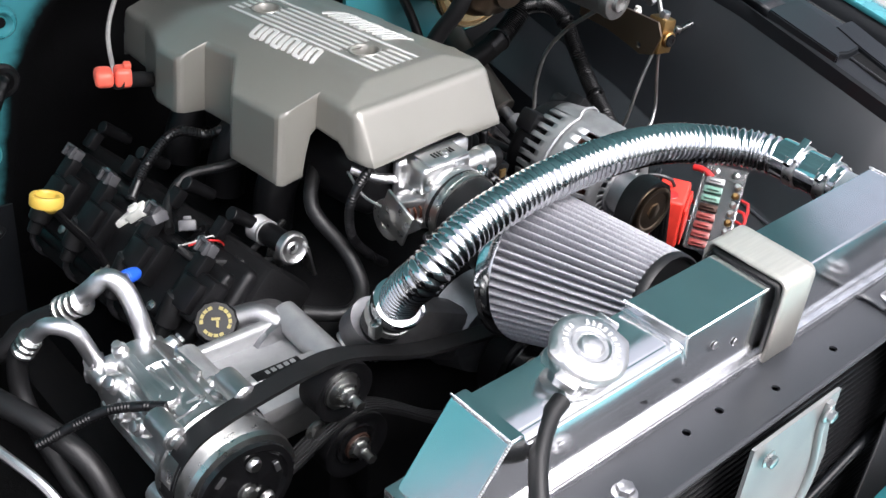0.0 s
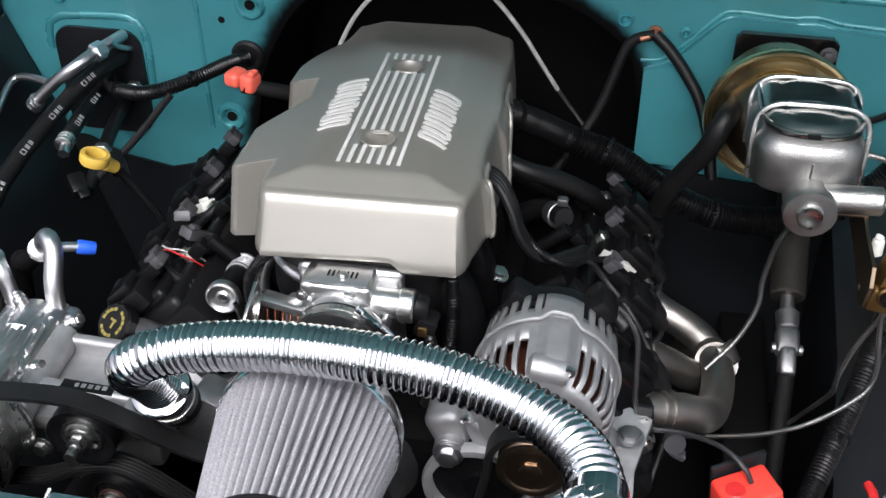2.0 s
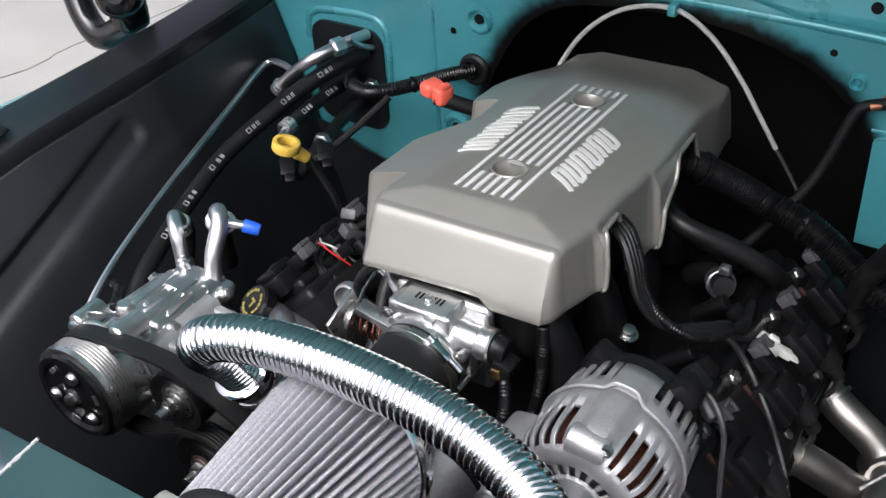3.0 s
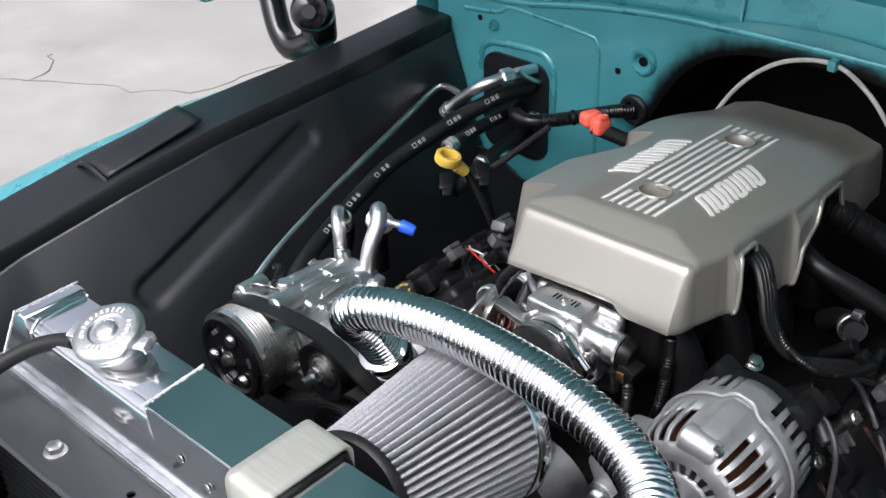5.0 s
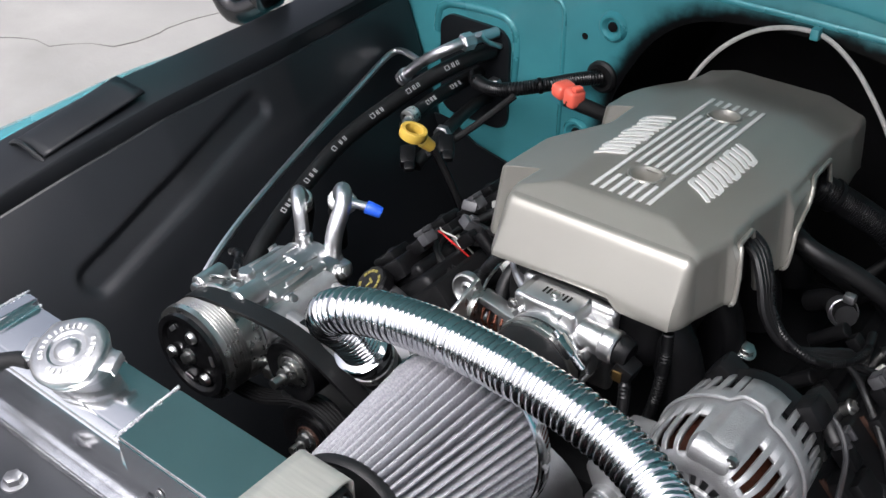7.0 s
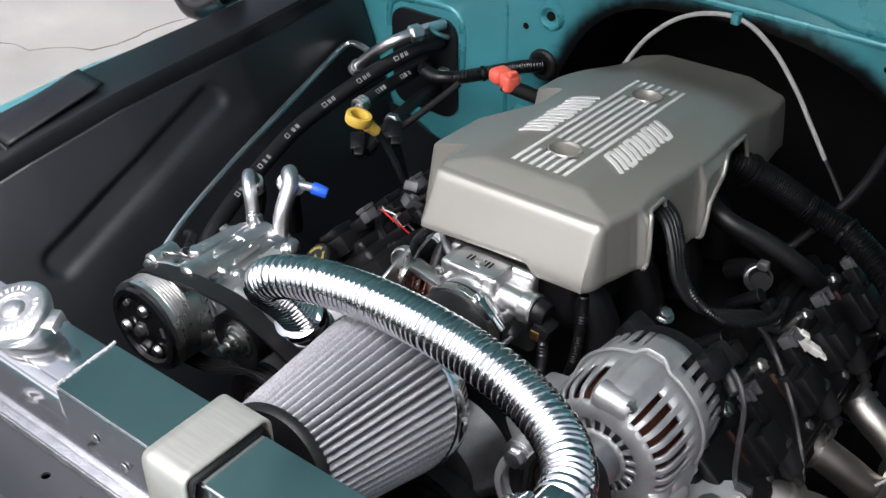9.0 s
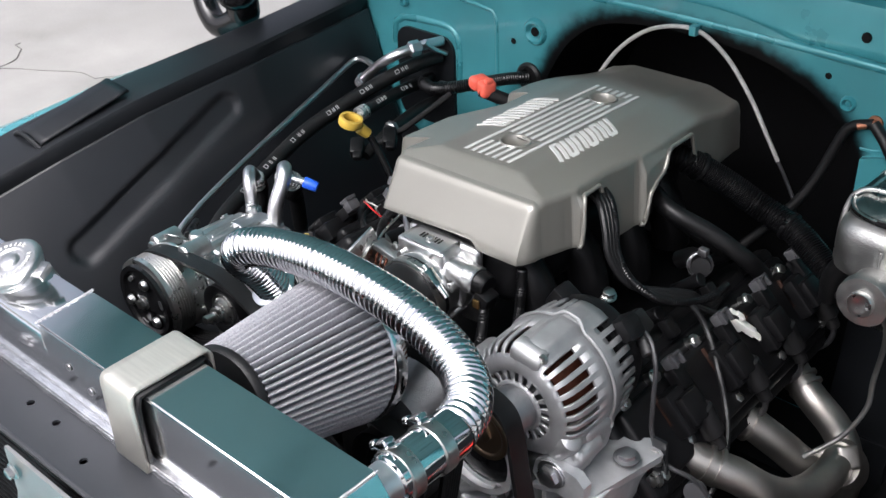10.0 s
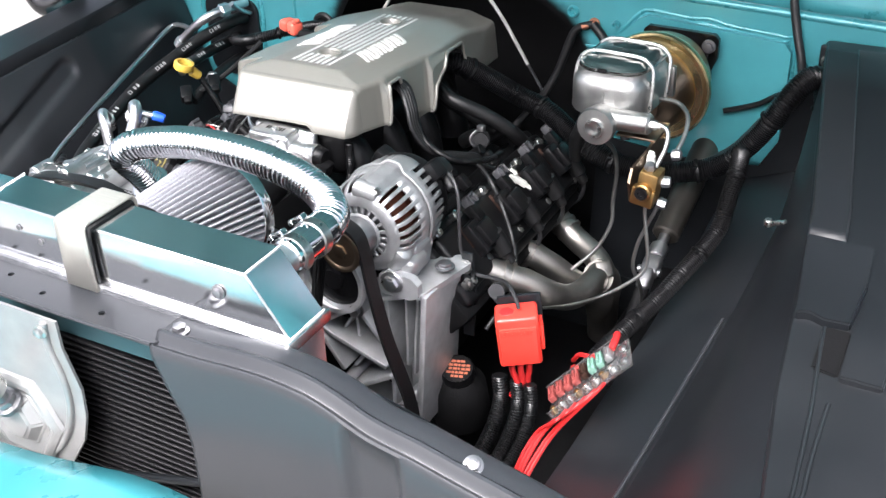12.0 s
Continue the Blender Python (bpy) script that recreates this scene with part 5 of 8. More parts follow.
def engine():
    th = thing("engine", (-0.07, 0.66, 0.35), "black V8 engine with tilted valve covers and plastic intake manifold", "engine")
    bm = B()
    box(bm, (-0.075, 0.70, 0.53), (0.36, 0.52, 0.36), yawed(0, 0), 0.02)
    box(bm, (-0.062, 0.43, 0.60), (0.30, 0.06, 0.30), yawed(0, 0), 0.02)
    part("block", bm, BLACK_FLAT, th)
    bm = B()
    lathe(bm, (-0.05, 0.345, 0.70), (0, 1, 0), [(0.03, 0), (0.055, 0.01), (0.062, 0.03), (0.075, 0.06)], 36)
    box(bm, (-0.155, 0.385, 0.745), (0.17, 0.05, 0.075), Matrix.Rotation(radians(28), 3, "Y"), 0.015)
    rod(bm, (-0.232, 0.392, 0.77), (-0.231, 0.372, 0.80), 0.030, seg=28)
    part("water_pump", bm, ALU_DARK, th, "dull cast water pump housing")
    for k, (s, c) in enumerate(((1, Vector((0.228, 0.675, 0.728))), (-1, Vector((-0.352, 0.735, 0.745))))):
        rot = Matrix.Rotation(radians(2.5), 3, "Z") @ Matrix.Rotation(radians(-3.5), 3, "X") @ Matrix.Rotation(radians(45 * s), 3, "Y")
        up = rot @ Vector((0, 0, 1))
        bm = B()
        L = 0.49 if s > 0 else 0.42
        mid = c + rot @ Vector((0, 0.02 if s > 0 else -0.01, 0))
        box(bm, mid - up * 0.055, (0.17, L + 0.02, 0.09), rot, 0.012)
        part("cylinder_head", bm, BLACK_FLAT, th)
        bm = B()
        box(bm, mid - up * 0.012, (0.135, L, 0.035), rot, 0.012, 3)
        box(bm, mid + up * 0.010, (0.10, L - 0.03, 0.02), rot, 0.008, 3)
        vc = part("valve_cover", bm, PLASTIC, th, "black valve cover")
        seats = [(-0.055, -0.19), (-0.055, -0.120), (-0.055, -0.019), (-0.050, 0.121), (-0.05, 0.225), (0.038, -0.20), (0.030, -0.129), (0.036, -0.01), (0.038, 0.114), (0.044, 0.238)]
        if s < 0:
            seats = [(-0.060, -0.015), (-0.060, 0.10), (-0.060, -0.13), (0.034, 0.107), (0.038, -0.009), (0.038, -0.12), (0.038, 0.175)]
        for u, v in seats:
            bm = B()
            p = c + rot @ Vector((u * s, v, 0.005))
            rod(bm, p - up * 0.004, p + up * 0.010, 0.0085, 0.007, 14)
            part("bolt_seat", bm, STEEL, vc)
            bm = B()
            hexbolt(bm, p + up * 0.010, up, 0.0062, 0.007)
            part("bolt", bm, STEEL, vc)
        for v in (-0.107, 0.018, 0.128, 0.238) if s > 0 else (-0.173, -0.061, 0.053, 0.145):
            bm = B()
            at = lambda u, w, h: c + rot @ Vector((u * s, v + w, h))
            box(bm, at(-0.006, -0.012, 0.026), (0.058, 0.060, 0.028), rot, 0.005)
            box(bm, at(-0.004, -0.016, 0.045), (0.040, 0.038, 0.014), rot, 0.004)
            box(bm, at(-0.004, 0.022, 0.022), (0.070, 0.014, 0.018), rot, 0.004)
            coil = part("ignition_coil", bm, PLASTIC, th, "black ignition coil")
            bm = B()
            box(bm, at(-0.040, 0.0, 0.036), (0.030, 0.022, 0.018), rot, 0.003)
            part("coil_socket", bm, PLASTIC, coil)
            if s > 0:
                bm = B()
                box(bm, at(-0.020, -0.040, 0.020), (0.045, 0.004, 0.010), rot, 0.001)
                part("coil_bracket", bm, RUST, coil, "rust-brown bracket edge")
            bm = B()
            box(bm, at(-0.061, 0.0, 0.040), (0.016, 0.021, 0.016), rot, 0.003)
            for w in (-0.008, 0.008):
                box(bm, at(-0.061, w, 0.0505), (0.018, 0.004, 0.006), rot, 0.001)
            box(bm, at(-0.068, 0.0, 0.0505), (0.004, 0.020, 0.006), rot, 0.001)
            part("connector_clip", bm, CLIP_GREY, coil, "grey connector clip")
            bm = B()
            a, e = at(0.002, -0.002, 0.040), at(0.062, 0.006 if s < 0 else 0.010, 0.024)
            rod(bm, a, a + (e - a) * 0.70, 0.0160, 0.0150, 18, 0.003)
            rod(bm, a + (e - a) * 0.55, e, 0.0105, 0.0092, 14, 0.002)
            part("boot", bm, RUBBER, coil, "rubber plug-wire boot")
            bm = B()
            tube(bm, [a + (e - a) * 0.9, at(0.072, 0.014, 0.012), at(0.084, 0.024, -0.02), at(0.080, 0.03, -0.07), at(0.068, 0.02, -0.115)], 0.0040, 10)
            part("plug_wire", bm, CABLE, coil)
            for w in (-0.034, 0.032):
                bm = B()
                hexbolt(bm, at(0.020, w, 0.012), up, 0.0045, 0.006)
                part("coil_screw", bm, STEEL, coil)
        for v in (-0.14, -0.04, 0.07, 0.17):
            bm = B()
            p = c + rot @ Vector((-0.11 * s, v, 0.010))
            rod(bm, p, p + rot @ Vector((-0.004 * s, 0, -0.05)), 0.0095, 0.008, 14, 0.001)
            box(bm, p + rot @ Vector((0.022 * s, 0, 0.0)), (0.026, 0.018, 0.016), rot, 0.003)
            part("injector", bm, PLASTIC, th)
    bm = B()
    box(bm, (-0.068, 0.70, 0.865), (0.20, 0.42, 0.09), yawed(0, 0) @ Matrix.Rotation(radians(-5), 3, "X"), 0.03, 4)
    for s in (-1, 1):
        for k in range(4):
            y = 0.53 + 0.108 * k
            x0 = -0.064 - 0.0436 * (y - 0.5)
            if k == 0 and s < 0:
                continue
            tube(bm, [(x0 + s * 0.05, y, 0.905 - 0.09 * (y - 0.5)), (x0 + s * 0.09, y, 0.885 - 0.09 * (y - 0.5)), (x0 + s * 0.115, y, 0.84 - 0.09 * (y - 0.5)), (x0 + s * 0.122, y, 0.77)], 0.027, 16)
    part("intake_manifold", bm, PLASTIC, th, "black plastic intake manifold with curved runners")
    for p in ((0.078, 0.639, 0.806), (0.05, 0.52, 0.80)):
        bm = B()
        hexbolt(bm, p, (0.3, -0.1, 0.95), 0.008, 0.010)
        part("bolt", bm, STEEL, th)


engine()


def throttle_assembly():
    th = thing("throttle_assembly", (-0.06, 0.45, 0.80), "machined aluminium throttle body with a motor housing and a black plug", "throttle body")
    bm = B()
    lathe(bm, (-0.062, 0.425, 0.868), (0, 1, 0.03), [(0.040, 0), (0.046, 0.0), (0.047, 0.01), (0.044, 0.014), (0.044, 0.03), (0.052, 0.034), (0.052, 0.062), (0.042, 0.062)], 40)
    box(bm, (-0.062, 0.480, 0.868), (0.118, 0.016, 0.110), None, 0.008, 3)
    part("bore", bm, ALU_POLISH, th)
    bm = B()
    box(bm, (-0.070, 0.462, 0.905), (0.078, 0.044, 0.036), None, 0.006, 3)
    part("gear_housing", bm, ALU_POLISH, th)
    bm = B()
    box(bm, (-0.115, 0.455, 0.862), (0.03, 0.030, 0.05), None, 0.006, 2)
    box(bm, (-0.128, 0.448, 0.885), (0.05, 0.020, 0.010), Matrix.Rotation(radians(12), 3, "Y"), 0.003)
    part("side_boss", bm, ALU_POLISH, th)
    for a in range(6):
        w = radians(60 * a + 20)
        bm = B()
        box(bm, (-0.062 + 0.050 * math.cos(w), 0.452, 0.868 + 0.050 * math.sin(w)), (0.006, 0.036, 0.012), Matrix.Rotation(-w, 3, "Y"), 0.002)
        part("rib", bm, ALU_POLISH, th)
    bm = B()
    box(bm, (-0.066, 0.458, 0.9245), (0.062, 0.034, 0.004), None, 0.0015)
    part("label_plate", bm, ALU_MILL, th)
    bm = B()
    for k in range(7):
        box(bm, (-0.080 + 0.005 * k, 0.458, 0.9270), (0.0022, 0.010, 0.0006), None)
    part("print", bm, PLASTIC, th, "row of unreadable print")
    bm = B()
    rod(bm, (-0.034, 0.456, 0.896), (0.004, 0.456, 0.896), 0.016, 0.016, 24, 0.002)
    rod(bm, (-0.004, 0.456, 0.896), (0.013, 0.456, 0.896), 0.0185, 0.0185, 28, 0.002)
    part("motor_housing", bm, ALU_POLISH, th)
    bm = B()
    rod(bm, (0.012, 0.456, 0.896), (0.028, 0.456, 0.894), 0.017, 0.015, 24, 0.002)
    box(bm, (0.026, 0.452, 0.878), (0.022, 0.026, 0.024), Matrix.Rotation(radians(20), 3, "Y"), 0.004)
    part("sensor_plug", bm, PLASTIC, th, "black sensor plug")
    bm = B()
    box(bm, (0.024, 0.437, 0.878), (0.010, 0.003, 0.012), None, 0.001)
    part("terminal", bm, BRASS, th)
    for p in ((-0.064, 0.4545, 0.927), (-0.020, 0.436, 0.884), (-0.105, 0.436, 0.91), (-0.1, 0.436, 0.83)):
        bm = B()
        hexbolt(bm, p, (0, 0, 1) if p[2] > 0.92 else (0, -1, 0), 0.004, 0.005)
        part("screw", bm, STEEL, th)
    bm = B()
    pts = [Vector((-0.150 + 0.0042 * t, 0.450 + 0.014 * math.cos(t * 3.1), 0.868 + 0.014 * math.sin(t * 3.1))) for t in [0.25 * k for k in range(44)]]
    tube(bm, None, 0.0016, 6, path=pts)
    part("return_spring", bm, COPPER, th, "copper-coloured return spring")
    bm = B()
    plate(bm, circle(0, 0, 0.026, 28), [circle(0.008, 0.004, 0.006, 12)], Matrix.Translation((-0.152, 0.448, 0.868)) @ Matrix.Rotation(radians(90), 4, "Y"), 0.004)
    box(bm, (-0.158, 0.430, 0.882), (0.004, 0.05, 0.05), Matrix.Rotation(radians(20), 3, "X"), 0.001)
    part("throttle_lever", bm, STEEL, th)
    bm = B()
    tube(bm, [(-0.098, 0.474, 0.900), (-0.120, 0.482, 0.896), (-0.142, 0.496, 0.900), (-0.160, 0.515, 0.908)], 0.0065, 12)
    part("coolant_pipe", bm, ALU_MILL, th)


throttle_assembly()


def belt_loop(pts, y, w, t, shift=0.0):
    """A closed flat belt round the points (x, z) in the plane of the pulleys."""
    P = [Vector((x, 0, z)) for x, z in pts]
    n = len(P)
    out = []
    for i in range(n):
        a, b, c, d = P[i - 1], P[i], P[(i + 1) % n], P[(i + 2) % n]
        for k in range(8):
            s = k / 8
            out.append(0.5 * ((2 * b) + (c - a) * s + (2 * a - 5 * b + 4 * c - d) * s * s + (3 * b - a - 3 * c + d) * s ** 3))
    bm = B()
    m = len(out)
    rings = []
    for i, p in enumerate(out):
        tan = (out[(i + 1) % m] - out[i - 1]).normalized()
        nn = Vector((-tan.z, 0, tan.x))
        rings.append([bm.verts.new(p + nn * (o + shift) + Vector((0, y + dy, 0))) for o, dy in ((t / 2, -w / 2), (t / 2, w / 2), (-t / 2, w / 2), (-t / 2, w * 0.25), (-t / 2 - 0.001, w * 0.2), (-t / 2 - 0.001, -w * 0.2), (-t / 2, -w / 2))])
    for i in range(m):
        a, b = rings[i], rings[(i + 1) % m]
        for q in range(7):
            bm.faces.new((a[q], a[(q + 1) % 7], b[(q + 1) % 7], b[q]))
    return bm


CL = (-0.466, 0.748)


def ribbed(belt, runs, y):
    """Lengthwise ribs on the inner side of a belt."""
    for k in range(5):
        part("rib", belt_loop(runs, y - 0.0088 + 0.0044 * k, 0.0028, 0.0016, -0.0037), RUBBER, belt)


def belts():
    runs = [(CL[0] - 0.046, CL[1] + 0.042), (CL[0] - 0.012, CL[1] + 0.063), (CL[0] + 0.035, CL[1] + 0.072), (-0.36, 0.826), (-0.321, 0.823), (-0.28, 0.808), (-0.20, 0.772), (-0.08, 0.744), (0.0, 0.725), (0.045, 0.69), (0.02, 0.63), (-0.05, 0.60), (-0.15, 0.635), (-0.235, 0.700), (-0.27, 0.724), (-0.298, 0.732), (-0.335, 0.722), (-0.39, 0.694), (CL[0] + 0.02, CL[1] - 0.062), (CL[0] - 0.03, CL[1] - 0.057), (CL[0] - 0.062, CL[1] - 0.01)]
    ribbed(single("accessory_belt", belt_loop(runs, 0.325, 0.024, 0.005), RUBBER, "black ribbed belt from the compressor pulley over the idlers", "belt", sharp=30), runs, 0.325)
    runs = [(0.152, 0.889), (0.178, 0.879), (0.190, 0.853), (0.203, 0.78), (0.222, 0.70), (0.255, 0.60), (0.255, 0.54), (0.20, 0.50), (0.12, 0.53), (0.08, 0.62), (0.095, 0.72), (0.112, 0.82), (0.116, 0.858), (0.13, 0.882)]
    ribbed(single("drive_belt", belt_loop(runs, 0.305, 0.026, 0.005), RUBBER, "black ribbed drive belt round the alternator pulley", "belt", sharp=30), runs, 0.305)


belts()


def idler(c, r, y, label, hub, ring=None):
    th = thing("idler_pulley", (c[0], y, c[1] - r), label, "pulley", group="idler pulleys")
    bm = B()
    lathe(bm, (c[0], y - 0.016, c[1]), (0, 1, 0), [(0.014, 0.006), (r * 0.55, 0.006), (r * 0.74, 0.004), (r * 0.88, 0.0), (r, 0.0), (r, 0.032), (r * 0.6, 0.032)], 48)
    part("rim", bm, PLASTIC, th, "black moulded rim")
    bm = B()
    lathe(bm, (c[0], y - 0.017, c[1]), (0, 1, 0), [(0.0, -0.001), (0.012, -0.001), (r * 0.50, 0.004), (r * 0.60, 0.003), (r * 0.62, 0.008)], 40)
    part("face_plate", bm, hub, th)
    if ring:
        bm = B()
        lathe(bm, (c[0], y - 0.0185, c[1]), (0, 1, 0), [(0.009, 0.0), (0.017, 0.0), (0.0175, 0.003)], 28)
        part("washer", bm, ring, th, "rusty washer")
    bm = B()
    hexbolt(bm, (c[0], y - 0.018, c[1]), (0, -1, 0), 0.0095, 0.012)
    rod(bm, (c[0], y - 0.03, c[1]), (c[0], y - 0.044, c[1]), 0.006, seg=14)
    part("bolt", bm, STEEL, th)


idler((-0.321, 0.782), 0.038, 0.325, "black idler pulley with a bright plated bolt", STEEL)
idler((-0.300, 0.690), 0.044, 0.325, "black idler pulley with a rust-tinted hub", BLACK_GLOSS, RUST)
idler((-0.02, 0.665), 0.062, 0.325, "large black water pump pulley behind the filter", BLACK_GLOSS)


def compressor():
    th = thing("ac_compressor", (CL[0], 0.42, 0.66), "polished air-conditioning compressor with a black clutch and bright fittings", "compressor")
    x, z = CL
    bm = B()
    lathe(bm, (x, 0.350, z - 0.004), (0, 1, 0), [(0.030, 0), (0.052, 0.002), (0.054, 0.02), (0.048, 0.026), (0.048, 0.10), (0.053, 0.105), (0.053, 0.125), (0.046, 0.16), (0.03, 0.166)], 40)
    part("body", bm, ALU_POLISH, th)
    for k in range(10):
        a = radians(36 * k)
        bm = B()
        box(bm, (x + 0.050 * math.cos(a), 0.42, z - 0.004 + 0.050 * math.sin(a)), (0.010, 0.13, 0.010), Matrix.Rotation(-a, 3, "Y"), 0.003)
        part("body_rib", bm, ALU_POLISH, th)
    for dx, y, dz, r, h in ((-0.052, 0.40, 0.032, 0.011, 0.016), (-0.045, 0.47, 0.038, 0.012, 0.014), (0.046, 0.41, 0.036, 0.010, 0.014), (0.03, 0.38, 0.05, 0.008, 0.012), (-0.02, 0.50, 0.055, 0.009, 0.014), (0.05, 0.50, 0.03, 0.011, 0.014), (-0.055, 0.44, 0.02, 0.009, 0.014)):
        bm = B()
        d = Vector((dx, 0, dz)).normalized()
        o = Vector((x + dx * 0.88, y, z + dz * 0.88 - 0.006))
        rod(bm, o - d * 0.012, o + d * h * 0.7, r * 1.1, r * 0.95, 18, 0.003)
        hexbolt(bm, o + d * h * 0.7, d, r * 0.55, 0.005, False)
        part("cast_boss", bm, ALU_POLISH, th)
    bm = B()
    box(bm, (x + 0.002, 0.440, z + 0.032), (0.070, 0.10, 0.024), Matrix.Rotation(radians(8), 3, "Y"), 0.010, 4)
    part("manifold", bm, ALU_POLISH, th, "ribbed manifold block")
    bm = B()
    box(bm, (x - 0.004, 0.508, z + 0.012), (0.098, 0.040, 0.026), None, 0.010, 4)
    part("port_block", bm, ALU_POLISH, th)
    for k in range(6):
        bm = B()
        box(bm, (x - 0.030 + 0.012 * k, 0.436 + 0.004 * (k % 2), z + 0.0435), (0.0050, 0.072 - 0.012 * (k % 3), 0.009), Matrix.Rotation(radians(4 * (k % 3) - 4), 3, "Z"), 0.0022)
        part("rib", bm, ALU_POLISH, th)
    bm = B()
    rod(bm, (x - 0.018, 0.395, z + 0.035), (x - 0.018, 0.395, z + 0.055), 0.013, 0.011, 20, 0.002)
    part("sensor_boss", bm, ALU_POLISH, th)
    bm = B()
    plate(bm, circle(0, 0, 0.024, 28), [], Matrix.Translation((x - 0.006, 0.499, z + 0.0262)) @ Matrix.Diagonal((0.9, 0.30, 1, 1)), 0.002)
    part("oval_label", bm, MARK, th)
    prof = [(0.030, 0.0), (0.056, 0.0), (0.064, 0.003), (0.065, 0.010)]
    for k in range(6):
        prof += [(0.064, 0.011 + 0.0042 * k), (0.0612, 0.0132 + 0.0042 * k)]
    prof += [(0.064, 0.0365), (0.064, 0.056), (0.066, 0.058), (0.066, 0.062), (0.03, 0.063)]
    bm = B()
    lathe(bm, (x, 0.284, z), (0, 1, 0), prof, 64)
    part("clutch_pulley", bm, STEEL, th, "grooved steel clutch pulley")
    bm = B()
    lathe(bm, (x, 0.277, z), (0, 1, 0), [(0.0, 0.003), (0.016, 0.003), (0.020, 0.006), (0.046, 0.006), (0.050, 0.002), (0.057, 0.002), (0.058, 0.008)], 56)
    part("clutch_plate", bm, BLACK_GLOSS, th, "black clutch plate")
    for k in range(3):
        a = radians(120 * k + 75)
        bm = B()
        lathe(bm, (x + 0.034 * math.cos(a), 0.281, z + 0.034 * math.sin(a)), (0, -1, 0), [(0.0085, 0), (0.008, 0.004), (0.006, 0.0065), (0.0, 0.007)], 20)
        part("rivet", bm, STEEL, th)
    for k in range(3):
        a = radians(120 * k + 15)
        bm = B()
        box(bm, (x + 0.040 * math.cos(a), 0.2815, z + 0.040 * math.sin(a)), (0.006, 0.002, 0.014), Matrix.Rotation(-a, 3, "Y"), 0.0008)
        part("slot_mark", bm, ALU_DARK, th)
    bm = B()
    hexbolt(bm, (x, 0.280, z), (0, -1, 0), 0.007, 0.010)
    part("hub_nut", bm, STEEL, th)
    for p in ((-0.509, 0.351, 0.798), (-0.43, 0.345, 0.815), (-0.52, 0.34, 0.71)):
        bm = B()
        rod(bm, (p[0], p[1] - 0.012, p[2]), (p[0], p[1] + 0.03, p[2]), 0.014, seg=20, bevel=0.002)
        hexbolt(bm, (p[0], p[1] - 0.012, p[2]), (0, -1, 0), 0.007, 0.008)
        part("mounting_ear", bm, ALU_POLISH, th)
    bm = B()
    tube(bm, [(-0.500, 0.356, 0.806), (-0.488, 0.345, 0.822), (-0.470, 0.350, 0.824), (-0.462, 0.366, 0.812), (-0.474, 0.376, 0.802)], 0.0018, 8, 0.004)
    part("wire_clip", bm, STEEL, th)
    # pressure fittings
    def fitting(pts, r, name, label):
        bm = B()
        tube(bm, pts, r, 18, 0.005)
        return part(name, bm, ALU_MILL, th, label)
    fitting([(-0.505, 0.516, 0.768), (-0.512, 0.522, 0.795), (-0.522, 0.530, 0.818), (-0.541, 0.548, 0.822), (-0.553, 0.566, 0.800)], 0.0098, "suction_fitting", "bent aluminium fitting")
    fb = fitting([(-0.4455, 0.508, 0.765), (-0.449, 0.520, 0.806), (-0.453, 0.543, 0.838), (-0.466, 0.558, 0.848), (-0.480, 0.568, 0.832), (-0.500, 0.595, 0.797)], 0.0115, "discharge_fitting", "bent aluminium fitting with a blue-capped port")
    for p, q, r in (((-0.505, 0.518, 0.752), (-0.5075, 0.5205, 0.780), 0.0150), ((-0.4455, 0.508, 0.750), (-0.4485, 0.514, 0.780), 0.0180)):
        bm = B()
        lathe(bm, p, Vector(q) - Vector(p), [(r, 0), (r, 0.012), (r * 0.9, 0.014), (r * 0.82, 0.016), (r * 0.82, 0.028), (r * 0.7, 0.03)], 6)
        part("fitting_nut", bm, ALU_MILL, th)
    bm = B()
    rod(bm, (-0.456, 0.556, 0.836), (-0.434, 0.572, 0.828), 0.006, seg=14)
    part("service_port", bm, ALU_MILL, fb)
    bm = B()
    lathe(bm, (-0.437, 0.570, 0.829), (0.8, 0.42, -0.33), [(0.0085, 0), (0.0092, 0.002), (0.0085, 0.018), (0.0075, 0.022), (0, 0.023)], 12)
    part("port_cap", bm, BLUE, fb, "blue plastic dust cap")
    for n, p, step, d, r, R in ((4, (-0.488, 0.571, 0.818), (-0.0042, 0.0084, -0.007), (-0.36, 0.72, -0.6), 0.0125, 0.0162), (3, (-0.553, 0.566, 0.800), (-0.0036, 0.0036, -0.0084), (-0.4, 0.4, -0.85), 0.0115, 0.0138)):
        for k in range(n):
            bm = B()
            lathe(bm, Vector(p) + Vector(step) * k, d, [(r, 0), (R, 0.002), (R, 0.006), (r, 0.008)], 20)
            part("crimp", bm, STEEL, th, "crimped ferrule")


compressor()


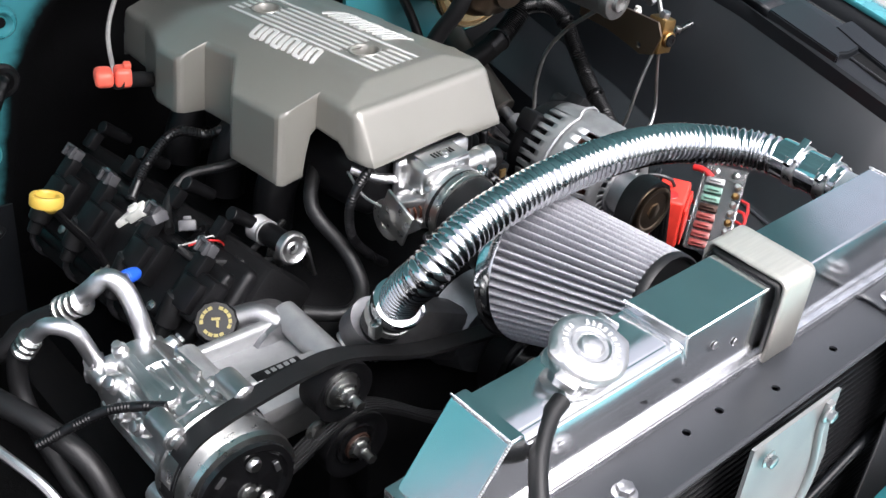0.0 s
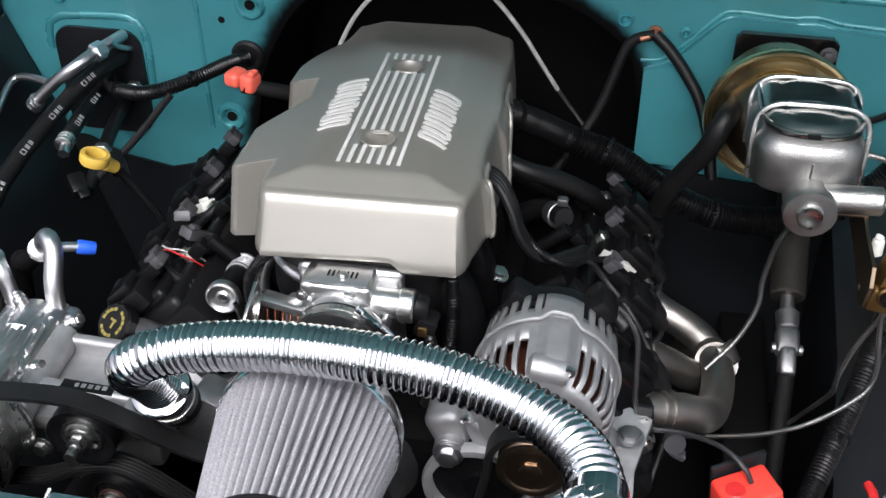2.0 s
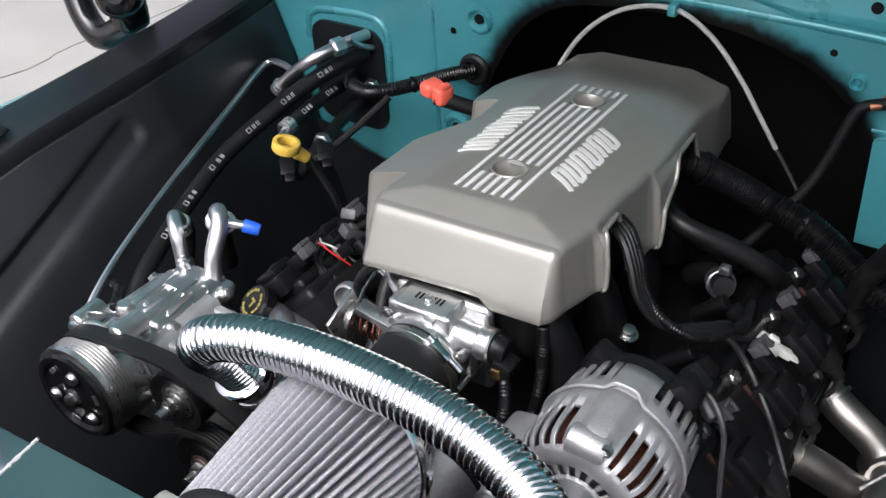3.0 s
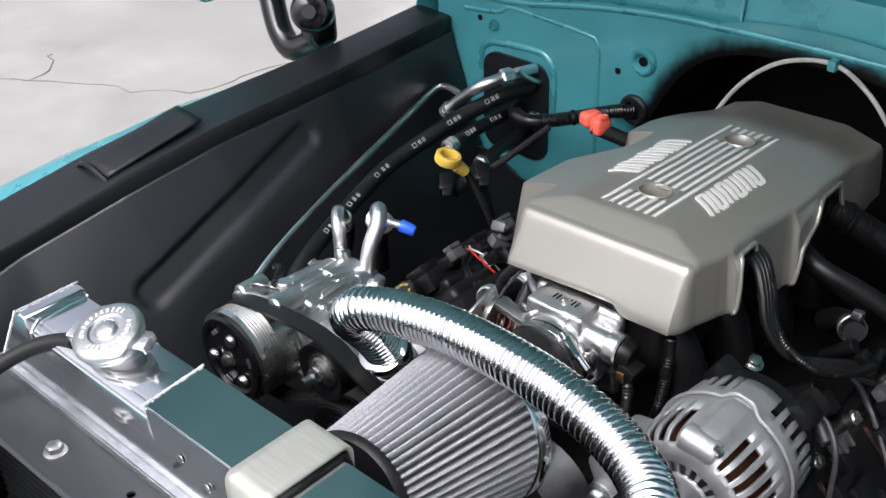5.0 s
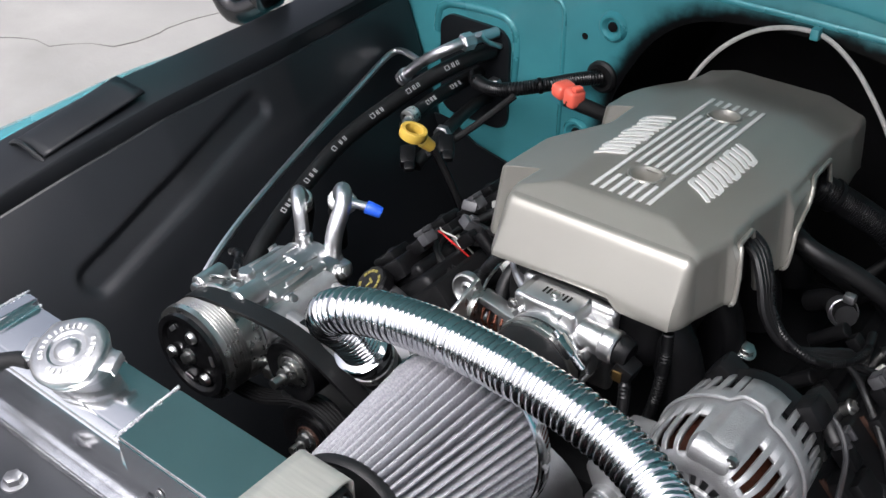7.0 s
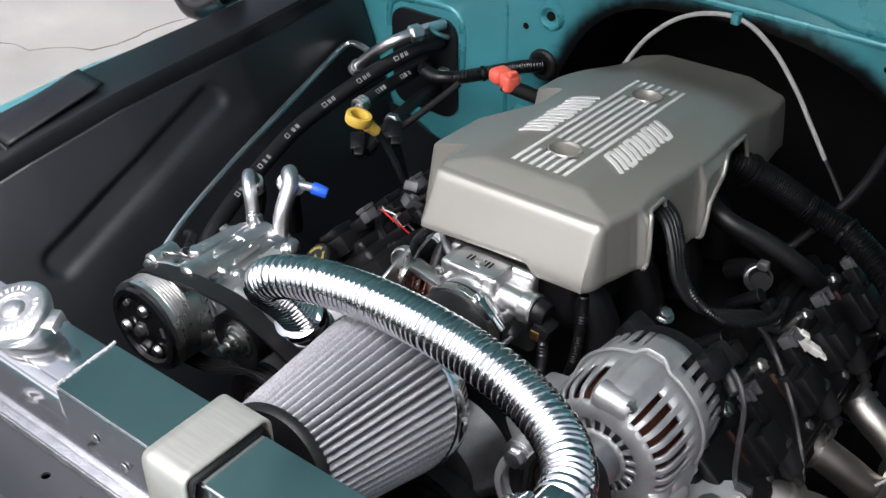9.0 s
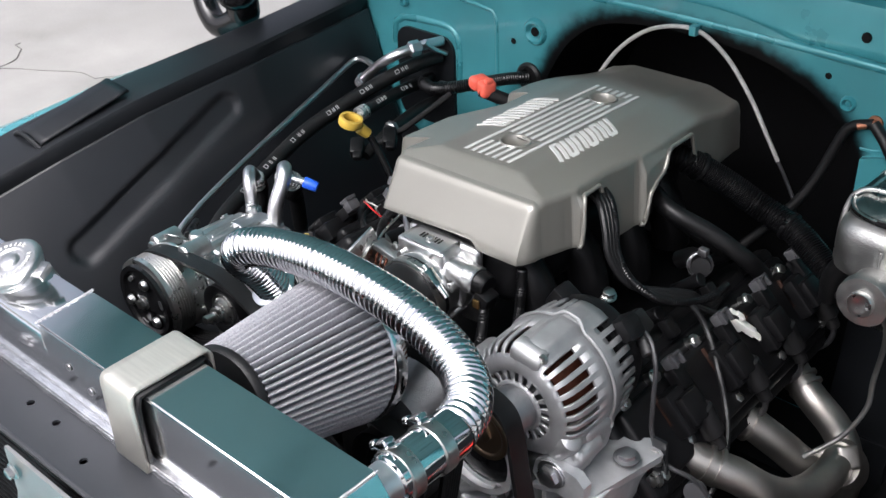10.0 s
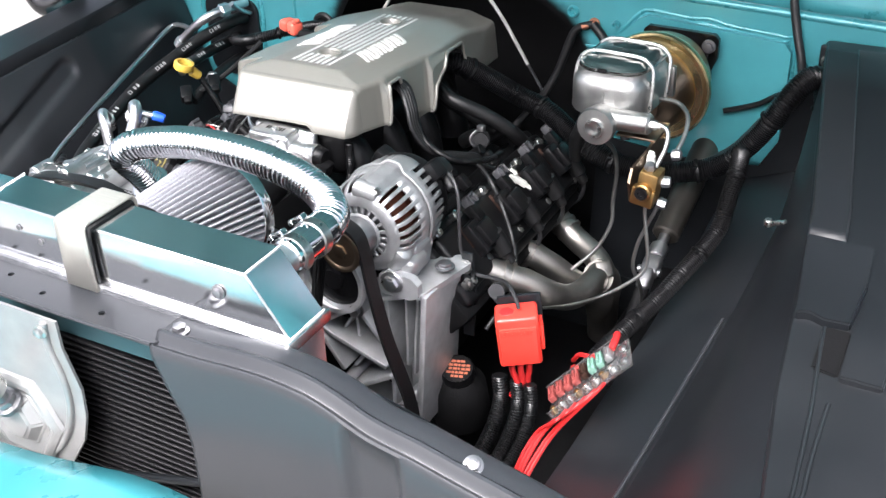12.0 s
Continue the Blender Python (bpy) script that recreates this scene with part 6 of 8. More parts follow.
def pump_bracket():
    th = thing("accessory_bracket", (-0.34, 0.42, 0.66), "cast aluminium accessory bracket with a black name plate", "engine bracket")
    bm = B()
    box(bm, (-0.352, 0.428, 0.738), (0.17, 0.090, 0.030), Matrix.Rotation(radians(2), 3, "Y"), 0.008, 3)
    part("casting", bm, ALU_CAST, th)
    bm = B()
    box(bm, (-0.352, 0.392, 0.757), (0.165, 0.018, 0.034), Matrix.Rotation(radians(2), 3, "Y"), 0.006, 3)
    part("web", bm, ALU_CAST, th)
    bm = B()
    box(bm, (-0.352, 0.470, 0.757), (0.165, 0.016, 0.034), Matrix.Rotation(radians(2), 3, "Y"), 0.006, 3)
    part("web", bm, ALU_CAST, th)
    bm = B()
    box(bm, (-0.278, 0.430, 0.757), (0.018, 0.080, 0.034), None, 0.006, 3)
    part("web", bm, ALU_CAST, th)
    bm = B()
    box(bm, (-0.426, 0.430, 0.757), (0.018, 0.080, 0.034), None, 0.006, 3)
    part("web", bm, ALU_CAST, th)
    bm = B()
    box(bm, (-0.352, 0.376, 0.738), (0.15, 0.03, 0.024), None, 0.006, 2)
    part("web", bm, ALU_CAST, th)
    bm = B()
    box(bm, (-0.352, 0.424, 0.700), (0.15, 0.07, 0.09), None, 0.01, 2)
    part("web", bm, ALU_CAST, th)
    for x in (-0.420, -0.285):
        bm = B()
        rod(bm, (x, 0.350, 0.762), (x, 0.48, 0.766), 0.018, 0.018, 24, 0.003)
        part("boss", bm, ALU_CAST, th)
    bm = B()
    rod(bm, (-0.255, 0.40, 0.755), (-0.222, 0.385, 0.775), 0.016, 0.013, 20, 0.002)
    part("outlet", bm, ALU_CAST, th)
    bm = B()
    box(bm, (-0.352, 0.392, 0.7740), (0.062, 0.014, 0.002), Matrix.Rotation(radians(3), 3, "Y"), 0.0008)
    np_ = part("name_plate", bm, PLASTIC, th, "black name plate")
    bm = B()
    for k in range(6):
        box(bm, (-0.374 + 0.0085 * k, 0.392, 0.7755), (0.0055 if k else 0.007, 0.006, 0.0006), None)
    part("print", bm, ALU_CAST, np_, "bars of print")
    for p in ((-0.428, 0.352, 0.762), (-0.278, 0.352, 0.762), (-0.395, 0.345, 0.72), (-0.345, 0.33, 0.725), (-0.24, 0.36, 0.765)):
        bm = B()
        hexbolt(bm, p, (0, -1, 0), 0.008, 0.010)
        part("bolt", bm, STEEL, th)
    # pump and filler cap behind it
    th2 = thing("steering_pump", (-0.33, 0.50, 0.66), "cast steering pump with a black filler cap ringed in yellow print", "pump")
    bm = B()
    lathe(bm, (-0.300, 0.455, 0.725), (-0.1, 1, 0.05), [(0.03, 0), (0.046, 0.004), (0.048, 0.05), (0.040, 0.07), (0.02, 0.075)], 32)
    tube(bm, [(-0.298, 0.468, 0.762), (-0.312, 0.490, 0.770), (-0.332, 0.504, 0.764), (-0.352, 0.512, 0.760)], 0.015, 20, 0.008)
    part("body", bm, ALU_DARK, th2)
    d = Vector((-0.35, -0.55, 0.76)).normalized()
    c = Vector((-0.360, 0.506, 0.766))
    bm = B()
    lathe(bm, c, d, [(0.020, 0), (0.0255, 0.001), (0.0255, 0.016), (0.023, 0.019), (0.0, 0.0195)], 36, lambda a, i: 1 + 0.03 * math.cos(12 * a))
    cap = part("filler_cap", bm, PLASTIC, th2, "black filler cap")
    bm = B()
    m = axis(c + d * 0.0198, d)
    for k in range(16):
        a = 2 * math.pi * k / 16
        if k % 5 == 4:
            continue
        t = B()
        box(t, (0.0165, 0, 0), (0.004, 0.0052, 0.0006))
        bmesh.ops.transform(t, matrix=m @ Matrix.Rotation(a, 4, "Z"), verts=t.verts)
        merge(bm, t)
    t = B()
    box(t, (0, 0.003, 0), (0.010, 0.003, 0.0006))
    box(t, (0.002, -0.003, 0), (0.003, 0.008, 0.0006))
    bmesh.ops.transform(t, matrix=m, verts=t.verts)
    merge(bm, t)
    part("yellow_print", bm, YELLOW_INK, cap, "ring of yellow print")


pump_bracket()


def canister():
    th = thing("sensor_canister", (-0.235, 0.57, 0.78), "small black canister with a dished metal cap and ridged band", "sensor")
    a, b = Vector((-0.236, 0.530, 0.812)), Vector((-0.236, 0.604, 0.801))
    d = (b - a).normalized()
    bm = B()
    rod(bm, a, b, 0.015, seg=24)
    part("body", bm, PLASTIC, th)
    bm = B()
    lathe(bm, a - d * 0.006, d, [(0.0, 0.006), (0.005, 0.006), (0.006, 0.002), (0.009, 0.004), (0.015, 0.003), (0.018, 0.0), (0.0205, 0.001), (0.0215, 0.004), (0.021, 0.011), (0.015, 0.013)], 36)
    part("front_cap", bm, ALU_POLISH, th, "drilled aluminium end cap")
    bm = B()
    prof = [(0.0150, 0.0), (0.0172, 0.0006), (0.0172, 0.0035)]
    for k in range(6):
        prof += [(0.0160, 0.0045 + 0.0028 * k), (0.0170, 0.0058 + 0.0028 * k)]
    prof += [(0.0160, 0.0215), (0.0174, 0.0225), (0.0174, 0.0260), (0.013, 0.028), (0, 0.028)]
    lathe(bm, b - d * 0.022, d, prof, 32)
    part("knurled_band", bm, ALU_CAST, th, "ridged grey metal band")
    bm = B()
    box(bm, (-0.246, 0.552, 0.788), (0.006, 0.03, 0.05), Matrix.Rotation(radians(14), 3, "X"), 0.002)
    box(bm, (-0.214, 0.53, 0.79), (0.004, 0.024, 0.05), Matrix.Rotation(radians(-14), 3, "Y"), 0.001)
    part("bracket", bm, STEEL, th)


canister()


def alternator_bracket():
    th = thing("alternator_bracket", (0.15, 0.38, 0.5), "ribbed cast aluminium bracket below the alternator", "engine bracket")
    bm = B()
    box(bm, (0.246, 0.415, 0.628), (0.011, 0.116, 0.262), Matrix.Rotation(radians(4), 3, "Y"), 0.003)
    part("side_plate", bm, ALU_BRACKET, th, "cast side plate")
    bm = B()
    plate(bm, [(0.178, 0.357), (0.252, 0.357), (0.276, 0.47), (0.25, 0.485), (0.19, 0.44)], [], Matrix.Translation((0, 0, 0.762)), 0.010)
    bmesh.ops.bevel(bm, geom=[e for e in bm.edges if len(e.link_faces) == 2 and e.calc_face_angle() > 0.8], offset=0.0025, segments=2, affect="EDGES")
    shelf = part("shelf", bm, ALU_BRACKET, th, "flat cast shelf below the alternator")
    bm = B()
    hexbolt(bm, (0.252, 0.43, 0.772), (0, 0, 1), 0.010, 0.008)
    part("bolt", bm, ALU_DARK, shelf)
    bm = B()
    plate(bm, [(0.038, 0.648), (0.129, 0.705), (0.172, 0.730), (0.245, 0.758), (0.232, 0.500), (0.175, 0.505), (0.094, 0.525), (0.095, 0.57)], [circle(0.135, 0.642, 0.018, 14)], facing(0.432), 0.010)
    part("web", bm, ALU_BRACKET, th, "back web of the casting")
    # ribs of the truss and the flutes of its right leg
    def rib(p, q, front, w, back=0.43):
        bm = B()
        y, d = (front + back) / 2, back - front
        a, b = Vector((p[0], y, p[1])), Vector((q[0], y, q[1]))
        ez = (b - a).normalized()
        ey = Vector((0, 1, 0))
        box(bm, (a + b) / 2, (w, d, (b - a).length + 0.004), Matrix((ey.cross(ez), ey, ez)).transposed(), min(0.003, w * 0.36))
        part("rib", bm, ALU_BRACKET, th)
    for p, q in (((0.044, 0.642), (0.175, 0.598)), ((0.044, 0.642), (0.095, 0.568)), ((0.044, 0.642), (0.129, 0.700)), ((0.129, 0.700), (0.178, 0.640)), ((0.094, 0.524), (0.184, 0.582)), ((0.120, 0.522), (0.176, 0.480)), ((0.172, 0.728), (0.245, 0.756))):
        rib(p, q, 0.362, 0.009)
    for p, q in (((0.110, 0.690), (0.112, 0.618)), ((0.135, 0.612), (0.100, 0.560)), ((0.150, 0.606), (0.160, 0.56)), ((0.082, 0.628), (0.110, 0.668))):
        rib(p, q, 0.388, 0.006)
    rib((0.176, 0.730), (0.182, 0.490), 0.376, 0.008)
    rib((0.207, 0.740), (0.205, 0.600), 0.384, 0.005)
    rib((0.226, 0.745), (0.212, 0.580), 0.390, 0.005)
    bm = B()
    t = B()
    bmesh.ops.create_uvsphere(t, u_segments=24, v_segments=14, radius=1.0)
    bmesh.ops.transform(t, matrix=Matrix.Translation((0.214, 0.424, 0.606)) @ Matrix.Diagonal((0.020, 0.024, 0.046, 1)), verts=t.verts)
    merge(bm, t)
    part("foot_pad", bm, ALU_BRACKET, th, "smooth cast pad at the foot of the leg")
    for x, z, r in ((0.129, 0.697, 0.015), (0.046, 0.643, 0.013), (0.098, 0.545, 0.010), (0.204, 0.525, 0.011)):
        bm = B()
        rod(bm, (x, 0.44, z), (x, 0.362, z), r, r * 0.95, 22, 0.002)
        boss = part("bolt_boss", bm, ALU_BRACKET, th)
        bm = B()
        hexbolt(bm, (x, 0.362, z), (0, -1, 0), r * 0.62, 0.010)
        part("bolt", bm, ALU_DARK, boss)
    bm = B()
    plate(bm, [(0.184, 0.785), (0.200, 0.797), (0.240, 0.790), (0.250, 0.780), (0.250, 0.760), (0.236, 0.752), (0.190, 0.752), (0.180, 0.765)], [], facing(0.350), 0.014)
    bmesh.ops.bevel(bm, geom=[e for e in bm.edges if len(e.link_faces) == 2 and e.calc_face_angle() > 0.6], offset=0.003, segments=2, affect="EDGES")
    arm = part("adjuster_arm", bm, ALU_BRACKET, th, "short cast ear below the alternator")
    bm = B()
    hexbolt(bm, (0.206, 0.350, 0.777), (0, -1, 0), 0.0115, 0.011)
    part("bolt", bm, STEEL, arm)
    bm = B()
    plate(bm, [(0.258, 0.775), (0.276, 0.775), (0.282, 0.70), (0.276, 0.62), (0.258, 0.62)], [], facing(0.474), 0.004)
    part("head_plate", bm, BLACK_PAINT, th, "black plate at the cylinder head's end")
    for x, z in ((0.266, 0.752), (0.269, 0.722), (0.269, 0.690)):
        bm = B()
        hexbolt(bm, (x, 0.469, z), (0, -1, 0), 0.0075, 0.009)
        part("plate_bolt", bm, STEEL, th)
    bm = B()
    lathe(bm, (0.100, 0.342, 0.752), (0, 1, 0), [(0.050, 0), (0.058, 0.0), (0.060, 0.006), (0.058, 0.014), (0.05, 0.014)], 48, None, False)
    part("tensioner_rim", bm, ALU_BRACKET, th, "cast tensioner rim")
    bm = B()
    lathe(bm, (0.100, 0.347, 0.752), (0, 1, 0), [(0.0, 0.0), (0.016, 0.0), (0.018, 0.006), (0.049, 0.010)], 40)
    part("tensioner_disc", bm, BLACK_GLOSS, th, "black tensioner disc")


alternator_bracket()


def headers():
    th = thing("exhaust_header", (0.35, 0.70, 0.5), "bare stainless exhaust header with merging primary pipes", "exhaust")
    runs = [[(0.262, 0.545, 0.705), (0.292, 0.560, 0.689), (0.318, 0.578, 0.676), (0.345, 0.602, 0.650), (0.360, 0.645, 0.618), (0.370, 0.695, 0.600), (0.373, 0.750, 0.594), (0.366, 0.800, 0.582), (0.350, 0.850, 0.545), (0.335, 0.90, 0.490)],
            [(0.235, 0.690, 0.668), (0.268, 0.710, 0.645), (0.288, 0.720, 0.629), (0.308, 0.732, 0.610), (0.332, 0.752, 0.580), (0.350, 0.79, 0.545), (0.35, 0.84, 0.50)],
            [(0.238, 0.880, 0.630), (0.274, 0.862, 0.612), (0.300, 0.855, 0.598), (0.332, 0.840, 0.590), (0.360, 0.818, 0.580), (0.373, 0.80, 0.555), (0.366, 0.81, 0.515), (0.345, 0.85, 0.46)]]
    for k, r in enumerate(runs):
        bm = B()
        tube(bm, r, 0.0225, 28, 0.008)
        p = part("primary_pipe", bm, HEADER, th)
        a, b = Vector(r[0]), Vector(r[2])
        d = (b - a).normalized()
        for o in (0.026, 0.040):
            bm = B()
            lathe(bm, a + d * o, d, [(0.0215, 0), (0.0258, 0.001), (0.0258, 0.006), (0.0215, 0.007)], 28)
            part("weld_collar", bm, HEADER, p)
    bm = B()
    tube(bm, [(0.372, 0.770, 0.590), (0.374, 0.792, 0.574), (0.368, 0.820, 0.540), (0.352, 0.86, 0.49), (0.33, 0.92, 0.40), (0.32, 0.95, 0.34)], 0.030, 28, 0.010)
    part("collector", bm, HEADER, th)
    bm = B()
    t = B()
    bmesh.ops.create_grid(t, x_segments=6, y_segments=6, size=0.016)
    for v in t.verts:
        v.co.z = -0.6 * (v.co.x ** 2) / 0.06
    bmesh.ops.transform(t, matrix=axis((0.388, 0.768, 0.612), (0.55, -0.45, 0.6)), verts=t.verts)
    merge(bm, t)
    thicken(part("weld_patch", bm, HEADER, th, "welded joining patch"), 0.003)
    bm = B()
    box(bm, (0.230, 0.70, 0.668), (0.010, 0.46, 0.05), Matrix.Rotation(radians(-35), 3, "Y"), 0.003)
    part("flange", bm, HEADER, th)
    for y, x, z in ((0.60, 0.250, 0.665), (0.64, 0.246, 0.662), (0.76, 0.243, 0.650), (0.80, 0.243, 0.646), (0.92, 0.24, 0.632)):
        bm = B()
        hexbolt(bm, (x, y, z), (0.8, 0, 0.6), 0.0065, 0.010)
        part("header_bolt", bm, STEEL, th)


headers()


# ---- brakes ----
def brakes():
    bo = thing("brake_booster", (0.406, 0.95, 0.80), "round brake booster in iridescent yellow zinc plating", "brake booster")
    c = Vector((0.407, 0.950, 0.910))
    k = 0.86
    bm = B()
    lathe(bm, c, (0, -1, 0), [(r * k, h) for r, h in ((0.060, -0.040), (0.082, -0.034), (0.094, -0.010), (0.100, 0.024), (0.107, 0.037), (0.110, 0.042), (0.1105, 0.047), (0.107, 0.052), (0.100, 0.0525), (0.0975, 0.047), (0.094, 0.046), (0.091, 0.049), (0.086, 0.049), (0.083, 0.056))], 80)
    part("shell", bm, ZINC, bo)
    bm = B()
    lathe(bm, c, (0, -1, 0), [(r * k, h) for r, h in ((0.084, 0.050), (0.082, 0.066), (0.077, 0.074), (0.072, 0.090), (0.062, 0.104), (0.046, 0.112), (0.040, 0.120), (0.040, 0.130), (0.0, 0.131))], 72)
    part("front_dome", bm, PURPLE_ZINC, bo, "purple-tinged stepped dome")
    bm = B()
    lathe(bm, c, (0, -1, 0), [(r * k, h) for r, h in ((0.106, 0.0365), (0.1120, 0.038), (0.1135, 0.0445), (0.1120, 0.050), (0.106, 0.0515))], 80)
    part("crimp_band", bm, GOLD_ZINC, bo, "bright rolled seam")
    bm = B()
    plate(bm, [(0.346, 0.84), (0.44, 0.84), (0.468, 0.90), (0.482, 0.935), (0.482, 0.970), (0.474, 0.978), (0.354, 0.978), (0.346, 0.970)], [], facing(1.006), 0.010)
    box(bm, (0.414, 1.020, 0.895), (0.11, 0.04, 0.12), None, 0.012)
    part("mounting_plate", bm, BLACK_GLOSS, bo, "black mounting bracket")
    bm = B()
    hexbolt(bm, (0.468, 0.996, 0.960), (0, -1, 0), 0.008, 0.010)
    part("stud_nut", bm, CLIP_GREY, bo, "dull stud nut")
    bm = B()
    rod(bm, (0.350, 0.895, 0.935), (0.338, 0.862, 0.932), 0.011, 0.010, 18, 0.002)
    part("check_valve", bm, RUBBER, bo, "black vacuum check valve")
    mc = thing("master_cylinder", (0.42, 0.70, 0.93), "cast twin-chamber brake master cylinder with wire bails over its lid", "master cylinder")
    bm = B()
    rod(bm, (0.418, 0.84, 0.955), (0.416, 0.618, 0.962), 0.0265, 0.0265, 32, 0.003)
    lathe(bm, (0.416, 0.604, 0.963), (0, 1, 0), [(0.019, 0), (0.0280, 0.001), (0.0290, 0.003), (0.0290, 0.013), (0.026, 0.015)], 40)
    box(bm, (0.413, 0.838, 0.955), (0.10, 0.014, 0.055), None, 0.006, 2)
    part("bore", bm, IRON, mc)
    bm = B()
    lathe(bm, (0.416, 0.598, 0.963), (0, 1, 0), [(0.0, 0.001), (0.005, 0.0015), (0.008, 0.0), (0.0135, 0.0), (0.0145, 0.002), (0.0145, 0.008)], 28)
    part("end_plug", bm, STEEL, mc)
    bm = B()
    rod(bm, (0.425, 0.634, 0.968), (0.494, 0.632, 0.972), 0.0165, 0.0160, 28, 0.003)
    part("outlet_boss", bm, IRON, mc)
    bm = B()
    lathe(bm, (0.493, 0.632, 0.972), (1, -0.05, 0.06), [(0.0075, 0), (0.0075, 0.009), (0.005, 0.012), (0.005, 0.016)], 6)
    part("flare_nut", bm, STEEL, mc)
    # reservoir: a half-round front with straight sides behind, tilted up to the front
    def d_ring(z, g, n=2.2):
        arc = [(math.cos(a), math.sin(a)) for a in [math.pi + math.pi * k / 26 for k in range(27)]]
        pts = [(g * math.copysign(abs(cx) ** (2 / n), cx), -g * abs(cy) ** (2 / n)) for cx, cy in arc]
        back = 0.085 + (g - 0.055)
        pts += [(g + 0.018 * (math.cos(a) - 1), back - 0.018 + 0.018 * math.sin(a)) for a in [math.pi / 2 * k / 5 for k in range(6)]]
        pts += [(-g - 0.018 * (math.cos(a) - 1), back - 0.018 + 0.018 * math.sin(a)) for a in [math.pi / 2 * k / 5 for k in range(5, -1, -1)]]
        return [(0.412 + px, 0.700 + py, z - 0.07 * py) for px, py in pts]
    def stack(rings):
        bm = B()
        vs = [[bm.verts.new(p) for p in r] for r in rings]
        n = len(vs[0])
        for a, b in zip(vs, vs[1:]):
            for i in range(n):
                bm.faces.new((a[i], a[(i + 1) % n], b[(i + 1) % n], b[i]))
        bm.faces.new(vs[0][::-1])
        bm.faces.new(vs[-1])
        bmesh.ops.remove_doubles(bm, verts=bm.verts, dist=0.0001)
        return bm
    bm = stack([d_ring(z, g, 3.4) for z, g in ((0.958, 0.050), (0.9585, 0.0560), (0.961, 0.0588), (0.966, 0.0600), (0.990, 0.0606), (1.004, 0.0602), (1.012, 0.0585), (1.017, 0.0550), (1.021, 0.0530), (1.028, 0.0525))])
    rod(bm, (0.414, 0.6390, 0.978), (0.414, 0.6400, 1.006), 0.0016, 0.0016, 8)
    part("reservoir", bm, IRON, mc, "cast reservoir with a moulding seam down its front")
    lid = part("lid", stack([d_ring(z, g, 2.4) for z, g in ((1.028, 0.0525), (1.0285, 0.0550), (1.030, 0.0562), (1.034, 0.0562), (1.0355, 0.0545), (1.0350, 0.0515), (1.0365, 0.0495), (1.0410, 0.0455), (1.0425, 0.0400))]), LID, mc, "pressed zinc lid with a rolled rim")
    bm = B()
    t = B()
    bmesh.ops.create_uvsphere(t, u_segments=28, v_segments=12, radius=1.0)
    bmesh.ops.transform(t, matrix=Matrix.Translation((0.412, 0.690, 1.0425)) @ Matrix.Diagonal((0.030, 0.024, 0.003, 1)), verts=t.verts)
    merge(bm, t)
    t = B()
    bmesh.ops.create_uvsphere(t, u_segments=28, v_segments=12, radius=1.0)
    bmesh.ops.transform(t, matrix=Matrix.Translation((0.412, 0.752, 1.0385)) @ Matrix.Diagonal((0.030, 0.020, 0.0025, 1)), verts=t.verts)
    merge(bm, t)
    part("pressed_dome", bm, LID, lid, "pressed oval domes in the lid")
    bm = B()
    box(bm, (0.409, 0.6425, 1.0375), (0.014, 0.004, 0.005), None, 0.001)
    part("lid_tab", bm, BLACK_FLAT, lid, "dark tab at the lid's rim")
    for y, zt in ((0.690, 1.048), (0.768, 1.040)):
        bm = B()
        tube(bm, [(0.352, y - 0.012, 0.958), (0.3505, y - 0.006, 1.005), (0.354, y, zt - 0.018), (0.364, y + 0.001, zt - 0.005), (0.380, y + 0.002, zt), (0.412, y + 0.002, zt + 0.0005), (0.446, y + 0.002, zt), (0.462, y + 0.001, zt - 0.005), (0.472, y, zt - 0.018), (0.4745, y - 0.006, 1.005), (0.473, y - 0.012, 0.958)], 0.0031, 12, 0.005)
        part("bail", bm, STEEL, mc, "bent wire bail")
    va = thing("proportioning_valve", (0.51, 0.59, 0.84), "brass brake proportioning valve on a plated bracket", "brake valve")
    bm = B()
    box(bm, (0.512, 0.588, 0.896), (0.030, 0.034, 0.056), Matrix.Rotation(radians(8), 3, "Y"), 0.004)
    box(bm, (0.508, 0.574, 0.884), (0.036, 0.012, 0.030), Matrix.Rotation(radians(8), 3, "Y"), 0.003)
    rod(bm, (0.510, 0.574, 0.894), (0.509, 0.562, 0.894), 0.0135, 0.0135, 22, 0.002)
    part("body", bm, BRASS, va)
    bm = B()
    lathe(bm, (0.509, 0.563, 0.894), (-0.1, -1, 0), [(0.004, 0.002), (0.005, 0.004), (0.0095, 0.004), (0.0105, 0.0)], 20)
    part("end_plug", bm, PLASTIC, va)
    for p, d in (((0.512, 0.585, 0.922), (0.1, -0.2, 1)), ((0.527, 0.600, 0.900), (1, 0.1, 0.1)), ((0.530, 0.632, 0.930), (1, 0, 0.2)), ((0.527, 0.590, 0.870), (1, 0, -0.1))):
        bm = B()
        lathe(bm, p, d, [(0.0085, 0), (0.0085, 0.010), (0.007, 0.013), (0, 0.0135)], 6)
        part("plug_bolt", bm, ALU_DARK, va)
    bm = B()
    wall = Matrix(((0, 0, 1, 0.490), (1, 0, 0, 0), (0, 1, 0, 0), (0, 0, 0, 1)))
    plate(bm, [(0.735, 0.900), (0.735, 0.880), (0.675, 0.878), (0.624, 0.868), (0.600, 0.862), (0.575, 0.870), (0.565, 0.905), (0.575, 0.925), (0.640, 0.925), (0.680, 0.930)], [circle(0.605, 0.876, 0.005, 12)], wall, 0.004)
    box(bm, (0.46, 0.70, 0.928), (0.064, 0.07, 0.005), None, 0.002)
    part("bracket", bm, PURPLE_ZINC, va, "plated bracket arm below the cylinder")
    bm = B()
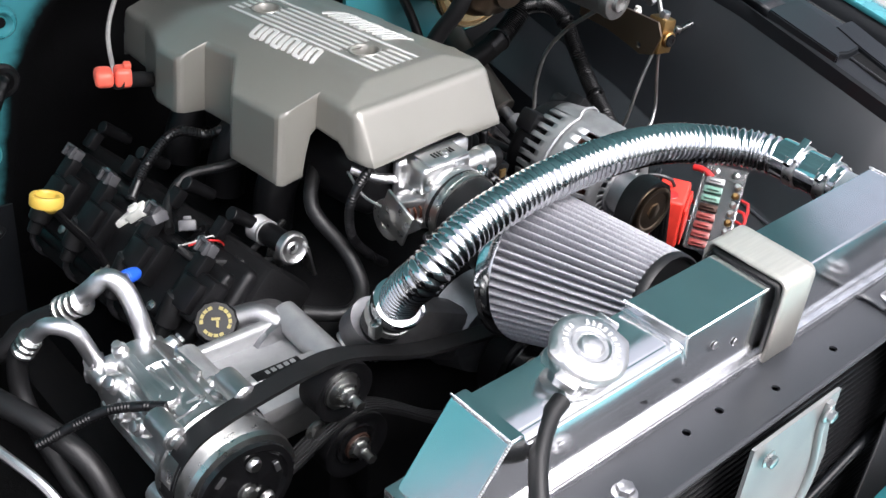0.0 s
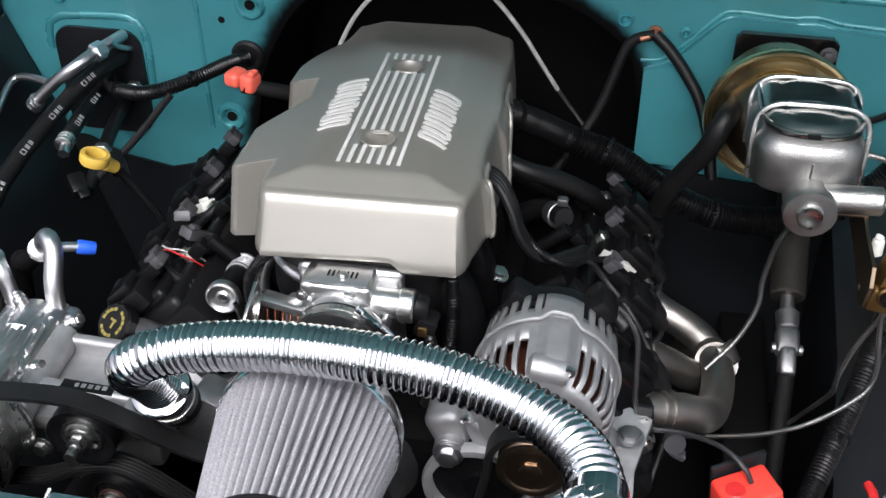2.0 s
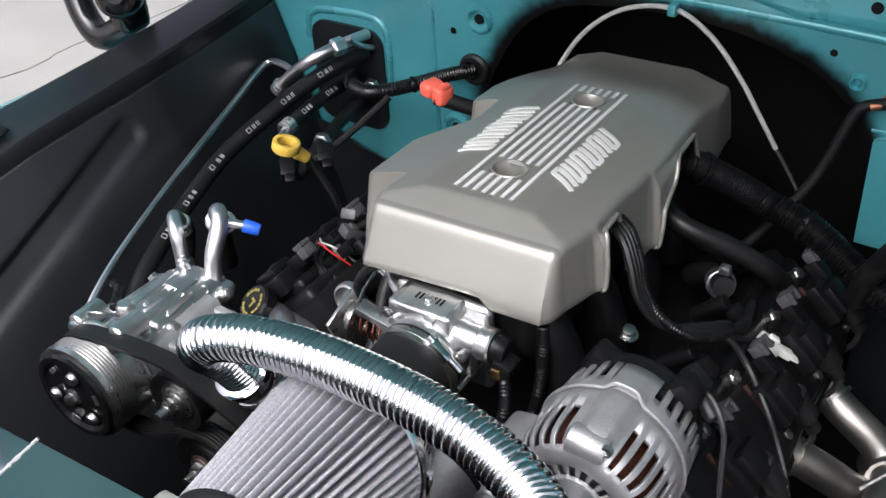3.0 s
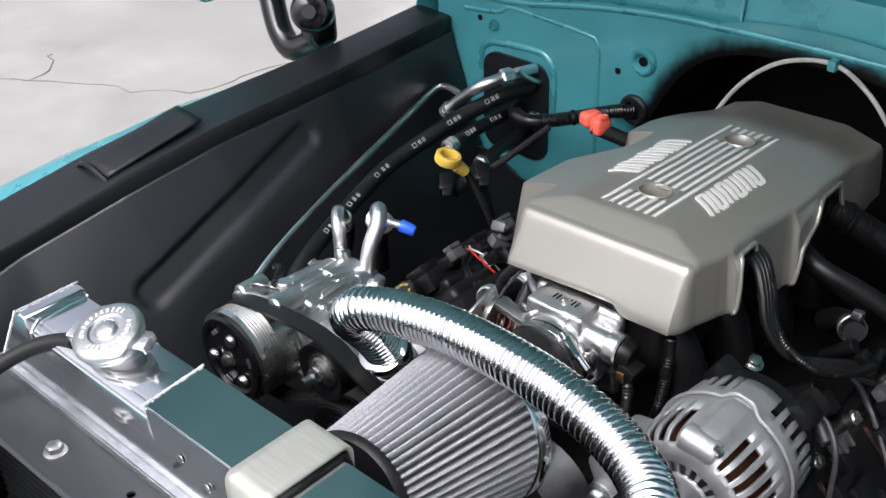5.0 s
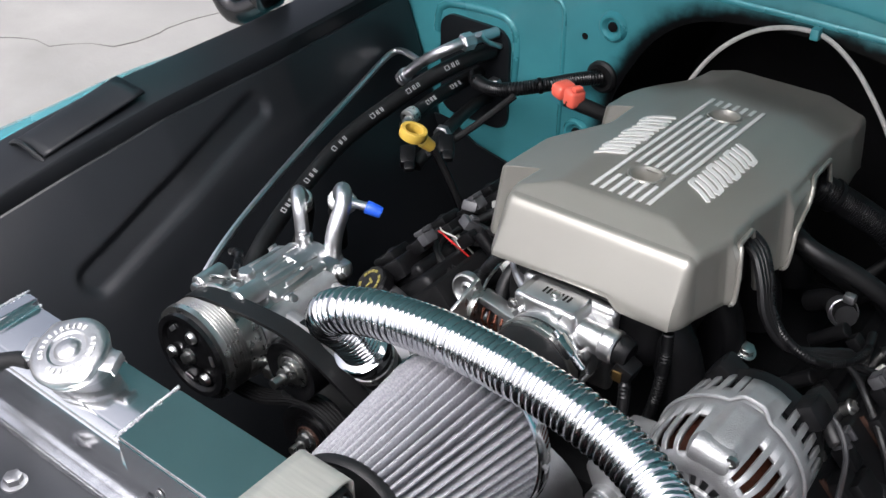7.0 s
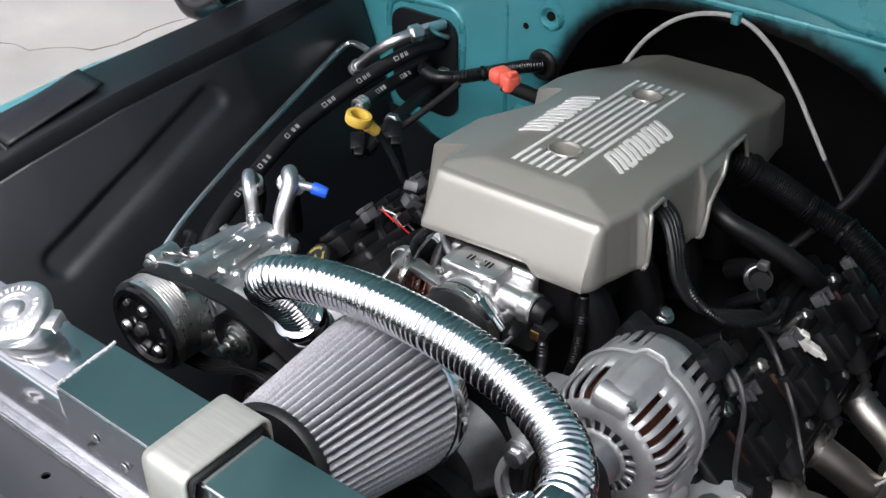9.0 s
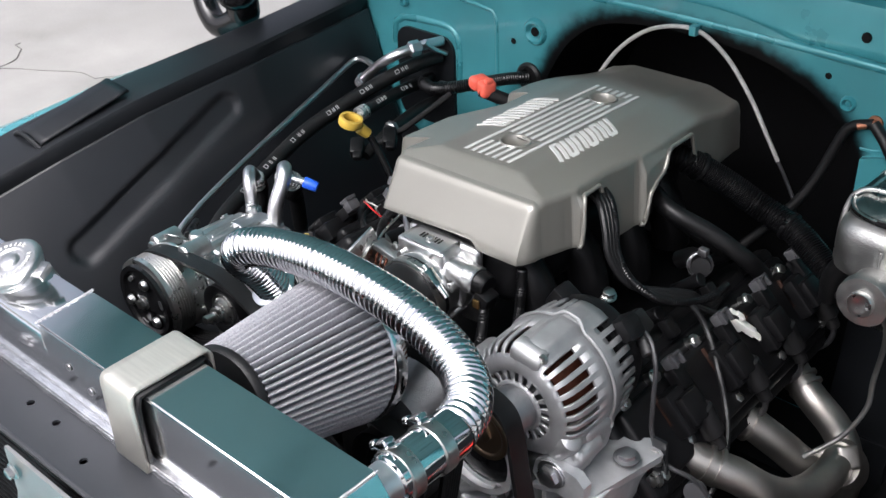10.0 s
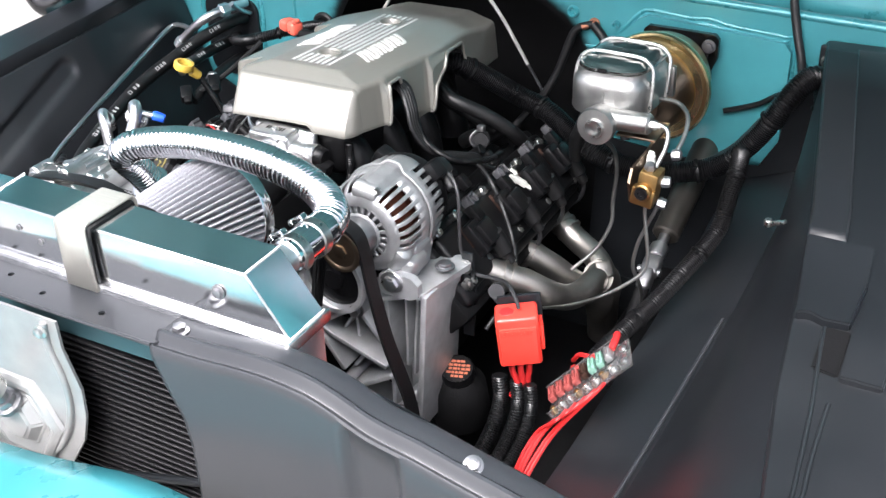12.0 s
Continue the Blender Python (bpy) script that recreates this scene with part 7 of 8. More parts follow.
    rod(bm, (0.499, 0.628, 0.905), (0.499, 0.628, 0.926), 0.0075, 0.0065, 16, 0.002)
    box(bm, (0.499, 0.628, 0.928), (0.010, 0.009, 0.006), Matrix.Rotation(radians(20), 3, "Y"), 0.003)
    part("switch", bm, WHITE_PLASTIC, va, "white plastic switch")
    def line(pts, name="brake_line", mat=IRON, r=0.0036, label="bent steel brake line"):
        bm = B()
        tube(bm, pts, r, 10, 0.006)
        single(name, bm, mat, label, "brake line", group="brake lines")
    line([(0.505, 0.631, 0.973), (0.515, 0.630, 0.973), (0.523, 0.624, 0.966), (0.524, 0.612, 0.948), (0.518, 0.594, 0.924)])
    line([(0.470, 0.735, 0.968), (0.505, 0.725, 0.970), (0.528, 0.700, 0.962), (0.534, 0.670, 0.945), (0.532, 0.640, 0.930)])
    line([(0.512, 0.580, 0.872), (0.511, 0.580, 0.855), (0.517, 0.578, 0.815), (0.522, 0.576, 0.785), (0.520, 0.572, 0.762), (0.508, 0.566, 0.744), (0.475, 0.558, 0.715), (0.44, 0.556, 0.690), (0.39, 0.57, 0.655), (0.32, 0.60, 0.61)], r=0.0030)
    line([(0.412, 0.640, 0.938), (0.412, 0.665, 0.915), (0.415, 0.700, 0.880), (0.410, 0.730, 0.830), (0.404, 0.737, 0.770), (0.404, 0.734, 0.728), (0.385, 0.72, 0.68), (0.35, 0.70, 0.64)], r=0.0034)
    line([(0.530, 0.598, 0.874), (0.519, 0.600, 0.845), (0.506, 0.600, 0.812), (0.497, 0.600, 0.784), (0.491, 0.602, 0.748), (0.492, 0.610, 0.725), (0.496, 0.63, 0.690), (0.49, 0.66, 0.64), (0.47, 0.70, 0.56)], r=0.0030)


brakes()


def steering():
    th = thing("steering_shaft", (0.463, 0.84, 0.55), "dark steel steering column with a universal joint", "steering column")
    bm = B()
    rod(bm, (0.470, 1.05, 0.748), (0.4617, 0.857, 0.652), 0.026, 0.025, 28, 0.003)
    part("column_tube", bm, COLUMN, th, "bare steel column tube")
    bm = B()
    rod(bm, (0.4620, 0.864, 0.655), (0.4622, 0.820, 0.638), 0.010, seg=18)
    rod(bm, (0.4621, 0.834, 0.644), (0.4623, 0.808, 0.634), 0.0165, 0.0150, 24, 0.002)
    box(bm, (0.4624, 0.790, 0.627), (0.032, 0.042, 0.024), Matrix.Rotation(radians(22), 3, "X"), 0.007, 3)
    box(bm, (0.4626, 0.762, 0.613), (0.023, 0.042, 0.032), Matrix.Rotation(radians(28), 3, "X"), 0.007, 3)
    rod(bm, (0.442, 0.780, 0.623), (0.483, 0.780, 0.623), 0.007, seg=16)
    part("universal_joint", bm, ALU_DARK, th, "steel universal joint")
    bm = B()
    rod(bm, (0.4627, 0.750, 0.606), (0.455, 0.62, 0.48), 0.012, seg=18)
    part("lower_shaft", bm, BLACK_FLAT, th)


steering()


# ---- electrics ----
def relay_and_fuses():
    th = thing("relay_box", (0.384, 0.414, 0.64), "bright red plastic relay cover with red and black wires", "relay box")
    rot = Matrix.Rotation(radians(28), 3, "Z") @ Matrix.Rotation(radians(-6), 3, "Y")
    c = Vector((0.384, 0.414, 0.698))
    bm = B()
    box(bm, c, (0.064, 0.046, 0.086), rot, 0.005, 3)
    box(bm, c + rot @ Vector((0.0, -0.026, -0.004)), (0.055, 0.004, 0.066), rot, 0.0015)
    box(bm, c + rot @ Vector((0.035, 0, 0.0)), (0.006, 0.030, 0.044), rot, 0.002)
    part("cover", bm, RED_PLASTIC, th)
    bm = B()
    for k in range(8):
        box(bm, c + rot @ Vector((-0.022 + 0.006 * k, -0.0290, 0.022)), (0.0035, 0.0008, 0.008), rot)
    part("moulded_print", bm, RED_PLASTIC, th)
    bm = B()
    lathe(bm, c + rot @ Vector((-0.014, 0, 0.0430)), rot @ Vector((0, 0, 1)), [(0.0, 0.0008), (0.010, 0.0008), (0.011, 0.0)], 20)
    part("top_hole", bm, RED_WIRE, th, "moulded round recess")
    bm = B()
    box(bm, c + rot @ Vector((0.006, 0.030, 0.004)), (0.066, 0.006, 0.094), rot, 0.002)
    part("backing_plate", bm, BLACK_PAINT, th)
    for k, m in ((-0.018, RED_WIRE), (-0.002, RED_WIRE), (0.014, RED_WIRE)):
        bm = B()
        a = c + rot @ Vector((k * 0.8, -0.004, -0.042))
        tube(bm, [a, a + Vector((0.002, -0.002, -0.02)), a + Vector((0.004 - k * 0.4, 0.0, -0.045)), a + Vector((0.0, 0.0, -0.07))], 0.005, 10)
        part("wire", bm, m, th, "red wire")
    for k, dx in enumerate((-0.03, 0.0, 0.022)):
        bm = B()
        a = c + Vector((dx, -0.004, -0.085))
        loom(bm, [a, a + Vector((0.005, -0.01, -0.05)), a + Vector((0.0, -0.06, -0.10)), a + Vector((-0.02, -0.14, -0.14)), a + Vector((-0.03, -0.22, -0.16))], 0.0125 - 0.001 * k)
        part("wire_loom", bm, LOOM, th)
    fb = thing("fuse_block", (0.50, 0.40, 0.62), "clear fuse block with dull red and pale green fuses", "fuse block")
    p, q = Vector((0.456, 0.380, 0.612)), Vector((0.541, 0.425, 0.700))
    d = (q - p).normalized()
    side = Vector((0.45, -0.80, 0.10))
    side = (side - d * side.dot(d)).normalized()
    up = d.cross(side)
    if up.z < 0:
        up = -up
    R = Matrix((d, side, up)).transposed()
    c = (p + q) / 2
    L = (q - p).length
    bm = B()
    box(bm, c, (L, 0.068, 0.006), R, 0.002)
    part("base", bm, CLEAR, fb, "clear base")
    bm = B()
    box(bm, c + R @ Vector((L * 0.55, 0.0, -0.002)), (0.024, 0.066, 0.003), R, 0.001)
    tab = part("end_tab", bm, CLEAR, fb)
    for w in (-0.016, 0.016):
        bm = B()
        lathe(bm, c + R @ Vector((L * 0.55, w, 0.0)), up, [(0.006, 0), (0.0055, 0.003), (0.003, 0.0045), (0, 0.005)], 16)
        part("stud", bm, STEEL, tab)
    for w in (-0.033, 0.033):
        bm = B()
        box(bm, c + R @ Vector((0, w, 0.007)), (L, 0.0025, 0.014), R, 0.0008)
        part("side_wall", bm, CLEAR, fb)
    for k in range(8):
        o = R @ Vector((-L * 0.43 + L * 0.118 * k, -0.012, 0.009))
        bm = B()
        box(bm, c + o, (0.0115, 0.030, 0.010), R, 0.002)
        box(bm, c + o + R @ Vector((0, 0, 0.006)), (0.004, 0.020, 0.006), R, 0.001)
        part("fuse", bm, (FUSE_AMBER, FUSE_AMBER, FUSE_AMBER, FUSE_AMBER, RUST, FUSE_GREEN, FUSE_GREEN, ALU_CAST)[k], fb)
        for w in (-0.018, 0.024):
            bm = B()
            rod(bm, c + o + R @ Vector((0.0, w + 0.012, -0.008)), c + o + R @ Vector((0.0, w + 0.012, 0.003)), 0.0062, 0.0046, 14, 0.0015)
            part("terminal", bm, STEEL if w < 0 or k % 3 else BRASS, fb)
    for k in range(5):
        bm = B()
        a = c + R @ Vector((-L * 0.30 + 0.018 * k, 0.034, 0.0))
        tube(bm, [a, a + Vector((-0.006, -0.020, -0.006)), Vector((0.449 + 0.0065 * k, 0.338 + 0.003 * (k % 2), 0.588 + 0.004 * (k % 3))), Vector((0.434 + 0.006 * k, 0.300 - 0.006 * k, 0.540)), Vector((0.428 + 0.003 * k, 0.290, 0.47))], 0.0028, 8)
        part("wire", bm, RED_WIRE, fb, "red wire")
    for k in range(2):
        bm = B()
        a = c + R @ Vector((-L * 0.10 + 0.028 * k, -0.034, -0.004))
        tube(bm, [a, a + Vector((-0.008, 0.018, -0.004)), a + Vector((-0.024 - 0.012 * k, 0.034, -0.016)), a + Vector((-0.036 - 0.02 * k, 0.058, -0.05))], 0.0038, 8)
        part("wire", bm, RED_WIRE, fb, "red wire")
    bm = B()
    a = c + R @ Vector((L * 0.44, -0.020, 0.008))
    tube(bm, [a, a + Vector((0.0, 0.016, 0.006)), a + Vector((-0.004, 0.034, 0.004))], 0.0055, 10)
    part("wire", bm, RED_WIRE, fb)
    # low black cap with orange print
    cp = thing("reservoir_cap", (0.262, 0.45, 0.54), "black filler cap with orange print low in the bay", "filler cap")
    q, d = Vector((0.262, 0.445, 0.555)), Vector((0.12, -0.35, 0.93)).normalized()
    bm = B()
    lathe(bm, q, d, [(0.024, 0), (0.028, 0.002), (0.028, 0.020), (0.0255, 0.024), (0.0245, 0.0225), (0, 0.0225)], 32, lambda a, i: 1 + (0.03 * math.cos(14 * a) if i in (1, 2) else 0))
    part("cap", bm, PLASTIC, cp)
    bm = B()
    lathe(bm, q + Vector((-0.005, 0.015, -0.095)), (0.05, -0.15, 1), [(0.045, 0), (0.05, 0.03), (0.045, 0.08), (0.026, 0.10)], 28)
    part("bottle", bm, BLACK_FLAT, cp, "dull black bottle")
    bm = B()
    m = axis(q + d * 0.0228, d)
    rnd = random.Random(3)
    for k in range(5):
        x = -0.017 + 0.004 * rnd.random()
        while x < 0.015:
            w = rnd.uniform(0.003, 0.008)
            if x * x + (0.008 * (k - 2)) ** 2 < 0.0004:
                t = B()
                box(t, (x + w / 2, -0.014 + 0.007 * k, 0), (w, 0.0042, 0.0006))
                bmesh.ops.transform(t, matrix=m, verts=t.verts)
                merge(bm, t)
            x += w + 0.0015
    part("orange_print", bm, ORANGE_INK, cp, "rows of worn orange print")


relay_and_fuses()


def cable(name, pts, r, mat, label, ribbed=False, group="wiring looms", cat="cable"):
    bm = B()
    if ribbed:
        loom(bm, pts, r)
    else:
        tube(bm, pts, r, 12 if r > 0.006 else 8, 0.008)
    ob = single(name, bm, mat, label, cat, group=group)
    if name == "wiring_loom":
        path = smooth_path(pts, 0.01)
        for k in range(9, len(path) - 6, 14):
            tie = B()
            lathe(tie, path[k], path[k + 1] - path[k - 1], [(r * 0.9, -0.003), (r * 1.10, -0.0028), (r * 1.12, 0.0), (r * 1.10, 0.0028), (r * 0.9, 0.003)], 18)
            box(tie, path[k] + Vector((0, -r * 0.9, r * 0.7)), (0.006, 0.006, 0.006), None, 0.001)
            part("cable_tie", tie, PLASTIC, ob, "black cable tie")
    return ob


def wiring():
    L = "black corrugated wiring loom across the firewall"
    cable("wiring_loom", [(-0.02, 0.84, 0.905), (0.035, 0.865, 0.905), (0.085, 0.90, 0.872), (0.14, 0.925, 0.835), (0.20, 0.920, 0.818), (0.27, 0.900, 0.785), (0.33, 0.890, 0.762), (0.40, 0.895, 0.750), (0.470, 0.91, 0.757), (0.513, 0.925, 0.768), (0.550, 0.93, 0.797), (0.576, 0.935, 0.828), (0.600, 0.94, 0.866), (0.619, 0.95, 0.902), (0.636, 0.970, 0.928), (0.652, 0.990, 0.938), (0.668, 0.998, 0.925), (0.676, 0.990, 0.890), (0.676, 0.975, 0.84), (0.67, 0.97, 0.77)], 0.0200, LOOM, L, True)
    cable("wiring_loom", [(0.560, 0.928, 0.806), (0.572, 0.885, 0.822), (0.577, 0.845, 0.810), (0.576, 0.812, 0.773), (0.575, 0.780, 0.738), (0.561, 0.735, 0.713), (0.543, 0.683, 0.690), (0.525, 0.636, 0.668), (0.498, 0.575, 0.643), (0.475, 0.52, 0.622), (0.45, 0.46, 0.58)], 0.0150, LOOM, "black corrugated wiring loom down the inner fender", True)
    cable("hood_release_cable", [(0.585, 1.10, 1.12), (0.588, 1.052, 1.06), (0.605, 1.03, 1.0), (0.622, 1.01, 0.960), (0.634, 0.985, 0.935)], 0.0075, RUBBER, "black cable from the cowl to the loom")
    cable("battery_cable", [(0.622, 0.97, 0.905), (0.595, 1.01, 0.888), (0.556, 1.02, 0.858), (0.50, 1.02, 0.835)], 0.005, RUBBER, "thin black cable behind the booster")
    cable("vacuum_hose", [(0.345, 0.875, 0.934), (0.333, 0.85, 0.925), (0.318, 0.85, 0.885), (0.298, 0.868, 0.84), (0.278, 0.88, 0.795), (0.27, 0.90, 0.75)], 0.0145, RUBBER, "black rubber vacuum hose to the booster", cat="hose")
    # bundle through the cover's side arch
    for k in range(4):
        o = 0.007 * k
        cable("harness_branch", [(0.035, 0.662 - o, 0.952), (0.072, 0.640 - o, 0.952), (0.092, 0.625 - o, 0.930), (0.106, 0.613 - o * 0.8, 0.897), (0.130, 0.610, 0.868 - o * 0.4), (0.160, 0.625 + o, 0.845), (0.178, 0.665 + o, 0.826), (0.186, 0.72, 0.808 - o), (0.175, 0.78, 0.79)], 0.0048 if k else 0.0058, LOOM if k == 0 else RUBBER, "black harness branch through the arch of the engine cover", k == 0)
    cable("cooling_hose", [(0.045, 0.79, 0.885), (0.085, 0.775, 0.875), (0.135, 0.795, 0.850), (0.175, 0.82, 0.815), (0.19, 0.86, 0.77)], 0.0125, RUBBER, "black rubber coolant hose at the back of the engine", cat="hose")
    cable("cooling_hose", [(0.05, 0.80, 0.862), (0.10, 0.81, 0.835), (0.13, 0.84, 0.80)], 0.0105, RUBBER, "black rubber coolant hose at the back of the engine", cat="hose")
    cable("sensor_lead", [(0.045, 0.500, 0.905), (0.047, 0.495, 0.870), (0.045, 0.488, 0.82), (0.04, 0.47, 0.77)], 0.0068, LOOM, "short corrugated sensor lead beside the throttle", True)
    cable("sensor_lead", [(0.028, 0.447, 0.873), (0.036, 0.435, 0.855), (0.038, 0.425, 0.83), (0.03, 0.42, 0.79)], 0.0066, LOOM, "short corrugated sensor lead beside the throttle", True)
    cable("charge_wire", [(0.195, 0.505, 0.890), (0.225, 0.500, 0.890), (0.247, 0.485, 0.868), (0.252, 0.478, 0.82), (0.256, 0.476, 0.775), (0.272, 0.484, 0.735), (0.310, 0.480, 0.738), (0.350, 0.445, 0.760), (0.375, 0.420, 0.758), (0.384, 0.414, 0.744)], 0.0030, CABLE, "grey charge wire from the alternator to the relay")
    bm = B()
    box(bm, (0.205, 0.505, 0.892), (0.030, 0.035, 0.024), Matrix.Rotation(radians(40), 3, "Y"), 0.006)
    rod(bm, (0.21, 0.505, 0.888), (0.236, 0.49, 0.872), 0.010, 0.008, 16, 0.002)
    single("alternator_boot", bm, RUBBER, "black rubber boot over the alternator stud", "cable boot")
    cable("harness_branch", [(0.155, 0.66, 0.835), (0.185, 0.675, 0.815), (0.21, 0.675, 0.785), (0.245, 0.645, 0.760), (0.268, 0.63, 0.725), (0.29, 0.60, 0.70), (0.30, 0.56, 0.66), (0.285, 0.50, 0.62)], 0.0042, RUBBER, "black harness branch over the valve cover")
    cable("harness_branch", [(0.17, 0.66, 0.83), (0.195, 0.70, 0.80), (0.215, 0.74, 0.775)], 0.0045, RUBBER, "thin black harness branch over the valve cover")
    for (p, rz) in (((0.212, 0.742, 0.770), 30), ((0.170, 0.520, 0.855), 60), ((-0.335, 0.735, 0.79), 140), ((-0.300, 0.63, 0.80), 120), ((-0.316, 0.640, 0.815), 60), ((-0.340, 0.675, 0.815), 100)):
        bm = B()
        R = Matrix.Rotation(radians(rz), 3, "Z") @ Matrix.Rotation(radians(35), 3, "Y")
        white = p[0] == 0.212 or p[0] == -0.335
        box(bm, p, (0.026, 0.022, 0.014), R, 0.002)
        box(bm, Vector(p) + R @ Vector((0.022, 0, 0)), (0.022, 0.014, 0.010), R, 0.002)
        box(bm, Vector(p) + R @ Vector((0.0, 0.0, 0.009)), (0.012, 0.010, 0.006), R, 0.001)
        for k in range(3):
            box(bm, Vector(p) + R @ Vector((0.036, -0.005 + 0.005 * k, 0)), (0.014, 0.0025, 0.003), R)
        grey = p[2] == 0.815
        single("connector_plug", bm, WHITE_PLASTIC if white else CLIP_GREY if grey else PLASTIC, "natural white plastic connector plug" if white else "grey plastic connector plug with short leads" if grey else "black plastic connector plug", "connector", group="connectors")
    bm = B()
    lathe(bm, (0.128, 0.785, 0.806), (0.5, -0.75, 0.3), [(0.0125, 0), (0.0155, 0.0), (0.016, 0.002), (0.016, 0.016), (0.0125, 0.018)], 24, None, False)
    lathe(bm, (0.136, 0.772, 0.812), (0.5, -0.75, 0.3), [(0.0165, 0), (0.018, 0.001), (0.018, 0.007), (0.0165, 0.008)], 24, None, False)
    box(bm, (0.142, 0.768, 0.836), (0.014, 0.012, 0.012), None, 0.003)
    single("hose_clamp", bm, ALU_DARK, "bright spring clamp on a black hose end", "hose clamp")
    cable("cooling_hose", [(0.146, 0.757, 0.818), (0.132, 0.780, 0.810), (0.110, 0.80, 0.80), (0.085, 0.81, 0.78)], 0.0135, RUBBER, "black rubber hose end in the clamp", cat="hose")
    bm = B()
    lathe(bm, (0.305, 0.505, 0.700), (0.2, -1, 0.3), [(0.007, 0), (0.012, 0.0), (0.013, 0.003), (0.013, 0.012), (0.007, 0.012)], 18)
    box(bm, (0.312, 0.50, 0.684), (0.020, 0.014, 0.008), Matrix.Rotation(radians(30), 3, "Y"), 0.002)
    single("wire_clamp", bm, CLIP_GREY, "grey plastic wire clamp", "clamp")
    # passenger side of the engine
    cable("harness_branch", [(-0.125, 0.51, 0.93), (-0.153, 0.487, 0.922), (-0.172, 0.485, 0.902), (-0.184, 0.485, 0.874), (-0.178, 0.485, 0.832), (-0.150, 0.485, 0.794), (-0.12, 0.49, 0.765)], 0.0062, LOOM, "corrugated harness branch beside the throttle", True)
    cable("harness_branch", [(-0.20, 0.60, 0.80), (-0.25, 0.585, 0.79), (-0.295, 0.57, 0.795), (-0.33, 0.59, 0.80), (-0.335, 0.64, 0.80)], 0.0042, RUBBER, "thin black harness branch over the valve cover")
    cable("harness_branch", [(-0.15, 0.69, 0.85), (-0.22, 0.70, 0.84), (-0.27, 0.72, 0.83), (-0.31, 0.70, 0.81), (-0.33, 0.66, 0.80)], 0.0065, RUBBER, "black harness branch over the valve cover")
    cable("harness_branch", [(-0.14, 0.74, 0.87), (-0.18, 0.75, 0.865), (-0.21, 0.76, 0.855), (-0.25, 0.78, 0.86), (-0.30, 0.77, 0.83), (-0.335, 0.75, 0.80)], 0.0075, LOOM, "corrugated harness branch over the valve cover", True)
    cable("vacuum_hose", [(-0.13, 0.62, 0.87), (-0.165, 0.585, 0.865), (-0.19, 0.55, 0.84), (-0.175, 0.50, 0.80), (-0.18, 0.46, 0.77), (-0.215, 0.44, 0.76), (-0.26, 0.47, 0.76)], 0.0095, RUBBER, "black rubber hose in front of the engine", cat="hose")
    cable("throttle_cable", [(-0.165, 0.515, 0.905), (-0.168, 0.480, 0.890), (-0.160, 0.455, 0.885)], 0.0018, STEEL, "thin bare throttle cable")
    cable("sensor_lead", [(-0.338, 0.600, 0.816), (-0.325, 0.592, 0.822), (-0.310, 0.588, 0.820), (-0.296, 0.594, 0.808), (-0.285, 0.605, 0.79)], 0.0013, RED_WIRE, "thin red sensor lead over the valve cover")
    cable("sensor_lead", [(-0.345, 0.612, 0.812), (-0.330, 0.598, 0.820), (-0.312, 0.596, 0.822), (-0.298, 0.602, 0.812), (-0.288, 0.615, 0.79)], 0.0013, GREY_CABLE, "thin pale sensor lead over the valve cover")
    cable("harness_branch", [(-0.345, 0.61, 0.81), (-0.335, 0.59, 0.80), (-0.30, 0.565, 0.795), (-0.262, 0.552, 0.79), (-0.235, 0.56, 0.775)], 0.0055, TAPE, "black taped harness branch below the canister")
    # cable arched over the engine recess
    cable("kickdown_cable", [(-0.228, 0.985, 0.845), (-0.215, 1.02, 0.905), (-0.180, 1.035, 0.963), (-0.125, 1.040, 1.005), (-0.054, 1.038, 1.020), (0.000, 1.038, 0.993), (0.045, 1.038, 0.943), (0.080, 1.038, 0.890), (0.107, 1.036, 0.850)], 0.0034, GREY_CABLE, "light grey cable arched over the engine recess")
    cable("kickdown_cable", [(0.107, 1.036, 0.850), (0.125, 1.03, 0.830), (0.155, 1.01, 0.80), (0.17, 0.98, 0.77)], 0.0028, CABLE, "dark lower end of the arched cable")
    bm = B()
    box(bm, (-0.052, 1.036, 1.021), (0.012, 0.020, 0.016), None, 0.002)
    single("cable_clip", bm, TEAL, "teal painted clip on the cowl seam", "clip")
    cable("ground_strap", [(0.105, 0.96, 0.74), (0.150, 1.00, 0.80), (0.175, 1.02, 0.85), (0.192, 1.03, 0.905), (0.206, 1.035, 0.938), (0.238, 1.037, 0.951)], 0.0075, TAPE, "black taped ground strap bolted to the firewall")
    cable("ground_strap", [(0.238, 1.037, 0.951), (0.262, 1.028, 0.932), (0.290, 1.015, 0.900), (0.312, 1.0, 0.868), (0.330, 0.98, 0.82), (0.34, 0.96, 0.77)], 0.0085, RUBBER, "black cable bolted to the firewall")
    bm = B()
    lathe(bm, (0.238, 1.043, 0.951), (0, -1, 0), [(0.011, 0), (0.011, 0.003), (0.006, 0.004), (0.005, 0.008), (0, 0.009)], 16)
    rod(bm, (0.238, 1.036, 0.951), (0.218, 1.032, 0.944), 0.0055, seg=10)
    rod(bm, (0.238, 1.036, 0.951), (0.252, 1.032, 0.936), 0.0055, seg=10)
    single("cable_lug", bm, COPPER_LUG, "rusty copper cable lugs on the firewall stud", "cable lug")
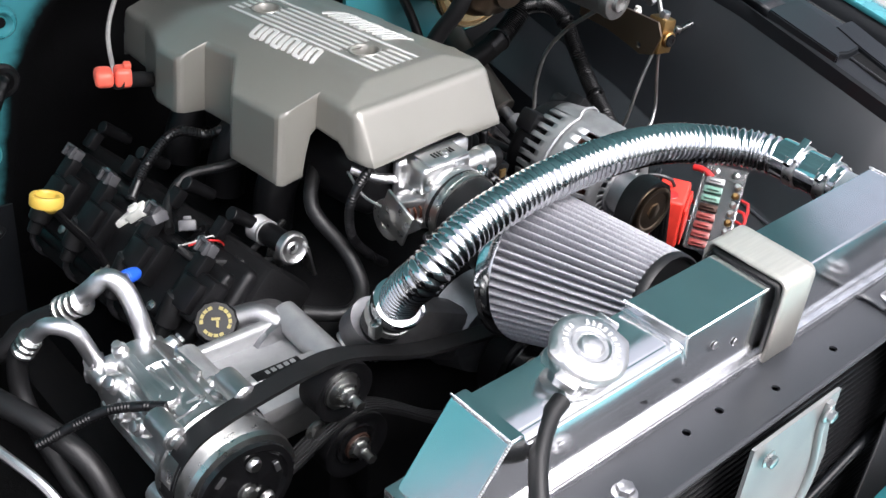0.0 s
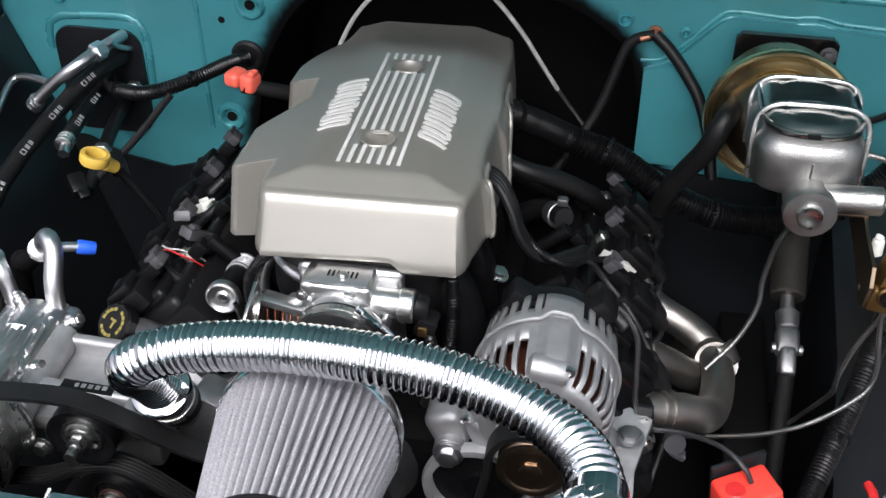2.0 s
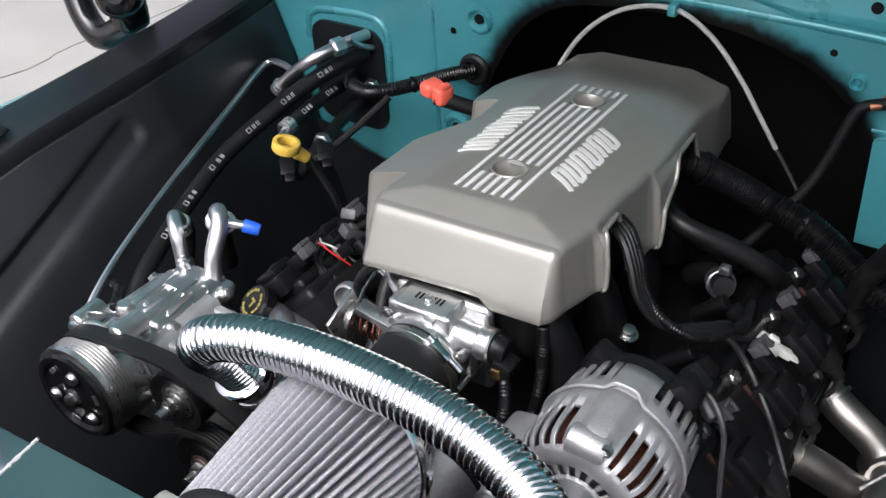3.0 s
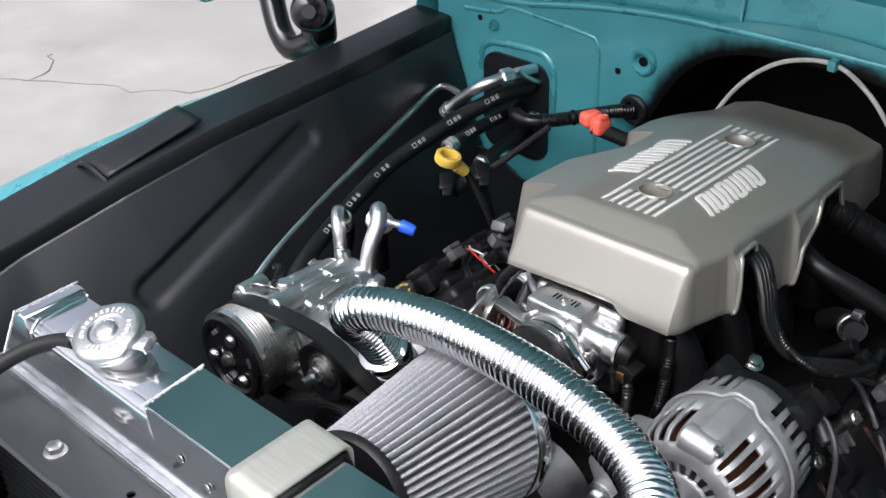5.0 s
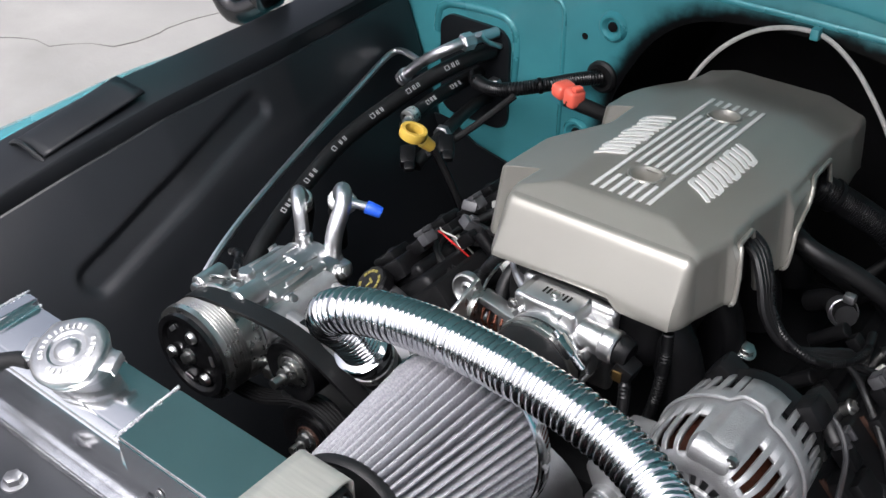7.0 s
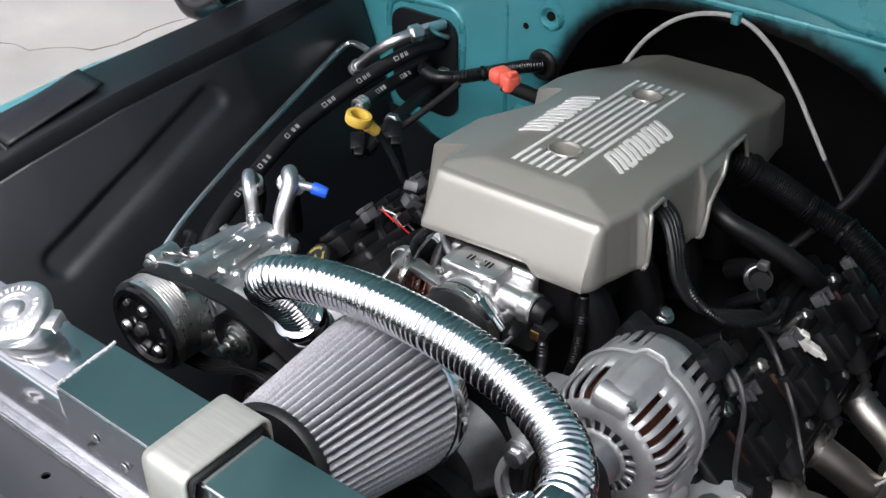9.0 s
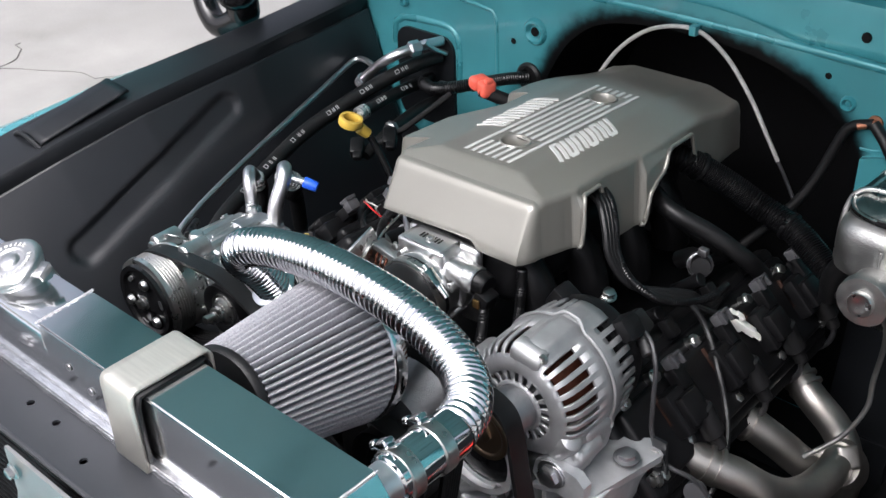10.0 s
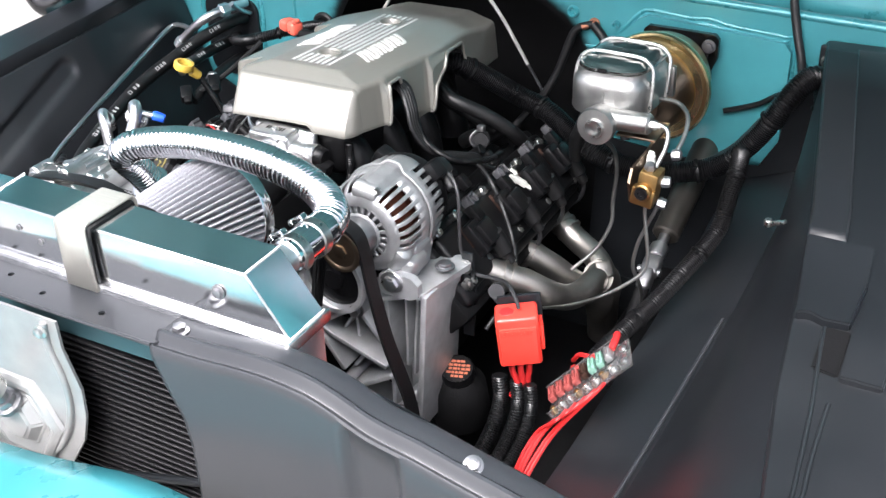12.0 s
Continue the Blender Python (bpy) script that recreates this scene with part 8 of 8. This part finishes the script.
    # loom to the grommet, with its clip
    cable("wiring_loom", [(-0.371, 1.038, 0.857), (-0.392, 1.005, 0.860), (-0.42, 0.965, 0.858), (-0.455, 0.94, 0.850), (-0.495, 0.935, 0.838), (-0.54, 0.96, 0.822), (-0.585, 1.0, 0.805), (-0.605, 1.04, 0.795)], 0.0115, LOOM, "black corrugated loom from the firewall grommet", True)
    cable("heater_hose", [(-0.150, 0.93, 0.85), (-0.215, 0.885, 0.885), (-0.262, 0.850, 0.912), (-0.30, 0.828, 0.928)], 0.0105, TAPE, "black rubber heater hose with a plugged end", cat="hose")
    bm = B()
    R = Matrix.Rotation(radians(-20), 3, "Z") @ Matrix.Rotation(radians(2), 3, "Y")
    box(bm, (-0.290, 0.832, 0.932), (0.022, 0.026, 0.026), R, 0.006, 3)
    box(bm, Vector((-0.290, 0.832, 0.932)) + R @ Vector((-0.024, 0, 0.0)), (0.024, 0.030, 0.022), R, 0.007, 3)
    box(bm, Vector((-0.290, 0.832, 0.932)) + R @ Vector((0.006, 0.0, 0.015)), (0.010, 0.014, 0.008), R, 0.003)
    single("plug_clip", bm, ORANGE_CLIP, "orange-red plastic clip on a black hose end", "clip")


wiring()


def dipstick():
    th = thing("dipstick", (-0.40, 0.71, 0.65), "oil dipstick with a yellow ring handle", "dipstick")
    bm = B()
    c = Vector((-0.464, 0.700, 0.873))
    d = Vector((0.25, 0.15, 0.95)).normalized()
    lathe(bm, c - d * 0.006, d, [(0.0135, 0), (0.0185, 0.0), (0.0195, 0.002), (0.0195, 0.012), (0.0185, 0.014), (0.0135, 0.014), (0.0125, 0.012), (0.0125, 0.002), (0.0135, 0.0)], 32)
    e = Vector((-0.452, 0.720, 0.850))
    rod(bm, c + (e - c) * 0.55, e + (e - c) * 0.2, 0.010, 0.0085, 16, 0.002)
    part("handle", bm, YELLOW, th, "yellow ring handle")
    bm = B()
    tube(bm, [e + (e - c) * 0.2, (-0.435, 0.728, 0.82), (-0.40, 0.728, 0.76), (-0.37, 0.72, 0.68)], 0.006, 10)
    part("tube", bm, BLACK_GLOSS, th)


dipstick()


def ac_lines():
    cable("ac_hose", [(-0.575, 1.035, 0.845), (-0.590, 0.99, 0.842), (-0.618, 0.92, 0.822), (-0.640, 0.83, 0.796), (-0.648, 0.75, 0.775), (-0.638, 0.67, 0.755), (-0.612, 0.58, 0.742), (-0.580, 0.50, 0.732), (-0.555, 0.44, 0.70), (-0.545, 0.38, 0.62)], 0.0135, RUBBER, "long black rubber air-conditioning hose with white print", cat="hose", group="air-conditioning lines")
    h = bpy.data.objects["ac_hose"]
    # printed marks along the hose
    pts = smooth_path([(-0.575, 1.035, 0.845), (-0.590, 0.99, 0.842), (-0.618, 0.92, 0.822), (-0.640, 0.83, 0.796), (-0.648, 0.75, 0.775), (-0.638, 0.67, 0.755), (-0.612, 0.58, 0.742), (-0.580, 0.50, 0.732)], 0.004)
    fr = frames_along(pts)
    def marks(fr, pts, parent, start, stop, gap, r):
        i = start
        while i < stop:
            bm = B()
            for k, (o, w) in enumerate(((0, 0.006), (2, 0.006), (5, 0.006))):
                j = min(i + o, len(pts) - 2)
                p, a, b = fr[j]
                t = (pts[j + 1] - pts[j]).normalized()
                n = (Vector((0.62, -0.62, 0.62)) - t * Vector((0.62, -0.62, 0.62)).dot(t)).normalized()
                s = t.cross(n)
                R = Matrix((t, s, n)).transposed()
                if k < 2:
                    box(bm, p + n * r, (0.0014, 0.0075, 0.0008), R)
                    box(bm, p + n * r + t * 0.003, (0.0014, 0.0075, 0.0008), R)
                else:
                    for q in (-0.0034, 0.0034):
                        box(bm, p + n * r + s * q, (0.0075, 0.001, 0.0008), R)
                        box(bm, p + n * r + t * q, (0.001, 0.0075, 0.0008), R)
            part("print", bm, PRINT, parent, "white printed bars")
            i += gap
    marks(fr, pts, h, 14, len(pts) - 8, 17, 0.0136)
    cable("ac_hose", [(-0.610, 1.036, 0.790), (-0.605, 0.98, 0.794), (-0.597, 0.91, 0.799), (-0.588, 0.845, 0.800)], 0.0115, RUBBER, "short black rubber air-conditioning hose with white print", cat="hose", group="air-conditioning lines")
    cable("ac_hose", [(-0.585, 1.036, 0.755), (-0.575, 0.98, 0.762), (-0.560, 0.91, 0.765), (-0.548, 0.85, 0.760), (-0.545, 0.80, 0.745)], 0.0105, RUBBER, "short black rubber air-conditioning hose below the others", cat="hose", group="air-conditioning lines")
    for p, d in (((-0.556, 0.885, 0.764), (0.2, -1, 0)), ((-0.600, 1.02, 0.838), (0.1, -1, 0.1)), ((-0.560, 1.03, 0.790), (0, -1, 0))):
        bm = B()
        lathe(bm, p, d, [(0.0118, 0), (0.0145, 0.002), (0.0145, 0.012), (0.0118, 0.014)], 6)
        single("hose_nut", bm, ALU_DARK, "dull hexagon nut on a hose end", "hose fitting", group="hose nuts")
    h2 = bpy.data.objects["ac_hose.001"]
    pts2 = smooth_path([(-0.610, 1.036, 0.790), (-0.605, 0.98, 0.794), (-0.597, 0.91, 0.799), (-0.588, 0.845, 0.800)], 0.004)
    marks(frames_along(pts2), pts2, h2, 12, len(pts2) - 8, 17, 0.0116)
    bm = B()
    for k in range(3):
        lathe(bm, (-0.589 + 0.001 * k, 0.850 - 0.007 * k, 0.800), (0.1, -1, 0), [(0.0115, 0), (0.0135, 0.001), (0.0135, 0.005), (0.0115, 0.006)], 18)
    rod(bm, (-0.587, 0.842, 0.800), (-0.580, 0.815, 0.795), 0.008, seg=14)
    single("hose_ferrule", bm, STEEL, "crimped metal hose ferrule", "hose fitting")
    cable("ac_pipe", [(-0.655, 0.940, 0.838), (-0.690, 0.955, 0.834), (-0.722, 0.965, 0.826), (-0.728, 0.940, 0.818), (-0.716, 0.86, 0.800), (-0.694, 0.74, 0.778), (-0.668, 0.62, 0.758), (-0.636, 0.50, 0.738), (-0.61, 0.42, 0.715), (-0.60, 0.36, 0.66)], 0.0055, ALU_MILL, "thin bare aluminium pipe beside the hose", cat="pipe", group="air-conditioning lines")
    bm = B()
    tube(bm, [(-0.568, 1.035, 0.878), (-0.585, 0.975, 0.878), (-0.605, 0.942, 0.868), (-0.640, 0.935, 0.842), (-0.672, 0.930, 0.812)], 0.0092, 16)
    lathe(bm, (-0.580, 0.985, 0.878), (-0.3, -0.9, 0.0), [(0.0145, 0), (0.0145, 0.018), (0.012, 0.02)], 6)
    for k in range(3):
        lathe(bm, (-0.672 - 0.004 * k, 0.930, 0.812 - 0.005 * k), (-0.7, 0, -0.7), [(0.0095, 0), (0.0125, 0.001), (0.0125, 0.004), (0.0095, 0.005)], 16)
    single("ac_elbow", bm, ALU_MILL, "bent aluminium elbow with a hexagon nut", "pipe fitting")
    bm = B()
    tube(bm, [(-0.560, 1.036, 0.855), (-0.562, 1.005, 0.872), (-0.566, 0.99, 0.885)], 0.0045, 10)
    rod(bm, (-0.566, 0.99, 0.885), (-0.567, 0.985, 0.892), 0.006, seg=12)
    single("service_valve", bm, ALU_MILL, "small aluminium service valve", "valve")
    cable("ac_hose", [(-0.553, 0.568, 0.798), (-0.566, 0.585, 0.765), (-0.572, 0.57, 0.71), (-0.565, 0.50, 0.655), (-0.555, 0.42, 0.62)], 0.0115, RUBBER, "black rubber hose curving down from the compressor", cat="hose", group="air-conditioning lines")
    cable("ac_hose", [(-0.506, 0.603, 0.788), (-0.535, 0.632, 0.762), (-0.56, 0.64, 0.735), (-0.60, 0.68, 0.70), (-0.62, 0.70, 0.62)], 0.0135, RUBBER, "black rubber hose leaving the compressor crimps", cat="hose", group="air-conditioning lines")
    cable("compressor_lead", [(-0.600, 0.47, 0.74), (-0.565, 0.45, 0.765), (-0.535, 0.43, 0.785), (-0.510, 0.405, 0.795), (-0.492, 0.385, 0.800)], 0.0060, LOOM, "corrugated lead to the compressor clutch", True)
    for p in ((-0.552, 0.79, 0.762), (-0.505, 0.825, 0.782)):
        bm = B()
        R = Matrix.Rotation(radians(-50), 3, "Z") @ Matrix.Rotation(radians(25), 3, "Y")
        box(bm, p, (0.034, 0.024, 0.022), R, 0.004)
        box(bm, Vector(p) + R @ Vector((0.022, 0.002, 0.006)), (0.016, 0.016, 0.012), R, 0.003)
        single("connector_plug", bm, PLASTIC, "black plastic connector plug under the hoses", "connector", group="connectors")
    cable("harness_branch", [(-0.53, 0.81, 0.765), (-0.505, 0.85, 0.785), (-0.48, 0.89, 0.812), (-0.455, 0.93, 0.842)], 0.0055, TAPE, "black taped harness branch under the hoses")


ac_lines()


# ---- body fittings ----
def mirror(s):
    """Towing mirror on a bent tube arm; s is the side of the truck."""
    def sx(pts):
        return [(-s * x, y, z) for x, y, z in pts]
    th = thing("side_mirror", (s * 0.95, 0.82, 0.87), "black mirror arm on the fender with a teal mirror head", "mirror", group="side mirrors")
    bm = B()
    tube(bm, sx([(-0.905, 0.845, 0.905), (-0.945, 0.825, 0.882), (-0.985, 0.83, 0.90), (-1.02, 0.845, 0.945), (-1.045, 0.86, 0.99), (-1.06, 0.87, 1.06), (-1.07, 0.88, 1.16), (-1.10, 0.885, 1.24)]), 0.023, 18)
    part("arm", bm, BLACK_GLOSS, th, "black bent tube arm")
    bm = B()
    lathe(bm, (s * 0.895, 0.83, 0.962), (-s * 0.55, -0.75, 0.3), [(0.0, 0.026), (0.012, 0.026), (0.015, 0.023), (0.030, 0.020), (0.037, 0.008), (0.037, -0.014), (0.026, -0.024)], 28)
    box(bm, (s * 0.905, 0.85, 0.925), (0.05, 0.06, 0.07), None, 0.018, 3)
    rod(bm, (s * 0.90, 0.845, 0.96), (s * 0.915, 0.87, 1.10), 0.018, seg=18)
    part("pivot", bm, BLACK_GLOSS, th, "black pivot boss")
    bm = B()
    front = [bm.verts.new(v) for v in sx(((-1.223, 0.836, 0.893), (-1.145, 0.845, 1.03), (-1.10, 0.86, 1.30), (-1.10, 0.88, 1.66), (-1.66, 0.80, 1.66), (-1.70, 0.80, 1.30), (-1.56, 0.80, 1.06)))]
    for v in front:
        v.co.y -= 0.22 * (v.co.z - 0.893)
    back = [bm.verts.new(v.co + Vector((-s * 0.03, 0.07, 0.02))) for v in front]
    n = len(front)
    bm.faces.new(front)
    bm.faces.new(back[::-1])
    for i in range(n):
        bm.faces.new((front[i], front[(i + 1) % n], back[(i + 1) % n], back[i]))
    bmesh.ops.recalc_face_normals(bm, faces=bm.faces)
    bmesh.ops.bevel(bm, geom=bm.edges[:], offset=0.008, segments=2, affect="EDGES")
    part("head", bm, TEAL, th, "teal painted head")


def body_fittings():
    th = thing("fender_bracket", (-0.90, 0.46, 0.83), "black folded steel bracket on the passenger fender edge", "bracket")
    bm = B()
    A, Bv = Vector((-0.935, 0.385, 0.822)), Vector((-0.90, 0.545, 0.872))
    def f(i, j):
        t = i / 10
        p = A.lerp(Bv, t)
        prof = [(0.052, 0.004), (0.045, 0.006), (0.01, 0.009), (-0.012, 0.010), (-0.022, 0.004), (-0.027, -0.008)]
        dx, dz = prof[j]
        return (p.x + dx, p.y, p.z + dz)
    grid(bm, f, 11, 6)
    thicken(part("plate", bm, BLACK_PAINT, th), 0.003)
    bm = B()
    tube(bm, [A + Vector((0.052, -0.002, -0.004)), A + Vector((0.01, -0.006, 0.012)), A + Vector((-0.02, -0.004, 0.004)), A + Vector((-0.03, 0, -0.014))], 0.004, 8)
    part("rolled_end", bm, BLACK_PAINT, th)
    for s in (-1, 1):
        mirror(s)
    # clip on the driver's inner fender
    bm = B()
    box(bm, (0.687, 0.6625, 0.838), (0.034, 0.010, 0.006), Matrix.Rotation(radians(-24), 3, "Z") @ Matrix.Rotation(radians(-29), 3, "Y"), 0.002)
    rod(bm, (0.675, 0.668, 0.828), (0.674, 0.664, 0.840), 0.007, 0.006, 14, 0.002)
    single("fender_clip", bm, STEEL, "bright folded clip on the black inner fender", "clip")
    # folded plates on the driver's rail
    th = thing("rail_bracket", (0.80, 0.42, 0.83), "black folded steel bracket on the driver's fender rail", "bracket")
    def on_rail(bm, poly, low, high):
        """A bevelled plate that follows the slope of the rail."""
        t = B()
        a = [t.verts.new((x, y, table(RAIL[1], y)[1] + low)) for x, y in poly]
        b = [t.verts.new((x, y, table(RAIL[1], y)[1] + high)) for x, y in poly]
        n = len(poly)
        t.faces.new(a[::-1])
        t.faces.new(b)
        for k in range(n):
            t.faces.new((a[k], a[(k + 1) % n], b[(k + 1) % n], b[k]))
        bmesh.ops.recalc_face_normals(t, faces=t.faces)
        bmesh.ops.bevel(t, geom=[e for e in t.edges if e.calc_face_angle(0) > 0.6], offset=0.0022, segments=2, affect="EDGES")
        merge(bm, t)
    bm = B()
    on_rail(bm, [(0.774, 0.413), (0.790, 0.418), (0.808, 0.412), (0.842, 0.414), (0.846, 0.480), (0.840, 0.548), (0.752, 0.548)], -0.004, 0.012)
    part("front_plate", bm, BLACK_PAINT, th)
    bm = B()
    def strip(i, j):
        y = 0.546 + 0.454 * i / 24
        rx, rz, w = table(RAIL[1], y)
        dx, dz = ((0.001, -0.004), (0.001, 0.009), (0.004, 0.012), (0.050, 0.012), (0.053, 0.009), (0.053, -0.004))[j]
        return (rx + dx, y, rz + dz)
    grid(bm, strip, 25, 6)
    thicken(part("strip", bm, BLACK_PAINT, th, "narrow raised strip along the rail"), 0.003)
    bm = B()
    on_rail(bm, [(0.848, 0.335), (0.90, 0.335), (0.90, 0.470), (0.850, 0.470), (0.846, 0.40)], -0.002, 0.010)
    part("flap", bm, BLACK_PAINT, th)
    # no hole is cut: a flat black plate paints the slot's dark inside
    bm = B()
    on_rail(bm, [(0.813, 0.345), (0.846, 0.340), (0.846, 0.411), (0.811, 0.411)], 0.0, 0.0035)
    part("slot", bm, BLACK_FLAT, th, "thin black plate painting the dark of a slot in the rail")
    for pts in ([(0.812, 0.41), (0.822, 0.335), (0.830, 0.281), (0.838, 0.197), (0.852, 0.05)], [(0.846, 0.301), (0.847, 0.228), (0.852, 0.16)]):
        bm = B()
        tube(bm, [(x, y, table(RAIL[1], y)[1] + 0.002) for x, y in pts], 0.0028, 8)
        part("seam", bm, BLACK_PAINT, th, "rolled seam on the rail")
    bm = B()
    box(bm, (0.672, 1.024, 0.962), (0.045, 0.010, 0.044), None, 0.004)
    part("end_tab", bm, BLACK_PAINT, th, "bolted tab at the firewall")
    bm = B()
    hexbolt(bm, (0.667, 1.019, 0.957), (0, -1, 0), 0.009, 0.009)
    part("bolt", bm, STEEL, th)
    # washer bottle outboard of the rail
    th = thing("washer_bottle", (0.90, 0.70, 0.72), "white translucent plastic bottle outboard of the fender rail", "bottle")
    bm = B()
    box(bm, (0.905, 0.69, 0.82), (0.11, 0.15, 0.20), None, 0.025, 4)
    part("body", bm, WHITE_PLASTIC, th)
    bm = B()
    lathe(bm, (0.90, 0.70, 0.915), (0, 0, 1), [(0.030, 0), (0.030, 0.016), (0.026, 0.02), (0, 0.021)], 28)
    part("cap", bm, WHITE_PLASTIC, th)
    bm = B()
    tube(bm, [(0.83, 0.93, 0.895), (0.80, 0.93, 0.905), (0.775, 0.905, 0.908), (0.778, 0.86, 0.905), (0.800, 0.70, 0.888)], 0.0032, 8)
    single("wire_stay", bm, STEEL, "bent bright wire stay beside the rail", "stay")


body_fittings()
